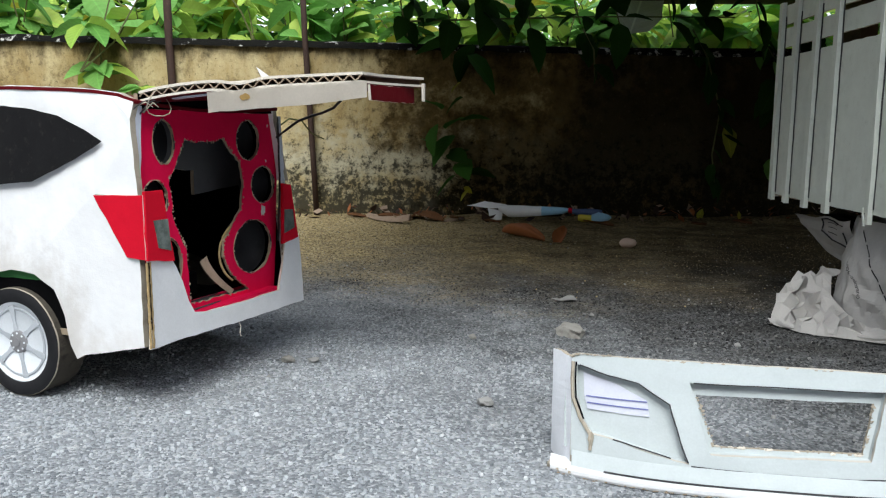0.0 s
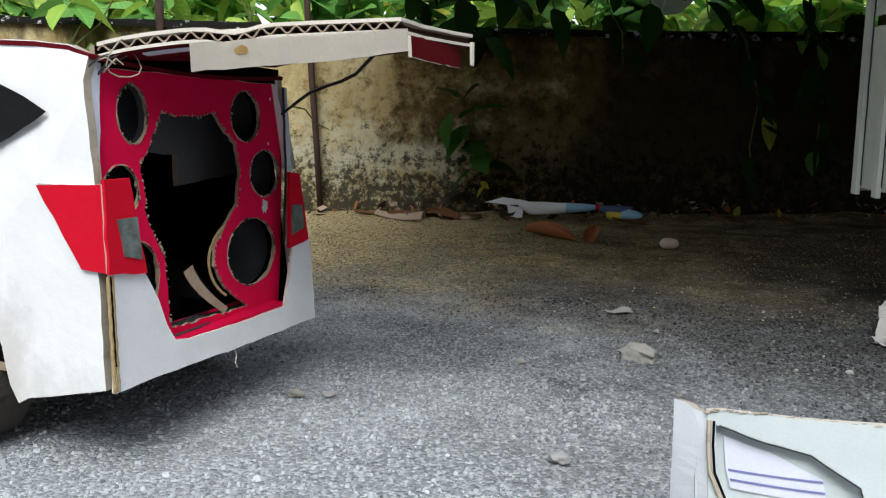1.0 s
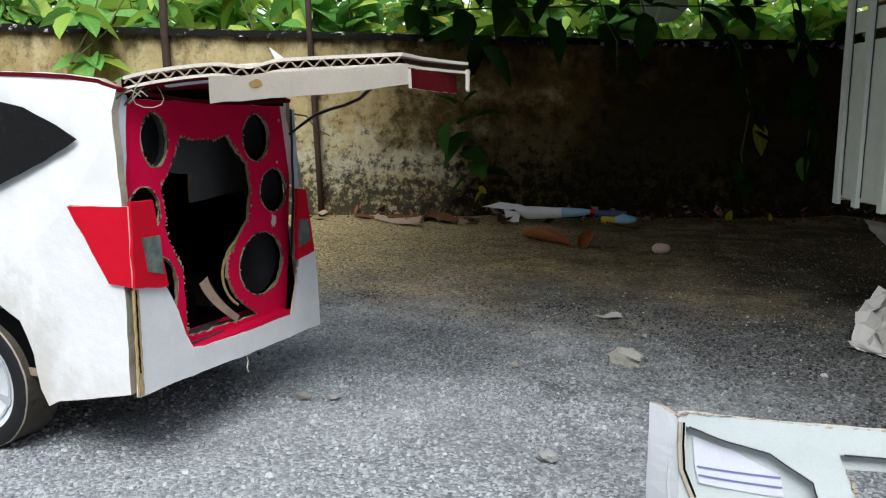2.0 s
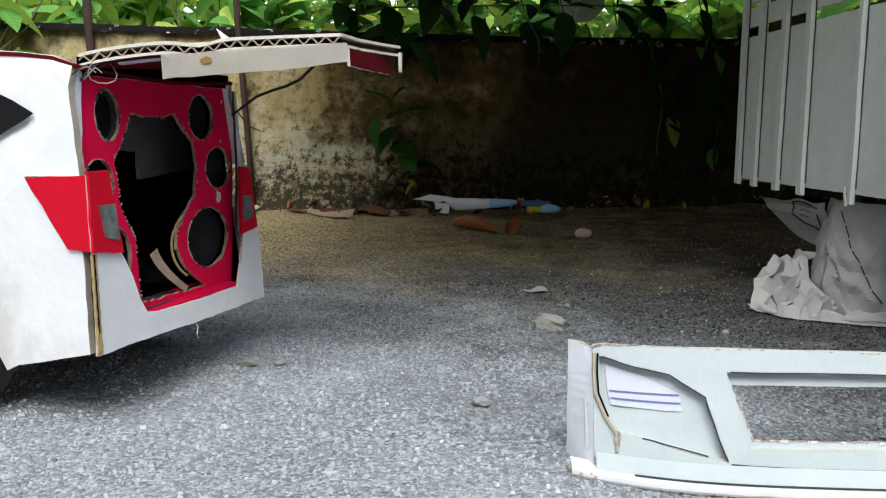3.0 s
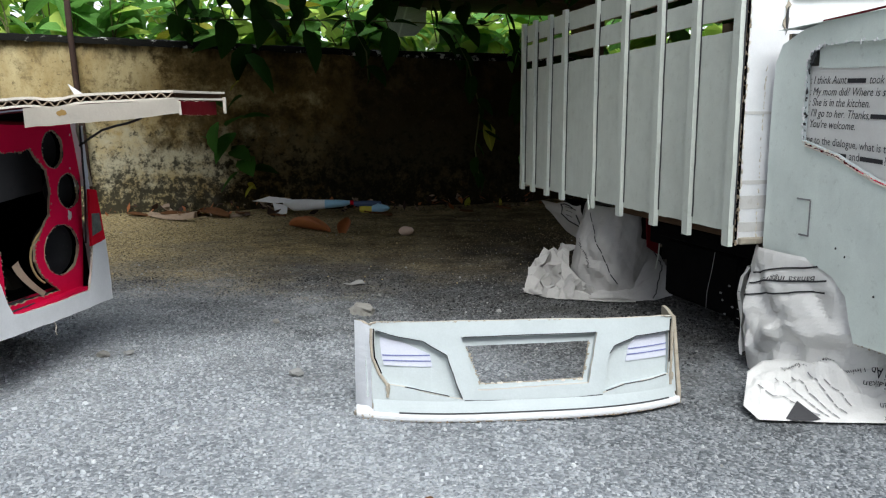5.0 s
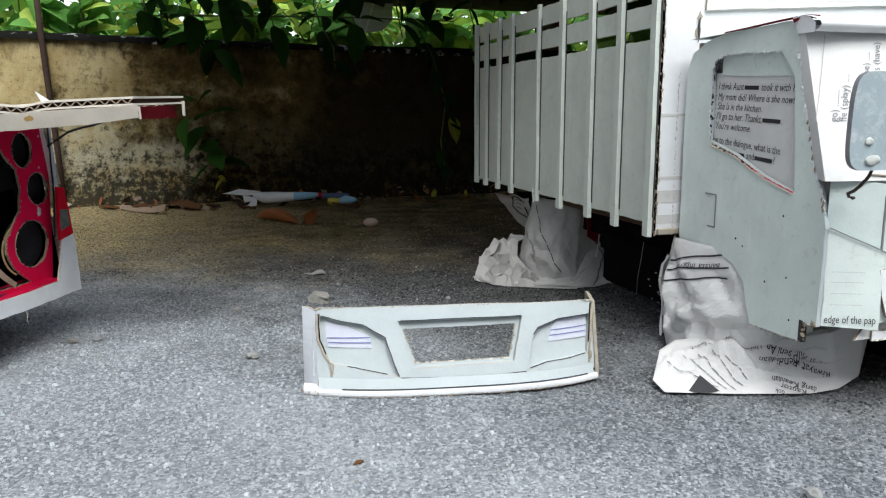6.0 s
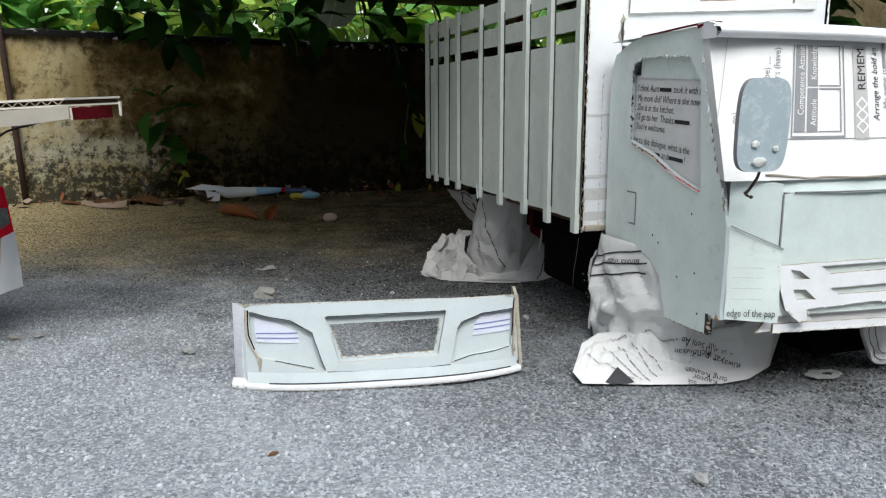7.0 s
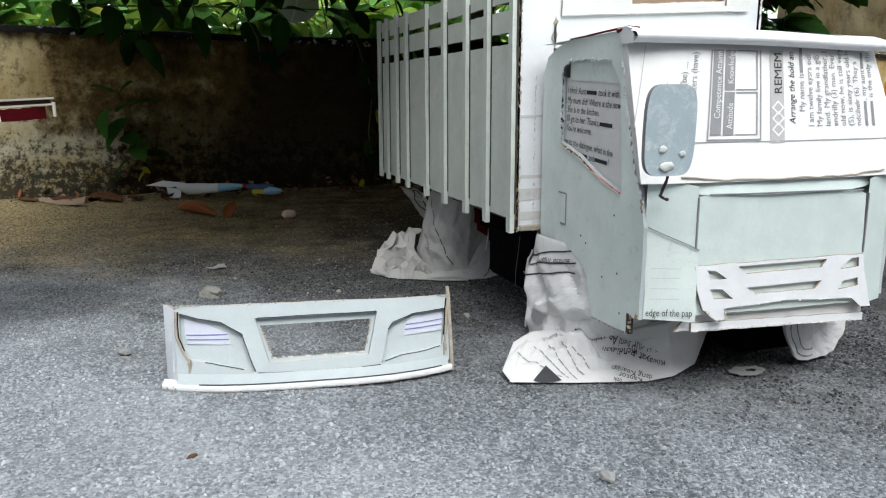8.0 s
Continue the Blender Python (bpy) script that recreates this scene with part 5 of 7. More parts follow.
    torn = [(26 + 4 * k, -123.6 - 7.0 * math.sin(math.pi * (26 + 4 * k - 12) / 148) ** 0.7, 107.2 + 2.2 * abs(2 * (2 + 4 * k) / 122 - 1) ** 4 + random.uniform(-0.4, 0.4)) for k in range(31)]
    part("torn_edge", tube(torn, 0.45, sides=5), CUT_EDGE, truck, "torn brown edge under the windscreen page")
    part("ledge_seam", tube([(40, -129.6, 101.2), (60, -130.2, 100.8), (90, -130.4, 100.6), (120, -130.1, 100.2), (131, -129.6, 99.8)], 0.35, sides=5), INK_GREY, truck)
    part("panel_seam", box(34.0, 34.6, -129.6, -128.0, 68, 100), INK_GREY, truck)
    part("panel_seam", box(134.8, 135.4, -129.6, -128.0, 68, 98), INK_GREY, truck)
    # printed sheet in place of the windscreen
    sheet = lambda x, h: (12 + 148 * x + 5 * (1 - h) * (2 * x - 1), -123.5 + 25 * h - 7.0 * max(0.0, math.sin(math.pi * x)) ** 0.7 * (1 - 0.45 * h), 106.5 + 66 * h)
    screen = part("windscreen_sheet", grid(30, 14, lambda u, v: sheet(u, v)), BOOK, truck, "book page glued on as the windscreen", smooth=True)
    edge_at = ((-121.6, 86), (-118, 100), (-112, 112), (-102, 143), (-97.5, 161), (-96, 175.5))
    for x0, side in ((11.4, 0.0), (159.6, 1.0)):
        def jamb(u, v):
            p = sheet(side, v)
            y = next(a[0] + (b[0] - a[0]) * (p[2] - a[1]) / (b[1] - a[1]) for a, b in zip(edge_at, edge_at[1:]) if p[2] <= b[1])
            return (p[0] + (x0 - p[0]) * u, p[1] + (y - p[1]) * u, p[2] + 0.4 * noise.noise(Vector((v * 30, u * 3, 2))))
        part("screen_jamb", grid(3, 24, jamb), BOOK, truck, "white paper folded round the screen pillar")
    rough = [(12.4 + random.uniform(-0.5, 0.5), -117 + 0.13 * (z - 110) * 2.2, z) for z in range(108, 132, 3)]
    part("torn_edge", tube(rough, 0.7, sides=5), CUT_EDGE, truck)
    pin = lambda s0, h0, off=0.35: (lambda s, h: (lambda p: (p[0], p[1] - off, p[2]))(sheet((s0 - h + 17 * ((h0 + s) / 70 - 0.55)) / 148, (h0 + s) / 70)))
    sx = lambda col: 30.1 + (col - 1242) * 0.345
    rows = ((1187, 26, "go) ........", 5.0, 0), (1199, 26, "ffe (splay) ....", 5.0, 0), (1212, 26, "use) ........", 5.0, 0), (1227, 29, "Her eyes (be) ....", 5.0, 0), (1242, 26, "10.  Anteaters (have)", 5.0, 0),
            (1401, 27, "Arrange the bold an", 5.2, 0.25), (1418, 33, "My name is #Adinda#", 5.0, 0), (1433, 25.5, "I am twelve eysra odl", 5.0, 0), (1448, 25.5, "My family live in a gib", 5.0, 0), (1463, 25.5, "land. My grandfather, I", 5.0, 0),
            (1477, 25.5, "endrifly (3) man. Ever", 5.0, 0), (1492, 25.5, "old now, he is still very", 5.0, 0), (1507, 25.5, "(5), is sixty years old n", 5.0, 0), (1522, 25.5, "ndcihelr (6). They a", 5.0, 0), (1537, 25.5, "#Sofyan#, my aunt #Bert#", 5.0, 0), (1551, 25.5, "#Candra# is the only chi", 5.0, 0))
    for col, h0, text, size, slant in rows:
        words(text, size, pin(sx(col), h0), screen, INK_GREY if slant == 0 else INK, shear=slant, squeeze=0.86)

    def block(name, x0, x1, h0, h1, ink, off=0.4):
        p = pin(0, 0, off)
        bm = bmesh.new()
        n = 6
        m = max(2, int((x1 - x0) / 12))
        vs = [[bm.verts.new(Vector(p(h0 + (h1 - h0) * j / n, -(sx(x0) + (sx(x1) - sx(x0)) * i / m))) * MM) for j in range(n + 1)] for i in range(m + 1)]
        for i in range(m):
            for j in range(n):
                bm.faces.new((vs[i][j], vs[i + 1][j], vs[i + 1][j + 1], vs[i][j + 1]))
        return part(name, bm, ink, screen, recalc=False)

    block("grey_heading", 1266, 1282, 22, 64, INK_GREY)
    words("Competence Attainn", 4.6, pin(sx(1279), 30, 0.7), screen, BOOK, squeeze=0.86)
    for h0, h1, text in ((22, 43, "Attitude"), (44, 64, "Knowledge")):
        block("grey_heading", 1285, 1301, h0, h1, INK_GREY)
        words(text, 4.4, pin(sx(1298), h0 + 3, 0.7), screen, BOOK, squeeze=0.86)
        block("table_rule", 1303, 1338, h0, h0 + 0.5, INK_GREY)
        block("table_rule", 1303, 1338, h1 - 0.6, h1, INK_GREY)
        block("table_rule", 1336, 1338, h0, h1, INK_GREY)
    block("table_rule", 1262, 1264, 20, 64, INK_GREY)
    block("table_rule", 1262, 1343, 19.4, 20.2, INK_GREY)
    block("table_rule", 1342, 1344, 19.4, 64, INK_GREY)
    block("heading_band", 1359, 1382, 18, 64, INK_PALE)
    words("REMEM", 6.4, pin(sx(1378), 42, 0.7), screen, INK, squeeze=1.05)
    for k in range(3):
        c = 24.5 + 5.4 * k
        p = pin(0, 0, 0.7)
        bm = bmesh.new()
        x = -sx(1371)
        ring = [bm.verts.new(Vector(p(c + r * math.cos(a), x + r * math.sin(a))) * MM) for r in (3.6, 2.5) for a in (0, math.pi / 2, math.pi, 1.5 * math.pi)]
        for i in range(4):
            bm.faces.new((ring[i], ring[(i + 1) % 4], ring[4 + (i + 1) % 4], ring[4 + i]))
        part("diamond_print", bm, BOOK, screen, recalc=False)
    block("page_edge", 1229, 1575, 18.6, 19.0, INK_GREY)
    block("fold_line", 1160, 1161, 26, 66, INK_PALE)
    # white paper visor folded over the top
    visor = grid(30, 6, lambda u, v: (10 + 152 * u, -98 - 13 * math.sin(v * 2.4) + 1.2 * math.sin(9 * u), 176.5 - 8.2 * v + 1.0 * math.sin(3 * u + 1)))
    part("visor", visor, WHITE, truck, "white paper visor rolled over the roof edge", smooth=True)
    part("visor_end", card([(-93, 176.2), (-101, 176.8), (-107, 172.6), (-106.5, 169), (-97.6, 169)], lambda u, v, w: (10.3 + w, u, v), 0.5, seed=56), WHITE, truck, "white paper end of the visor, folded down")
    part("roof_edge", tube([(14.6, -40, 174.8), (13.2, -62, 175.4), (12.0, -80, 175.9), (11.0, -95, 176.2)], 0.55, sides=5), MAROON, truck)
    part("visor_tip", tube([(9, -95, 174.6), (12, -99, 176.4), (16, -103, 175.6)], 0.9, sides=6), MAROON, truck)
    # grille of cut white card over a shaded panel
    part("grille_backing", card([(37, 44), (137, 42), (135, 68), (37, 68)], lambda u, v, w: (u, -128.4 + w, v), 0.8, seed=97), [PALE, KRAFT], truck)
    gr = [(33.4, 68.4), (134, 67.6), (136, 58), (139, 50), (142.3, 39.8), (135.8, 40.2), (129.6, 45), (86, 47.6), (51, 46.6), (52.4, 41.4), (46.9, 41.1), (39.0, 47.3), (35.4, 57)]
    slots = ([(40.6, 66), (45.6, 65.2), (51.7, 61), (42.4, 61.6)], [(42.6, 56.8), (49.5, 56.2), (56.0, 51.0), (45.0, 51.8)], [(57.7, 66.6), (111, 66.4), (108, 62.6), (63, 62.6)],
             [(63.6, 55.8), (108.9, 55.8), (105, 51.8), (68.9, 52.4)], [(120.2, 60.6), (126.1, 65.6), (131.4, 66), (132, 61.2)], [(119.9, 50.2), (122.8, 54.5), (132, 55.6), (132.6, 51.4)])
    part("grille", card(gr, lambda u, v, w: (u, -130.6 + w, v), 1.3, [ragged(s, 4, 0.15, 98 + k) for k, s in enumerate(slots)], seed=99), [WHITE, KRAFT], truck, "white card grille with slanted slots")
    part("apron", card([(28, 36), (60, 36), (100, 35), (142, 33.5), (142, 41), (100, 45), (50, 44), (37, 46)], lambda u, v, w: (u, -125.5 + w, v), 1.4, seed=100), [BOOK, KRAFT], truck, "white paper apron under the grille")
    part("apron_lip", card([(36, 35.5), (142, 31.5), (142, 35.5), (36, 40)], lambda u, v, w: (u, -127.0 + w, v), 1.0, seed=101), [WHITE, KRAFT], truck)
    flap = part("paper_flap", card([(13.0, 87), (13.0, 42.8), (35.0, 41.6), (34.6, 76.4)], lambda u, v, w: (u, -121.9 - 0.42 * (u - 13.5) + w, v), 0.5, seed=102), PALE, truck, "printed paper flap over the corner")
    part("flap_edge", tube([(12.8, -122.4, 86.4), (22, -126.3, 82.0), (30, -129.6, 78.4), (34.6, -131.4, 76.0)], 0.3, sides=5), INK_GREY, truck)
    words("edge of the pap", 5.0, lambda s, h: (13.4 + s * 0.86, -122.3 - 0.42 * (13.4 + s * 0.86 - 13.5) - 0.2, 44.4 + h + 0.0 * s), flap, squeeze=0.74)
    for z in (52.5, 57.5, 62.5, 67.0):
        words("....................", 3.0, lambda s, h: (15 + s, -122.3 - 0.42 * (1.5 + s) - 0.2, z + h), flap, INK_PALE, squeeze=0.95)
    part("frayed_edge", fray([(38, -127.4, 36), (70, -127.6, 35), (105, -127.4, 33.4), (141, -127.2, 31.6)], 60, 0.9, 310, (1.6, 0.5, 0.6)), CREAM, truck, "torn raw lower edge of the apron")
    part("frayed_edge", fray([(40, -130.8, 47.2), (46.9, -131, 41.2), (52.4, -131, 41.6), (51.4, -131, 46.4), (86, -131, 47.6), (129, -131, 45)], 46, 0.8, 311, (1.1, 0.5, 0.6)), CREAM, truck)
    # mirror on a bent wire
    sup = lambda k: (abs(math.cos(k)) ** 0.42 * math.copysign(1, math.cos(k)), abs(math.sin(k)) ** 0.5 * math.copysign(1, math.sin(k)))
    mir = [(6.3 + 11.4 * c + 0.5 * q, 130 + 19.0 * q) for c, q in [sup(k * math.tau / 36) for k in range(36)]]
    m = part("door_mirror", card(mir, lambda u, v, w: (0.95 * u - 9.4, -158.0 + w - 0.10 * (u - 6), 0.95 * v + 8.2), 2.2, seed=103, jitter=0.15), [MIRROR_CARD, INK_GREY], truck, "weathered silver card mirror")
    part("glue_blob", rock((3.6, 0.9, 2.0), 4, None, (-4.6, -158.2, 117.6), 3, 0.3), GLUE, m, smooth=True)
    part("glue_blob", rock((1.3, 0.6, 1.2), 5, None, (2.0, -159.0, 122.6), 3, 0.3), GLUE, m, smooth=True)
    part("glue_blob", rock((1.8, 0.6, 1.5), 9, None, (-6.6, -158.0, 124.4), 3, 0.3), GLUE, m, smooth=True)
    part("mirror_wire", tube([(-2.5, -157, 115.4), (-1.5, -154, 111), (2, -147, 107), (7, -139, 104), (12, -131, 102), (17.5, -126, 100)], 0.7, sides=6), RUST, m)
    part("nail_head", rock((1.3, 1.0, 0.9), 6, None, (18, -127.6, 99.6), 1, 0.3), RUST, m)
    part("cut_notch", rock((2.2, 1.6, 5), 7, None, (12.5, -116, 110), 1, 0.6), CREAM, truck)
    for y, z in ((-60, 72), (-66, 69), (-95, 88), (-100, 60), (-85, 55), (-104, 41)):
        part("ink_speck", rock((0.3, 0.5, 0.6), y, None, (10.8 + 0.05 * (y + 110), y, z), 1, 0.2), INK, truck)
    # ---- newsprint-wrapped wheels
    column = [(60, 16), (34, 6), (18, 1), (14, -6), (13.2, -20), (14.5, -40), (17, -60), (26, -78), (42, -88), (66, -86), (84, -68)]
    lower = [(62, 10), (34, 4), (15, -1), (9, -10), (6, -22), (8, -42), (12, -60), (27, -74), (42, -82), (60, -78), (78, -62)]
    ridges = ((0.378, 0.61, 0.455, 0.45, -3.6, 0.09), (0.445, 0.42, 0.55, 0.56, 4.4, 0.10), (0.445, 0.42, 0.405, 0.27, 4.0, 0.08), (0.505, 0.62, 0.53, 0.66, 3.6, 0.09), (0.55, 0.45, 0.64, 0.53, 3.8, 0.10),
              (0.51, 0.33, 0.52, 0.19, -4.0, 0.09), (0.60, 0.37, 0.59, 0.19, -3.4, 0.10), (0.30, 0.66, 0.345, 0.20, 3.4, 0.10), (0.47, 0.16, 0.60, 0.12, 3.0, 0.10))
    s = paper_tube(column, lower, 64, 1.0, 2.2, ridges, 2.4)
    part("front_wheel_wrap", grid(110, 40, lambda u, v: s(u, v)), BOOK, truck, "crumpled book page wrapped round the front wheel")
    back = [(16, 2, 52), (15, 6, 46), (14, 7, 36), (15, 5, 24), (13, 2, 14), (8, -6, 6)]
    part("wrap_fold", grid(10, 5, lambda u, v: (lambda p: (p[0] + 3.0 * math.sin(math.pi * v) * -1 + 8 * v, p[1] + 7 * v + 2 * noise.noise(Vector((u * 5, v * 3, 2))), p[2]))(along(back, u))), BOOK, truck)
    for k in range(5):
        words("#xxx#", 2.2, lambda q, h, z=38 - 5 * k: (11.6, 5.5 - q, z + h * 0.5), truck, INK_GREY, squeeze=0.8)
    # the page's lower half, spread over the ground
    top = [(-19, -47, 12), (-8, -44, 15), (6, -44, 15), (14, -52, 16), (20, -66, 18), (32, -82, 24), (46, -93, 29), (68, -92, 36), (92, -74, 44)]
    foot = [(-33, -64, 3), (-33, -75, 0.5), (-20, -80, 0.5), (-1, -87, 0.5), (16, -92, 0.5), (34, -97, 0.5), (50, -97, 1.2), (68, -91, 4), (92, -72, 20)]
    crown = lambda u, v: 3.0 * math.exp(-((u - 0.42) / 0.07) ** 2 - ((v - 0.30) / 0.2) ** 2)
    pleats = ((0.36, 0.30, 0.42, 0.05, 3.6, 0.13), (0.42, 0.30, 0.46, 0.62, 2.8, 0.11), (0.29, 0.18, 0.36, 0.30, 2.4, 0.10), (0.47, 0.10, 0.50, 0.50, -2.4, 0.12), (0.20, 0.55, 0.30, 0.45, 1.8, 0.12), (0.56, 0.10, 0.62, 0.60, 1.6, 0.13))
    def skirt(u, v, off=0.0):
        a, b = Vector(along(top, u)), Vector(along(foot, u))
        p = a.lerp(b, v)
        e = math.sin(math.pi * min(1, max(0, v))) * math.sin(math.pi * min(1, max(0, u))) ** 0.5
        n1, n2 = creases(u, v, 3, 2.2, 3), creases(u, v, 9, 4.5, 2)
        p.z = max(0.4, p.z + e * (2.6 * n1 + 0.9 * n2 - 0.4) + crown(u, v) + 2.0 * e + folds(u, v, pleats)) + 0.6 * off
        steep = min(1.0, max(0.0, (u - 0.4) * 4))
        p.y -= (0.4 + 0.8 * steep) * off
        return tuple(p)
    skirt_sheet = part("wrap_skirt", grid(90, 30, lambda u, v: skirt(u, v)), BOOK, truck, "printed lower half of the page, creased on the ground")
    part("wrap_ruffle", grid(40, 3, lambda u, v: skirt(u, 0.02 - 0.10 * v, 0.2 - 3 * v)), BOOK, truck)
    for spots, text, size in (([(0.727, 0.686), (0.664, 0.632), (0.605, 0.52), (0.56, 0.38), (0.518, 0.291)], "Riwayat Pendidikan", 4.6), ([(0.709, 0.50), (0.655, 0.42), (0.605, 0.27), (0.55, 0.145)], "1.  S1 FKIP Seni Ap", 4.6),
                              ([(0.536, 0.10), (0.45, 0.12), (0.364, 0.16), (0.273, 0.17), (0.205, 0.20)], "Universitas Sebelas Maret Surakarta (2", 3.8), ([(0.655, 0.918), (0.605, 0.845), (0.559, 0.768), (0.518, 0.741)], "dang Keahlian", 4.2),
                              ([(0.614, 0.945), (0.575, 0.895), (0.536, 0.845)], "Kantor", 4.0), ([(0.541, 0.964), (0.514, 0.914)], "ook", 4.0)):
        print_on(skirt, text, size, spots, skirt_sheet)
    for spots, text in (([(0.327, 0.909), (0.241, 0.745), (0.10, 0.459)], "#xx# #xx# #xxx# #xx# #xxx# #xx#"), ([(0.35, 0.932), (0.282, 0.664), (0.182, 0.341)], "#x# #xx# #xx# #x# #xxx# #xx# #x# #xx#"), ([(0.377, 0.955), (0.323, 0.677), (0.259, 0.332)], "#xx# #x# #xx# #xxx# #x# #xx# #xx#"),
                        ([(0.405, 0.90), (0.364, 0.595), (0.323, 0.314)], "#xx# #x# #xx# #xx# #x# #xx#"), ([(0.432, 0.768), (0.409, 0.559), (0.368, 0.445)], "#xx# #x# #xx# #xx#")):
        print_on(skirt, text, 1.35, spots, skirt_sheet, INK_GREY)
    blot = bmesh.new()
    bv = [blot.verts.new(Vector(skirt(u, v, 0.7)) * MM) for u, v in ((0.225, 0.98), (0.265, 0.76), (0.325, 0.97), (0.30, 1.0), (0.25, 1.0))]
    blot.faces.new(bv)
    part("printed_corner", blot, SOOT, skirt_sheet, recalc=False)
    print_on(s, "Bahasa Inggris VII", 4.2, [(0.544, 0.885), (0.338, 0.755)], truck, shear=0.2)
    for start, end in (((0.30, 0.775), (0.56, 0.955)), ((0.30, 0.70), (0.58, 0.855)), ((0.29, 0.59), (0.58, 0.775))):
        print_on(s, "#" + "x" * 24 + "#", 2.4, [start, end], truck)
    part("front_wheel", lathe([(2, 0), (20, 0), (21, 2), (21, 14), (20, 16), (2, 16)], lambda a, r, d: (34 + d, -52 + r * math.cos(a), 21.5 + r * math.sin(a)), 28), TYRE, truck)
    # the far front wheel in white paper
    far = new("wheel")
    far.parent = truck
    disc = lambda a, r, d: (142 + 1.30 * r * math.cos(a) * (1 + 0.05 * creases(a / 6.28, r / 25, 31, 1.5, 3)) + 0.3 * d, -100 + 0.9 * d + 0.32 * r * math.cos(a) - 2.2 * creases(0.5 + 0.02 * r * math.cos(a), 0.5 + 0.02 * r * math.sin(a), 33, 2.0, 3) * min(1, r / 6), max(0.4, 22.2 + r * math.sin(a) * (1 + 0.05 * math.sin(5 * a))))
    part("paper_face", lathe([(2, 3.4), (5, 2.8), (8, 2.6), (11, 2.2), (14, 2.0), (17, 1.4), (20, 1.0), (21.6, 1.0), (22.0, 2.4), (21.0, 7), (12, 9)], disc, 44), BOOK, far, "creased white paper over the far wheel")
    for r in (15.5, 19.0):
        part("pen_line", tube([disc(a, r, 0.6) for a in [2.3 + 0.12 * k for k in range(20)]], 0.3, sides=5), INK_GREY, far)
    part("hub", box(142, 149, -101, -95, 34, 39), RUST, far)
    part("hub_pin", tube([(144, -103, 34), (145, -104, 29), (146.4, -103.6, 27)], 0.7, sides=6), RUST, far)
    part("loose_thread", tube([(98, -118, 34), (106, -116, 31.5), (116, -114, 30), (124, -112, 28.5), (128, -110, 30)], 0.3, sides=5), CREAM, truck)
    # rear wheel
    upper = [(60, 246), (36, 236), (23, 222), (17, 204), (15, 190), (19, 174), (26, 164), (36, 160), (50, 164)]
    lower = [(66, 236), (34, 228), (12, 216), (2, 200), (-1, 184), (5, 170), (16, 160), (30, 157), (48, 164)]
    s2 = paper_tube(upper, lower, 66, 4.0, 2.1, ((0.62, 0.62, 0.80, 0.55, 2.2, 0.22), (0.55, 0.34, 0.66, 0.30, 2.4, 0.10), (0.66, 0.30, 0.74, 0.16, 2.0, 0.10), (0.45, 0.9, 0.50, 0.30, 1.6, 0.10), (0.78, 0.30, 0.86, 0.10, 2.4, 0.14)), 3.0)
    part("rear_wheel_wrap", grid(110, 44, lambda u, v: s2(u, v)), NEWS, truck, "crumpled newsprint wrapped round the rear wheel")
    print_on(s2, "#xxx# #xxx# #xx# #xxx# #xx# #xxx# #xxx#", 2.1, [(0.494, 0.906), (0.769, 0.156)], truck)
    print_on(s2, "(2006-sekarang)", 3.4, [(0.45, 0.60), (0.59, 0.31)], truck)
    part("rear_wheel", lathe([(2, 0), (22, 0), (23, 2), (23, 16), (22, 18), (2, 18)], lambda a, r, d: (38 + d, 192 + r * math.cos(a), 23.4 + r * math.sin(a)), 28), TYRE, truck)
    flapbm = grid(12, 8, lambda u, v: (14 + 12 * v + 3 * noise.noise(Vector((u * 3, v * 3, 2))), 212 + 84 * u + 4 * v, 64 - 4 * u - 32 * v * (1 - 0.62 * u * u) + 2 * noise.noise(Vector((u * 4, v * 4, 9)))))
    fl = part("wrap_flap", flapbm, NEWS, truck, "loose newsprint flap under the bed")
    on_flap = lambda u, v: (14 + 12 * v + 3 * noise.noise(Vector((u * 3, v * 3, 2))) - 0.8, 212 + 84 * u + 4 * v, 64 - 4 * u - 32 * v * (1 - 0.62 * u * u) + 2 * noise.noise(Vector((u * 4, v * 4, 9))))
    frame_path = ((0.10, 0.10), (0.48, 0.06), (0.54, 0.36), (0.14, 0.64), (0.10, 0.10))
    pts = [on_flap(a[0] + (b[0] - a[0]) * t, a[1] + (b[1] - a[1]) * t) for a, b in zip(frame_path, frame_path[1:]) for t in (0, 0.25, 0.5, 0.75)]
    part("printed_frame", tube(pts, 0.5, sides=5), INK, fl)
    for k in range(3):
        words("#xxxxxxxx#", 3.4, lambda q, h: on_flap(0.42 - 0.013 * q, 0.14 + 0.10 * k + 0.012 * h), fl, INK)
    # the newsprint's foot: a flat sheet with a crumpled, torn corner
    foot_in = [(16, 214, 30), (4, 210, 28), (-2, 196, 18), (0, 180, 11), (7, 167, 5), (18, 159, 5), (34, 156, 12), (52, 164, 38)]
    foot_out = [(-15, 217, 27), (-29, 211, 15), (-41, 190, 1), (-30, 170, 0.6), (-8, 156, 0.6), (12, 147, 0.6), (42, 142, 0.6), (76, 160, 1)]

    def rear_foot(u, v):
        p = Vector(along(foot_in, u)).lerp(Vector(along(foot_out, u)), v)
        balled = 1.0 if u < 0.54 else max(0.12, 1 - (u - 0.54) * 7)
        e = math.sin(math.pi * v) ** 0.7 * balled * min(1.0, 0.35 + u * 5)
        rnd = random.Random(int(u * 997 + 0.5) * 31 + int(v * 991 + 0.5))
        jog = Vector((rnd.uniform(-4.5, 4.5), rnd.uniform(-4.5, 4.5), rnd.uniform(-8.5, 7.5))) * e
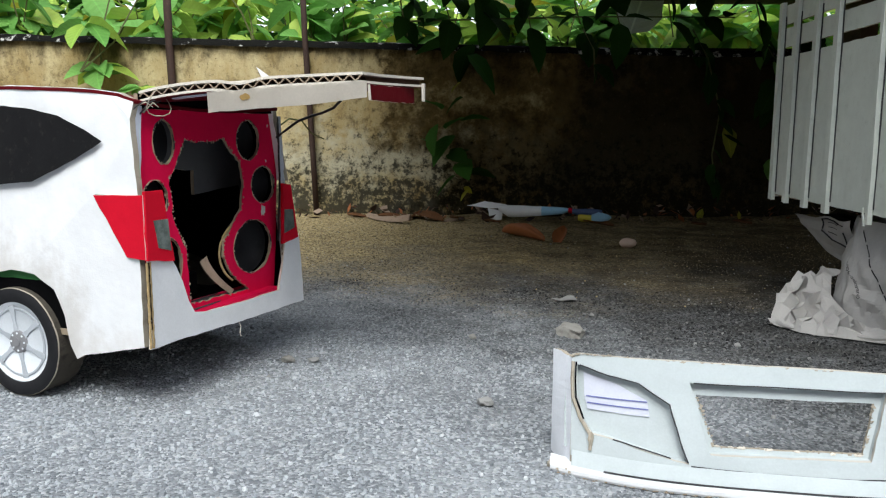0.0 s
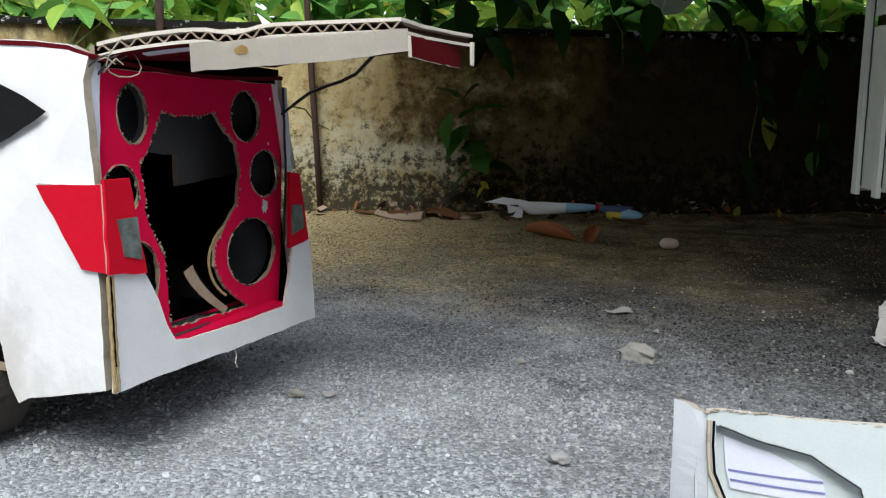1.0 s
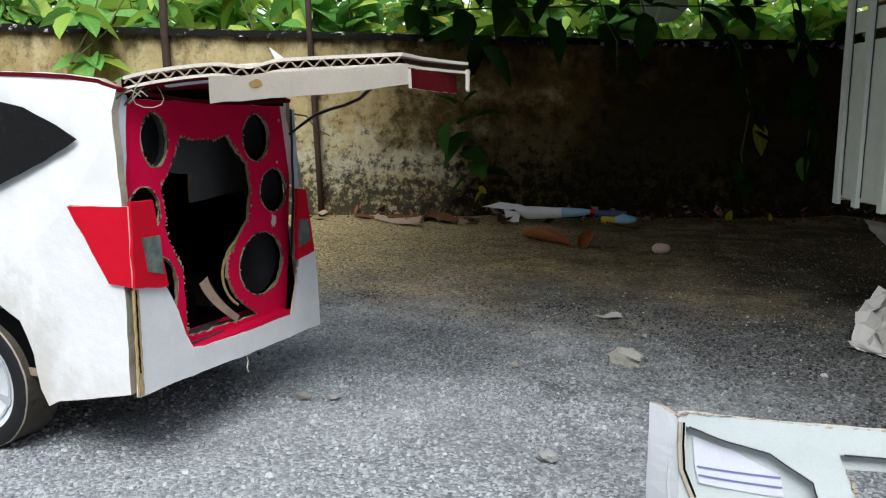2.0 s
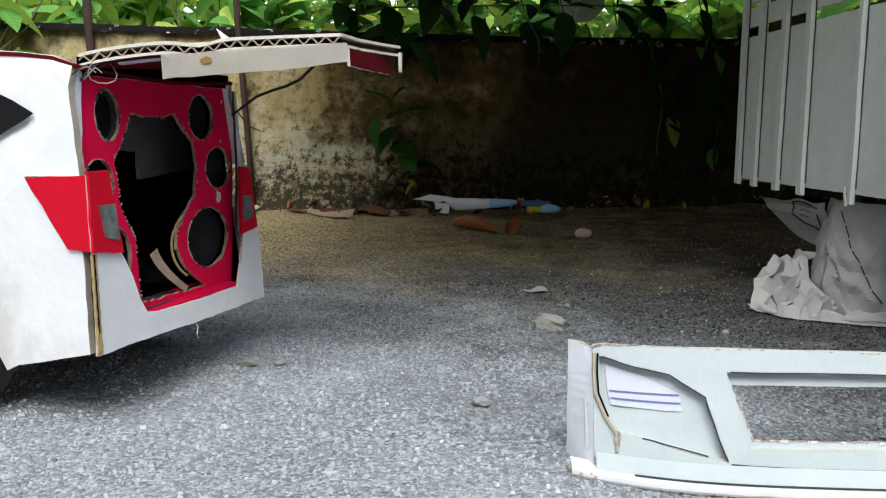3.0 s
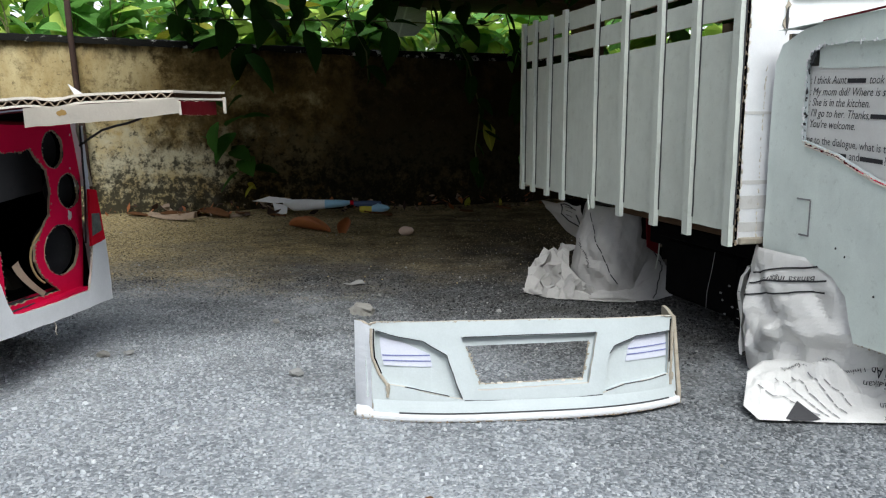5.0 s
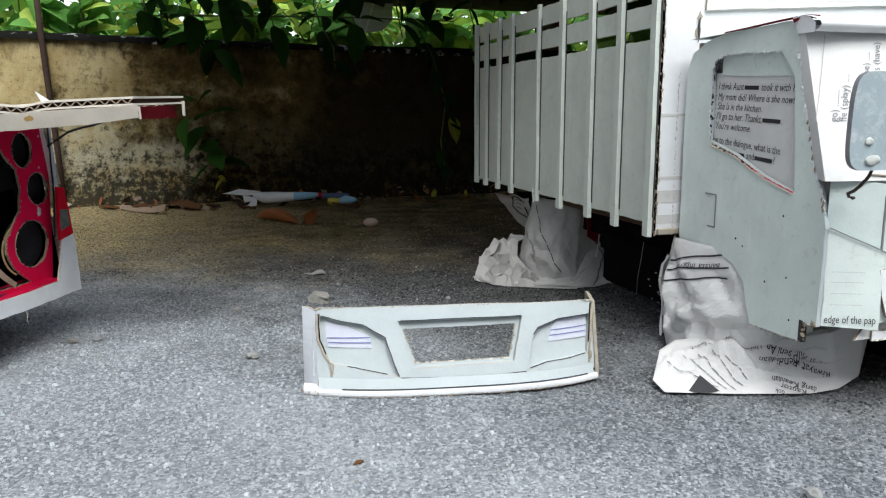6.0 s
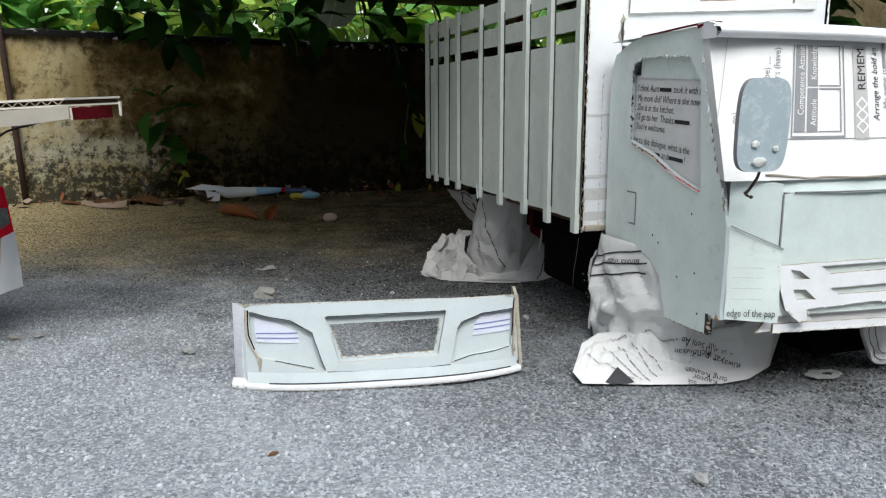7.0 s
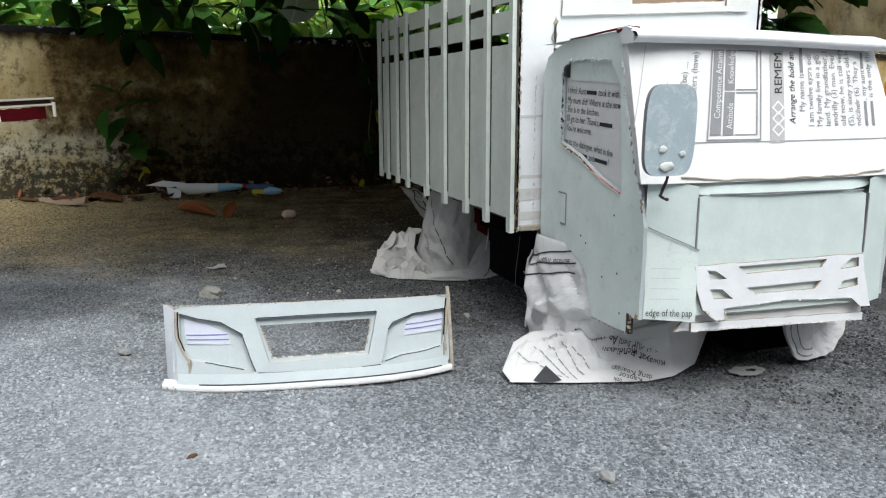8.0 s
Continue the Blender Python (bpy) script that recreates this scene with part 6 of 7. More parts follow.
        edge = Vector((rnd.uniform(-1.4, 1.4), rnd.uniform(-1.4, 1.4), rnd.uniform(0, 5) if u < 0.3 else 0)) * (v > 0.99)
        p += jog + edge
        return (p.x, p.y, max(0.5, p.z + e * (3 + 4 * math.sin(9 * u + 4 * v))))

    kink = [along([(0.985, 0.10), (0.985, 0.40), (0.93, 0.55), (0.86, 0.92)], k / 18) for k in range(19)]
    part("printed_fold", tube([(x - 0.5, y - 0.5, z + 0.4) for x, y, z in (rear_foot(u, v) for u, v in kink)], 0.4, sides=5), INK, truck)
    crumpled = grid(36, 8, rear_foot)
    bmesh.ops.triangulate(crumpled, faces=crumpled.faces[:])
    part("wrap_skirt", crumpled, NEWS, truck, "crumpled torn foot of the newsprint sheet")
    rim = [along([(-41, 190, 2.4), (-30, 171, 3.6), (-8, 157, 3.8), (12, 148, 3.0), (42, 143, 1.4), (59, 152, 0.7), (75, 161, 0.3)], k / 30) for k in range(31)]
    rim = [(x + random.uniform(-0.6, 0.6), y + random.uniform(-0.6, 0.6), z + 0.8 * noise.noise(Vector((x * 0.1, y * 0.1, 0)))) for x, y, z in rim]
    part("folded_rim", grid(30, 6, lambda u, v: (lambda p: (p[0], p[1] + 5.0 - 5.5 * math.sin(math.pi * v) * (0.8 + 0.2 * math.sin(17 * u)), max(0.5, p[2] * (1.0 - math.cos(math.pi * v)) * (0.75 + 0.7 * noise.noise(Vector((u * 9, 0, 5)))))))(rim[round(u * 30)])), NEWS, truck)
    part("under_sheet", card([(-24, 168), (4, 150), (26, 142), (30, 150), (0, 162), (-18, 176)], lambda u, v, w: (u, v - 2, 0.6 + w), 0.5, seed=104, jitter=0.5, step=4), NEWS, truck)

build_truck()

# ---- small things on the asphalt ----
def lone(name, bm, m, material, label, category, group="", smooth=False):
    ob = part(name, bm, material, None, smooth=smooth)
    ob.matrix_world = m
    return tagged(ob, label, category, group)


def broken_stone(size, seed):
    """A squarish broken lump: blunt faces, chipped corners."""
    bm = bmesh.new()
    rnd = random.Random(seed)
    for v in bmesh.ops.create_cube(bm, size=1.0)["verts"]:
        v.co += Vector((rnd.uniform(-0.22, 0.22), rnd.uniform(-0.2, 0.2), rnd.uniform(-0.12, 0.14))) - Vector((v.co.x, v.co.y, 0)) * (0.12 if v.co.z > 0 else 0.0)
    bmesh.ops.bevel(bm, geom=bm.edges[:], offset=0.06, segments=1, affect="EDGES")
    bmesh.ops.subdivide_edges(bm, edges=bm.edges[:], cuts=2, use_grid_fill=True)
    for v in bm.verts:
        k = 1 + 0.20 * noise.noise(v.co * 3 + Vector((seed, 0, 0))) + 0.16 * noise.noise(v.co * 9 + Vector((0, seed, 0)))
        v.co = Vector((v.co.x * size[0] * k, v.co.y * size[1] * k, max(-0.2, (v.co.z * k + 0.46) * size[2]))) * MM
    return bm


lone("stone", broken_stone((17.0, 12.0, 6.8), 5), pose(0.0065, 0.467, -0.0006, 4, 4, -18), STONE, "angular broken piece of grey-brown stone on asphalt", "stone", "loose stones")
lone("pebble", rock((8.8, 6, 5.4), 2, None, (0, 0, 4.8), 3, 0.12), pose(0.062, 0.838, 0, 0, 0, 10), PEBBLE, "smooth egg-shaped buff pebble on dusty ground", "pebble", "loose stones", smooth=True)
lone("stone_chip", rock((3.6, 2.6, 2.2), 8, None, (0, 0, 1.5), 2, 0.5), pose(-0.029, 0.340, 0), GRIT, "small pale stone chip lying on the asphalt", "stone", "loose stones")
for k, (x, y, r) in enumerate(((-0.138, 0.385, 2.6), (-0.125, 0.387, 2.2), (0.18, 0.376, 2.4), (0.185, 0.149, 2.6), (-0.05, 0.45, 1.8), (0.10, 0.46, 1.6), (-0.20, 0.24, 2.2), (0.02, 0.52, 1.4))):
    lone("stone_chip", rock((r * 1.3, r, r * 0.8), 20 + k, None, (0, 0, r * 0.5), 2, 0.5), pose(x, y, 0, 0, 0, 40 * k), GRIT if k % 2 else STONE, "tiny grey stone chip lying on the asphalt", "stone", "loose stones")
lone("paint_flake", card([(-9, -2), (-3, -3), (4, -2.4), (8, 0), (6, 3), (1, 2.6), (-4, 1)], lambda u, v, w: (u, v, 0.8 + w + 0.5 * math.sin(u * 0.5) + (1.6 if u > 1 and v > 2 else 0)), 0.8, seed=1, jitter=0.6), pose(0.002, 0.563, 0), GRIT, "flat pale flake with a turned-up corner", "flake")
lone("glue_spot", card(ellipse(0, 0, 11, 6.4, 26, 1.6, 4), lambda u, v, w: (u, v, 0.5 + w + 0.2 * noise.noise(Vector((u * 0.3, v * 0.3, 0)))), 0.15, [ellipse(2, 0, 3.2, 1.8, 12, 0.9, 5)], jitter=0.4), pose(0.306, 0.246, 0, 0, 0, 10), GRIT, "dried pale glue ring on the asphalt", "spot")
lone("leaf_scrap", card([(-2.2, -0.8), (0.5, -1.4), (2.4, -0.4), (1.6, 1.0), (-1.0, 1.2)], lambda u, v, w: (u, v, 0.9 + w + 0.15 * u), 0.4, seed=3, step=1.2), pose(0.025, 0.198, 0, 0, 0, 20), LITTER_LEAF, "scrap of brown dry leaf on the asphalt", "leaf")


def curled_leaf(length, width, curl, m, label, name="dry_leaf", skin=None):
    def surf(u, v):
        w = width * math.sin(math.pi * min(1, u * 0.96 + 0.03)) ** 0.7 * (1 - 0.25 * u)
        a = (v - 0.5) * curl
        return (length * (u - 0.5), w * math.sin(a) / max(0.3, curl * 0.5), 1.4 + w * (1 - math.cos(a)) * 0.75 + (9 * max(0, u - 0.72) if v > 0.4 else 0))

    bm = grid(14, 8, surf)
    leaf = lone(name, bm, m, skin or DRY_LEAF, label, "leaf", smooth=True)
    sol = leaf.modifiers.new("thickness", "SOLIDIFY")
    sol.thickness = 0.0005
    return leaf


curled_leaf(86, 15, 4.2, pose(-0.052, 0.893, 0, 0, 0, -52), "curled brown dry leaf lying on dusty ground")
curled_leaf(30, 13, 2.8, pose(-0.008, 0.872, 0.004, 0, -38, 70), "broken half of a dry brown leaf standing on edge")
for k, (x, y, a, s) in enumerate(((-0.235, 1.02, 20, 44), (-0.19, 1.035, -30, 54), (-0.215, 1.03, 80, 36), (0.035, 1.008, -14, 40), (-0.15, 1.03, 60, 30), (-0.10, 1.0, 10, 22), (0.16, 1.02, 40, 26), (0.22, 1.06, -20, 24), (0.30, 1.05, 75, 20), (-0.29, 1.03, 5, 28))):
    curled_leaf(s, s * 0.34, 1.8, pose(x, y, 0.004, 6, 8, a), "small curled brown leaf in the litter by the wall", skin=LITTER_LEAF)
lone("bark_strip", grid(12, 6, lambda u, v: (-40 + 80 * u, 9 * (v - 0.5) * (1.15 - 0.3 * u), 2.0 + 9 * math.sin(math.pi * v) * (0.55 + 0.45 * u) + 4 * (u - 0.5) ** 2 * 4)), pose(-0.238, 1.005, 0, 0, 0, -32), BARK, "pale strip of bark lying by the wall foot", "bark")
lone("bark_scrap", card([(-14, -4), (10, -6), (15, 2), (0, 6), (-12, 3)], lambda u, v, w: (u, v * 0.6, 3 + 0.3 * v + w + 0.1 * u), 1.2, seed=5), pose(-0.155, 1.03, 0, 0, 0, 14), BARK, "small scrap of pale bark by the wall", "bark")


def build_wrapper():
    """A film wrapper rolled into a dart: pale tail fins, blue body, yellow end."""
    top = thing("snack_wrapper", pose(-0.035, 1.036, 0.0, 0, 0, -4), "white, blue and yellow film wrapper rolled like a dart", "wrapper")

    def film(stations, depth=4.5):
        """A flattened roll through stations of (x, top, bottom), in mm."""
        def surf(u, v):
            x, hi, lo = along(stations, u)
            a = v * math.tau
            return (x, depth * math.cos(a) * min(1.0, (hi - lo) / 6) - 0.08 * (x + 104), (hi + lo) / 2 + (hi - lo) / 2 * math.sin(a) + 0.5 * noise.noise(Vector((x * 0.09, 3 * v, 1))))
        return grid(3 * (len(stations) - 1), 14, surf)

    part("white_film", film([(-60, 24, 17), (-46, 24, 8), (-30, 24, 8.5), (-14, 24, 10), (-2, 24, 11.4)]), SNACK_WHITE, top, smooth=True)
    part("blue_film", film([(-2, 24, 11.4), (12, 24, 13), (26, 23.4, 15), (34, 22.6, 18)]), SNACK_BLUE, top, smooth=True)
    part("red_band", film([(33, 23.2, 17.4), (38, 22.4, 16)]), RED, top, smooth=True)
    part("dark_film", film([(38, 22, 15.6), (50, 22.4, 13), (62, 23, 14), (76, 22, 14)], 3.5), SNACK_NAVY, top, smooth=True)
    part("yellow_film", film([(46, 15.6, 7.6), (50, 16.6, 5.6), (63, 16.0, 5.6)], 5.4), SNACK_YELLOW, top, smooth=True)
    part("tip_film", film([(63, 17, 5.6), (72, 21, 5.4), (78, 18, 6.4), (85, 16, 9), (88, 13.5, 12)], 5.6), SNACK_BLUE, top, smooth=True)
    part("tail_fin", card([(-75, 19), (-60, 16.5), (-54, 16), (-55.5, 4.5), (-70.5, 1.4), (-72.5, 8)], lambda u, v, w: (u, -4.2 + w + 0.2 * (v - 10), v), 0.5, seed=6), SNACK_WHITE, top)
    part("tail_fin", card([(-104, 21.6), (-92, 24.4), (-80, 28), (-70, 26.8), (-50, 24.2), (-46, 20), (-70, 18.6), (-84, 20)], lambda u, v, w: (u, -1 + w + 0.25 * (v - 20), v), 0.5, seed=7), SNACK_WHITE, top)


build_wrapper()

# rusty rods against the wall
for k, (x0, y0, pts, r) in enumerate(((0, 0, [(-249, -12, 8), (-249.5, -10, 90), (-249, -6, 183), (-251.5, -4, 250), (-252, -2, 420)], 5.4), (0, 0, [(-53, -14, 4), (-57, -12, 90), (-62, -9, 180), (-66, -5, 250), (-71, 0, 420)], 4.0))):
    bm = tube(pts, r, sides=9)
    rod = part("iron_rod", bm, RUST, None, smooth=True)
    rod.matrix_world = WALL_POSE
    tagged(rod, "dark rusty iron rod leaning on the low wall", "rod", "rods against the wall")

# grit scattered over the yard
def build_grit():
    bm = bmesh.new()
    rnd = random.Random(11)
    for k in range(760):
        x, y = rnd.uniform(-0.5, 0.6), rnd.uniform(-0.02, 0.75) if k < 310 else rnd.uniform(0.55, 1.04)
        r = rnd.choice((0.6, 0.7, 0.8, 1.0, 1.3)) * 0.8
        tone = 1 if k >= 310 and rnd.random() < 0.75 else 0
        r *= 0.7 if tone else 1.0
        c = Vector((x, y, 0.0002))
        a = rnd.uniform(0, 6.28)
        base = [bm.verts.new(c + Vector((math.cos(a + q * 1.57) * r * rnd.uniform(0.7, 1.4), math.sin(a + q * 1.57) * r * rnd.uniform(0.7, 1.2), -0.4)) * MM) for q in range(4)]
        lid_ = [bm.verts.new(c + Vector((math.cos(a + q * 1.57) * r * rnd.uniform(0.4, 0.9), math.sin(a + q * 1.57) * r * rnd.uniform(0.4, 0.8), r * rnd.uniform(0.4, 1.0))) * MM) for q in range(4)]
        for q in range(4):
            bm.faces.new((base[q], base[(q + 1) % 4], lid_[(q + 1) % 4], lid_[q])).material_index = tone
        bm.faces.new(lid_).material_index = tone
    ob = part("grit", bm, [GRIT, SAND_GRAIN], None)
    tagged(ob, "pale loose grit scattered over the asphalt", "grit", kind="stuff")


build_grit()


def build_aggregate():
    """The stones that stand out of the worn asphalt, past counting."""
    rnd = random.Random(23)
    verts, faces = [], []
    for k in range(150000):
        near = k > 40000
        y = 0.36 + 0.56 * rnd.random() ** 1.3 if k > 112000 else -0.06 + (0.66 * rnd.random() ** 1.5 if near else 1.08 * rnd.random() ** 1.25)
        x = rnd.uniform(-0.40, 0.46) if near else rnd.uniform(-0.62, 0.70)
        if (Vector((x, y, 0)) - WALL_O).dot(WALL_N) > -0.02:
            continue
        r = 0.34 + 0.42 * rnd.random() if k > 112000 else 0.42 + (0.75 if near else 1.05) * rnd.random() ** (1.3 if near else 2.4)
        if y > 0.5 and not near:
            r *= 0.75
        a, z0, n0 = rnd.uniform(0, 6.28), ground_height(x, y), len(verts)
        lift, lx, ly = r * rnd.uniform(0.45, 0.95), rnd.uniform(-0.3, 0.3) * r, rnd.uniform(-0.3, 0.3) * r
        arms = [r * rnd.uniform(0.7, 1.3) for q in range(5)]
        for rise, grow in ((-0.5, 1.0), (lift, 0.62)):
            for q in range(5):
                c, d = math.cos(a + q * 1.2566), math.sin(a + q * 1.2566)
                verts.append((x + (arms[q] * grow * c + (lx if rise > 0 else 0)) * MM, y + (arms[q] * grow * d + (ly if rise > 0 else 0)) * MM, z0 + rise * MM * (rnd.uniform(0.7, 1.2) if rise > 0 else 1)))
        faces += [(n0 + q, n0 + (q + 1) % 5, n0 + 5 + (q + 1) % 5, n0 + 5 + q) for q in range(5)] + [tuple(range(n0 + 5, n0 + 10))]
    me = bpy.data.meshes.new("aggregate")
    me.from_pydata(verts, [], faces)
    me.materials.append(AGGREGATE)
    tagged(new("aggregate", me), "crushed grey stone bared in the worn asphalt", "aggregate", kind="stuff")


build_aggregate()


def build_litter():
    """Leaf crumbs, twigs and grit swept up against the wall, past counting."""
    rnd = random.Random(17)
    bm = bmesh.new()
    for k in range(420):
        u = rnd.uniform(-300, 900)
        v = -8 - abs(rnd.gauss(0, 26))
        s = rnd.uniform(2.5, 11) * (0.5 if rnd.random() < 0.5 else 1)
        c = WALL_POSE @ (Vector((u, v, rnd.uniform(3, 9) + max(0, 14 + v * 0.4))) * MM)
        m = Euler((rnd.uniform(-0.9, 0.9), rnd.uniform(-0.9, 0.9), rnd.uniform(0, 6.28))).to_matrix()
        w = s * rnd.uniform(0.15, 0.6)
        pts = [c + m @ Vector(p) * MM for p in ((-s, 0, 0), (0, -w, 0.1 * s), (s, 0, 0.3 * s), (0, w, 0.1 * s))]
        f = bm.faces.new([bm.verts.new(p) for p in pts])
        f.material_index = rnd.choice((0, 1, 2, 2, 2))
    ob = part("leaf_litter", bm, [DRY_LEAF, BARK, RUST], None, recalc=False)
    tagged(ob, "brown leaf litter swept against the wall foot", "litter", kind="stuff")


build_litter()

# ---- plants on and over the wall ----
def leaf_mesh(name, material, length=1.0, width=0.55, fold=0.25, droop=0.3):
    bm = bmesh.new()
    n = 8
    rows = []
    for i in range(n + 1):
        t = i / n
        w = width * 0.5 * min(1.0, 2.35 * t ** 0.62 * (1 - t) ** 0.95) * (1 + 0.05 * math.sin(9 * i)) if 0 < t < 1 else 0.0
        z = -droop * t * t
        mid = bm.verts.new((t * length, 0, z))
        rows.append((bm.verts.new((t * length, w, z + fold * w)) if w else mid, mid, bm.verts.new((t * length, -w, z + fold * w)) if w else mid))
    for a, b in zip(rows, rows[1:]):
        for s in (0, 1):
            q = [v for v in dict.fromkeys((a[s], a[s + 1], b[s + 1], b[s])) ]
            if len(q) > 2:
                bm.faces.new(q)
    me = bpy.data.meshes.new(name)
    bm.to_mesh(me)
    bm.free()
    me.materials.append(material)
    me.polygons.foreach_set("use_smooth", [True] * len(me.polygons))
    return me


LEAVES = {}
for _key, _m in (("bright", LEAF_BRIGHT), ("mid", LEAF_MID), ("dark", LEAF_DARK), ("shade", LEAF_SHADE), ("yellow", LEAF_YELLOW)):
    LEAVES[_key] = [leaf_mesh("leaf", _m, 1.0, w, f, d) for w, f, d in ((0.66, 0.3, 0.25), (0.82, 0.2, 0.35), (0.54, 0.4, 0.15))]


def put_leaf(rnd, parent, at, size, mix, tilt=None, yaw=None):
    ob = new("leaf", rnd.choice(LEAVES[rnd.choice(mix)]))
    ob.parent = parent
    ob.location = Vector(at) * MM
    ob.rotation_euler = (rnd.uniform(-0.6, 0.6), rnd.uniform(-0.5, 0.9) if tilt is None else tilt + rnd.uniform(-0.3, 0.3), rnd.uniform(0, 6.28) if yaw is None else yaw + rnd.uniform(-0.6, 0.6))
    ob.scale = (size * MM,) * 3
    return ob


def plant(name, at, label, category, seed, stems, height, spread, leaves, size, mix, group, lean=(0, 0)):
    """An upright leafy plant rooted on the bank; lengths in mm, in the wall's frame."""
    rnd = random.Random(seed)
    top = thing(name, WALL_POSE @ Matrix.Translation(Vector(at) * MM), label, category, group)
    for k in range(stems):
        a = rnd.uniform(0, math.tau)
        tipx, tipy = spread * math.cos(a) * rnd.uniform(0.3, 1) + lean[0], spread * math.sin(a) * rnd.uniform(0.3, 1) + lean[1]
        h = height * rnd.uniform(0.6, 1.1)
        pts = [(tipx * t * t, tipy * t * t, -8 + (h + 8) * t) for t in (0, 0.33, 0.66, 1)]
        part("stem", tube(pts, 1.6, sides=5, taper=0.5), STEM, top)
        for j in range(leaves):
            t = rnd.uniform(0.15, 1.0)
            put_leaf(rnd, top, (tipx * t * t, tipy * t * t, -8 + (h + 8) * t), size * rnd.uniform(0.6, 1.2), mix)
    return top


def vine(points, label, seed, leaves, size, mix, tilt=1.0):
    """A stem trailing down the wall's face, with leaves along it."""
    rnd = random.Random(seed)
    top = thing("hanging_vine", WALL_POSE, label, "vine", "vines on the wall")
    part("stem", tube(points, 1.5, sides=5, taper=0.6), STEM, top)
    for k in range(leaves):
        t = (k + rnd.random()) / leaves * (len(points) - 1)
        i = min(int(t), len(points) - 2)
        p = Vector(points[i]).lerp(Vector(points[i + 1]), t - i)
        put_leaf(rnd, top, p, size * rnd.uniform(0.5, 1.15), mix, tilt + rnd.uniform(-0.6, 0.4), -1.57 + rnd.uniform(-1.5, 1.5))
    return top


_rnd = random.Random(4)
for k in range(34):
    x = -820 + 1750 * (k + _rnd.random()) / 34
    y = 75 + 150 * _rnd.random()
    bright = x < 60 or _rnd.random() < 0.8
    plant("shrub", (x, y, wall_top(min(x, 500)) - 10), "leafy green weed growing behind the low wall" if bright else "dark leafy plant growing behind the low wall", "plant", 100 + k, 3, 95, 55, 6,
          76 if k % 3 else 56, ("bright", "bright", "mid", "yellow") if bright and k % 4 == 0 else ("bright", "mid", "mid") if bright else ("mid", "dark", "mid"), "weeds behind the wall")
# the weed in front of the wall's left end
def sprig(at, nodes, seed, mix, label):
    """A weed leaning over the coping: a stem with whorls of pointed leaves; nodes are (x, z, leaves, size)."""
    rnd = random.Random(seed)
    top = thing("weed", WALL_POSE @ Matrix.Translation(Vector(at) * MM), label, "plant", "weeds behind the wall")
    for x, z, count, size in nodes:
        part("stem", tube([(0, 70, 0), (x * 0.5, 20, z * 0.5 + 14), (x, -24, z)], 1.5, sides=5, taper=0.6), STEM, top)
        for k in range(count):
            put_leaf(rnd, top, (x, -24, z), size * rnd.uniform(0.75, 1.15), mix, 0.25, k * math.tau / count + 0.4)
            top.children[-1].rotation_euler.x += 0.75
    return top


sprig((-350, 0, 236), ((10, -30, 6, 56), (64, -58, 5, 44), (36, -78, 5, 42), (-2, 26, 5, 60)), 61, ("mid", "mid", "bright"), "young light green weed leaning over the coping")

def climber(points, leaves, label, seed):
    """A vine whose leaves lie flat to the wall; leaves are (x, z, size, key, hang in degrees)."""
    rnd = random.Random(seed)
    top = thing("hanging_vine", WALL_POSE, label, "vine", "vines on the wall")
    part("stem", tube(points, 1.3, sides=5, taper=0.6), STEM, top)
    for x, z, size, key, hang in leaves:
        put_leaf(rnd, top, (x, -20 - rnd.uniform(0, 10), z), size, (key,))
        a = radians(hang)
        top.children[-1].location -= Vector((math.cos(a), 0, -math.sin(a))) * size * 0.45 * MM
        top.children[-1].rotation_euler = (1.57 + rnd.uniform(-0.3, 0.2), a, rnd.uniform(-0.25, 0.25))


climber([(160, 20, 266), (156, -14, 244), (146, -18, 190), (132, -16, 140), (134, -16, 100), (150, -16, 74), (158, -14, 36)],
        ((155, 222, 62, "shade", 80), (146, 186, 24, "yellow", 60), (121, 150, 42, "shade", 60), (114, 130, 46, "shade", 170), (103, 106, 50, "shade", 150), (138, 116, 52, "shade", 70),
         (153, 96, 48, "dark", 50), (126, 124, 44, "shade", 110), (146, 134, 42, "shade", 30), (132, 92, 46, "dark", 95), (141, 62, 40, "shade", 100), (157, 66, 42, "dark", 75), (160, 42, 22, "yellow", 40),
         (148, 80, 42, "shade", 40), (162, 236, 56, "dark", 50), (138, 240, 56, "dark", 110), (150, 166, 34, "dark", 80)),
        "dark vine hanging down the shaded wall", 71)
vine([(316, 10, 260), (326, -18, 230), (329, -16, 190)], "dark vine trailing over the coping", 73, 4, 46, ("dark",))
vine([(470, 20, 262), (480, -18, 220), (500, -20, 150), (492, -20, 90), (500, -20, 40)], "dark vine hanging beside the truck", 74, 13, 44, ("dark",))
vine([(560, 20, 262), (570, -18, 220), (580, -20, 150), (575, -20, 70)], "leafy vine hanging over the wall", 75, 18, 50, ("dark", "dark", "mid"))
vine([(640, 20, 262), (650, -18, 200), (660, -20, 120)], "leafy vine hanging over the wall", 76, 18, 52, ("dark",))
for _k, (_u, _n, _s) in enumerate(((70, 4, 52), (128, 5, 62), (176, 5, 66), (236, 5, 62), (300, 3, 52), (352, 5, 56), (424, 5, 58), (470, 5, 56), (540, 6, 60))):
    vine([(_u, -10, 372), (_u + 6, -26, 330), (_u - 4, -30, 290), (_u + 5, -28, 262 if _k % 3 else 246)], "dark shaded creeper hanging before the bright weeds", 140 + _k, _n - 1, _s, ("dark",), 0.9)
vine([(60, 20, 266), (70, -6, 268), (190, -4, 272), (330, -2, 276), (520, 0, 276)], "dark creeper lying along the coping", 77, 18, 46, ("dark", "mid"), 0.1)


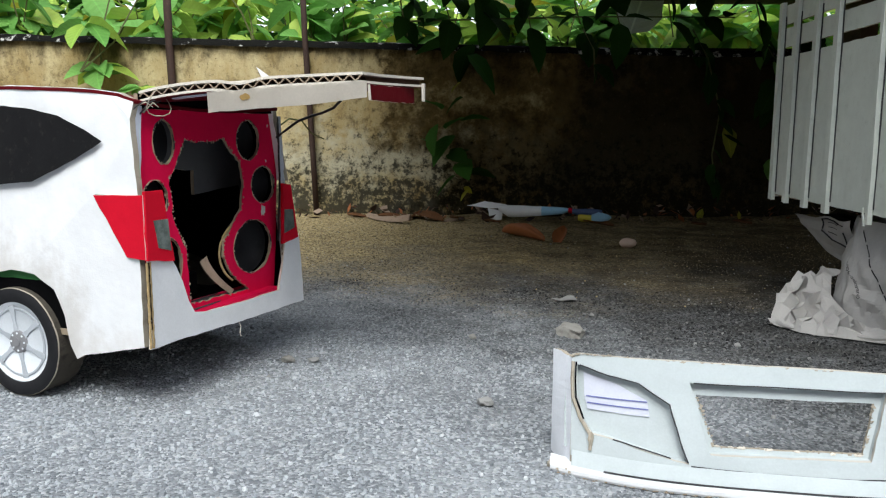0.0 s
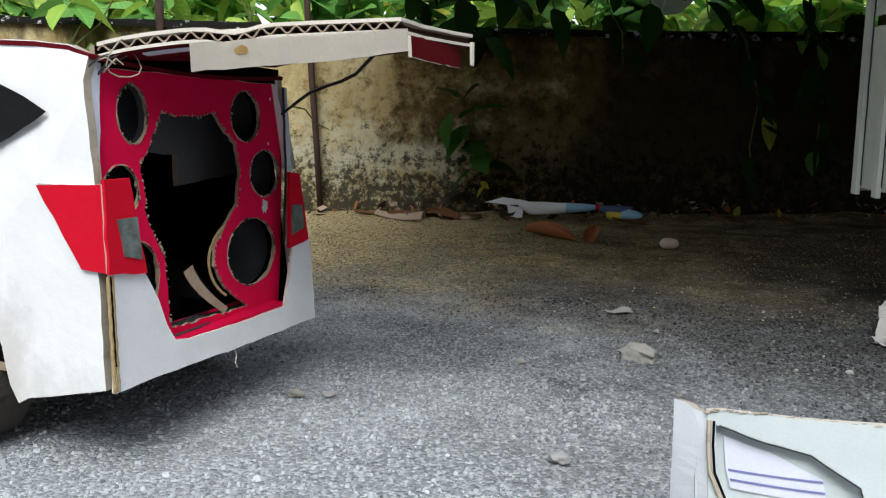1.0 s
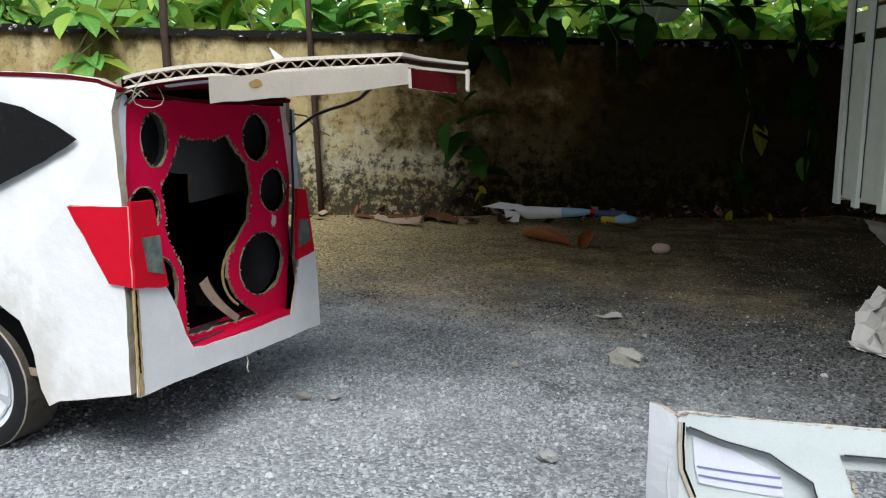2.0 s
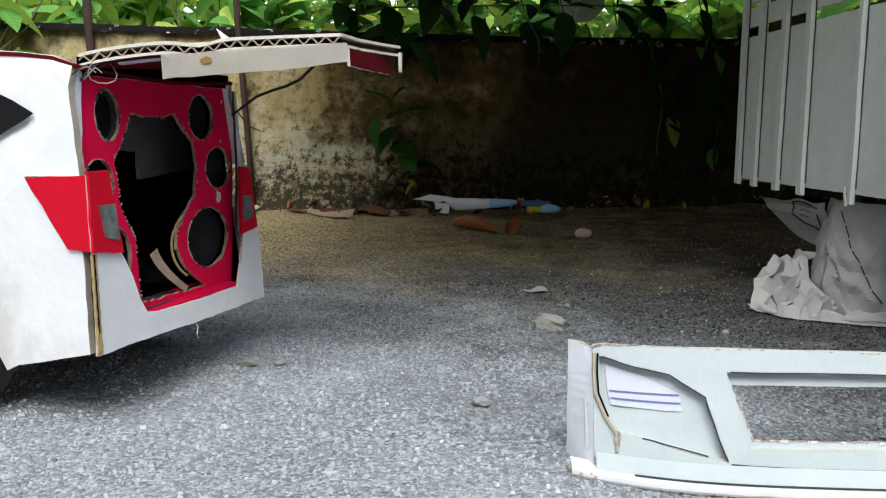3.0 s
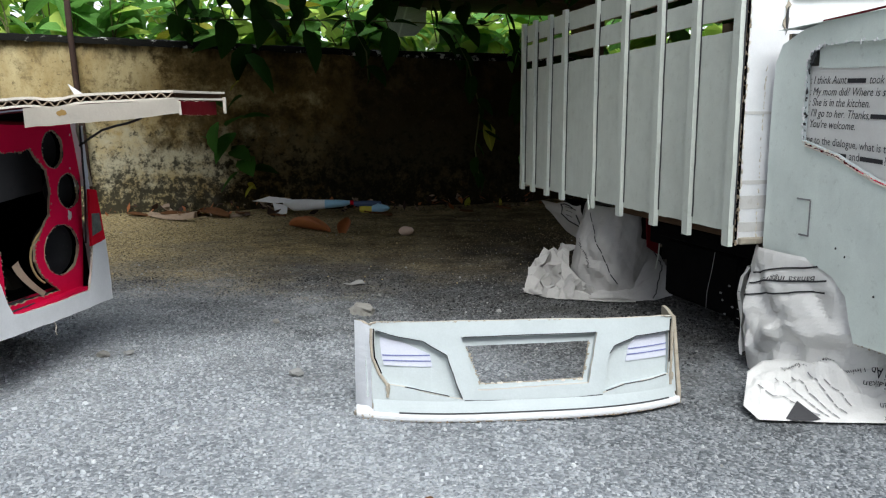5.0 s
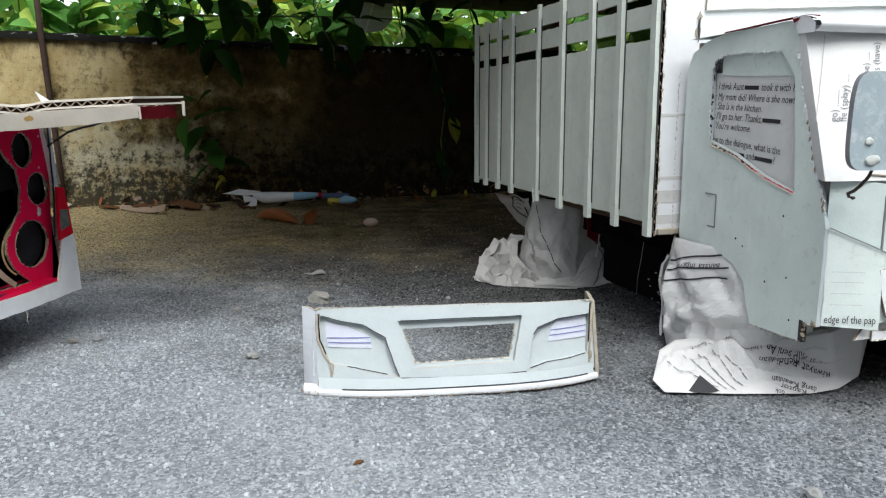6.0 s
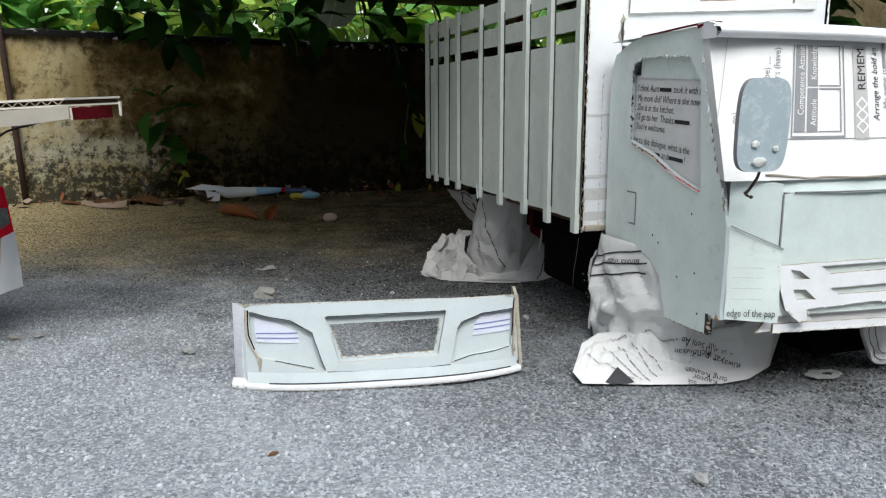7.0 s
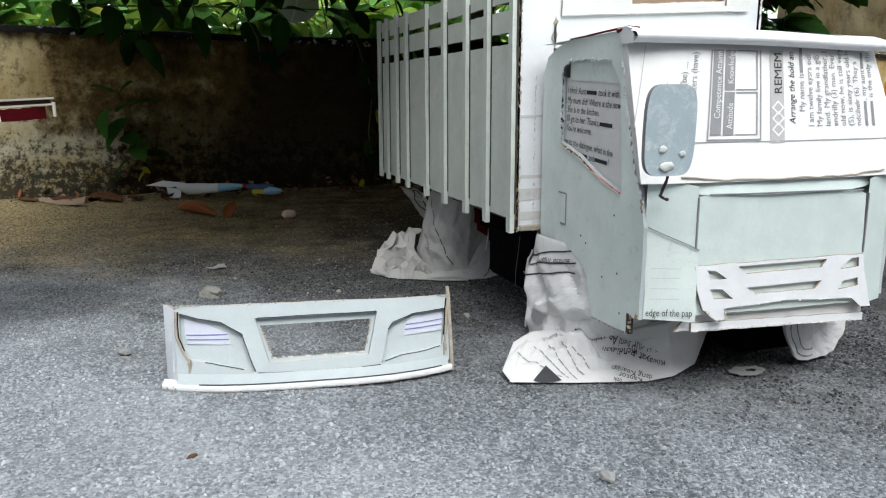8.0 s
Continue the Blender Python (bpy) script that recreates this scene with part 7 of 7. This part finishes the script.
def lone_leaf(at, size, key, rot, label):
    ob = new("fallen_leaf", LEAVES[key][0])
    ob.matrix_world = WALL_POSE @ Matrix.Translation(Vector(at) * MM) @ Euler(rot).to_matrix().to_4x4() @ Matrix.Scale(size * MM, 4)
    return tagged(ob, label, "leaf", "yellow leaves")


lone_leaf((152, -14, 44), 16, "yellow", (1.2, 0.5, 0.2), "small yellow leaf caught on the wall")
lone_leaf((505, -24, 128), 46, "yellow", (1.3, 1.1, 0.1), "yellow-green leaf hanging on the wall")
lone_leaf((470, -40, 4), 18, "yellow", (1.2, -0.9, 0.4), "small pale leaf standing by the wall foot")
lone_leaf((526, -40, 4), 14, "yellow", (1.0, -0.9, 0.9), "small pale leaf standing by the wall foot")


def build_thicket():
    """The thick growth further back, past counting."""
    rnd = random.Random(9)
    bm = bmesh.new()
    for k in range(5200):
        x, y = rnd.uniform(-1300, 1700), rnd.uniform(190, 1100)
        z = 250 + rnd.uniform(0, 90 + 0.34 * (y - 150))
        s = rnd.uniform(28, 66)
        m = Euler((rnd.uniform(-0.8, 0.8), rnd.uniform(-0.7, 0.9), rnd.uniform(0, 6.28))).to_matrix()
        w = s * rnd.uniform(0.25, 0.36)
        pts = [m @ Vector(p) + Vector((x, y, z)) for p in ((0, 0, 0), (s * 0.35, w, 3), (s * 0.75, w * 0.7, 0), (s, 0, -6), (s * 0.75, -w * 0.7, 0), (s * 0.35, -w, 3))]
        bm.faces.new([bm.verts.new(p * MM) for p in pts]).material_index = rnd.choice((0, 0, 0, 1, 1, 2))
    ob = part("thicket", bm, [LEAF_BRIGHT, LEAF_MID, LEAF_DARK], None, recalc=False)
    ob.matrix_world = WALL_POSE
    tagged(ob, "dense green undergrowth behind the wall", "undergrowth", kind="stuff")


build_thicket()

# a timber shelf, and an unseen leaf canopy added to shade the corner
def build_plank():
    bm = box(372, 1240, -70, 70, 304, 320, bevel=2)
    for x in (700, 1000, 1220):
        box(x, x + 24, 14, 88, 232, 306, bm)
    ob = part("roof_plank", bm, WOOD, None)
    ob.matrix_world = WALL_POSE
    tagged(ob, "dark brown timber shelf over the shaded wall", "shelf", kind="structure")
    rnd = random.Random(19)
    bm = bmesh.new()
    for k in range(17000):
        x, y = rnd.uniform(-190, 1260), rnd.uniform(-740, -40)
        if rnd.random() < ((110 - x) / 130 if y < -400 else (120 - x) / 150 if y < -185 else (230 - x) / 200):
            continue
        z = 312 + rnd.uniform(0, 120) + 0.06 * abs(y)
        s = rnd.uniform(45, 85)
        m = Euler((rnd.uniform(-0.5, 0.5), rnd.uniform(-0.4, 0.6), rnd.uniform(0, 6.28))).to_matrix()
        w = s * rnd.uniform(0.28, 0.38)
        pts = [m @ Vector(p) + Vector((x, y, z)) for p in ((0, 0, 0), (s * 0.35, w, 3), (s * 0.75, w * 0.7, 0), (s, 0, -6), (s * 0.75, -w * 0.7, 0), (s * 0.35, -w, 3))]
        bm.faces.new([bm.verts.new(p * MM) for p in pts])
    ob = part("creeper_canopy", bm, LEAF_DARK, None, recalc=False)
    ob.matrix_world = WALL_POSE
    tagged(ob, "unseen dark leaf canopy added to shade the wall's corner", "creeper", kind="stuff")


build_plank()

plant("shrub", (1290, -30, 6), "dark upright plant by the raised wall", "plant", 88, 6, 330, 60, 22, 95, ("dark",), "weeds behind the wall")
_pale = new("withered_leaf", leaf_mesh("withered_leaf", LEAF_PALE, 1.0, 0.9, 0.15, 0.1))
_pale.matrix_world = WALL_POSE @ Matrix.Translation(Vector((386, 36, 258)) * MM) @ Euler((1.5, -1.25, 0.1)).to_matrix().to_4x4() @ Matrix.Scale(0.092, 4)
tagged(_pale, "large pale withered leaf among the green plants", "leaf")

# a yellow plastic can beyond the truck
can = thing("yellow_can", WALL_POSE @ pose(1.60, -0.05, 0.0), "yellow plastic can standing by the raised wall", "can")
part("body", lathe([(2, 0), (24, 0), (26, 3), (26, 70), (26, 150), (24, 172), (12, 182)], lambda a, r, d: (r * math.cos(a), r * math.sin(a), d), 28), YELLOW, can, smooth=True)
part("cap", lathe([(9.5, 181), (10, 183), (10, 195), (8, 197), (0.5, 197)], lambda a, r, d: (r * math.cos(a), r * math.sin(a), d), 20), YELLOW, can)
part("handle", tube([(10, 0, 180), (22, 0, 186), (28, 0, 170), (27, 0, 140)], 3), YELLOW, can)
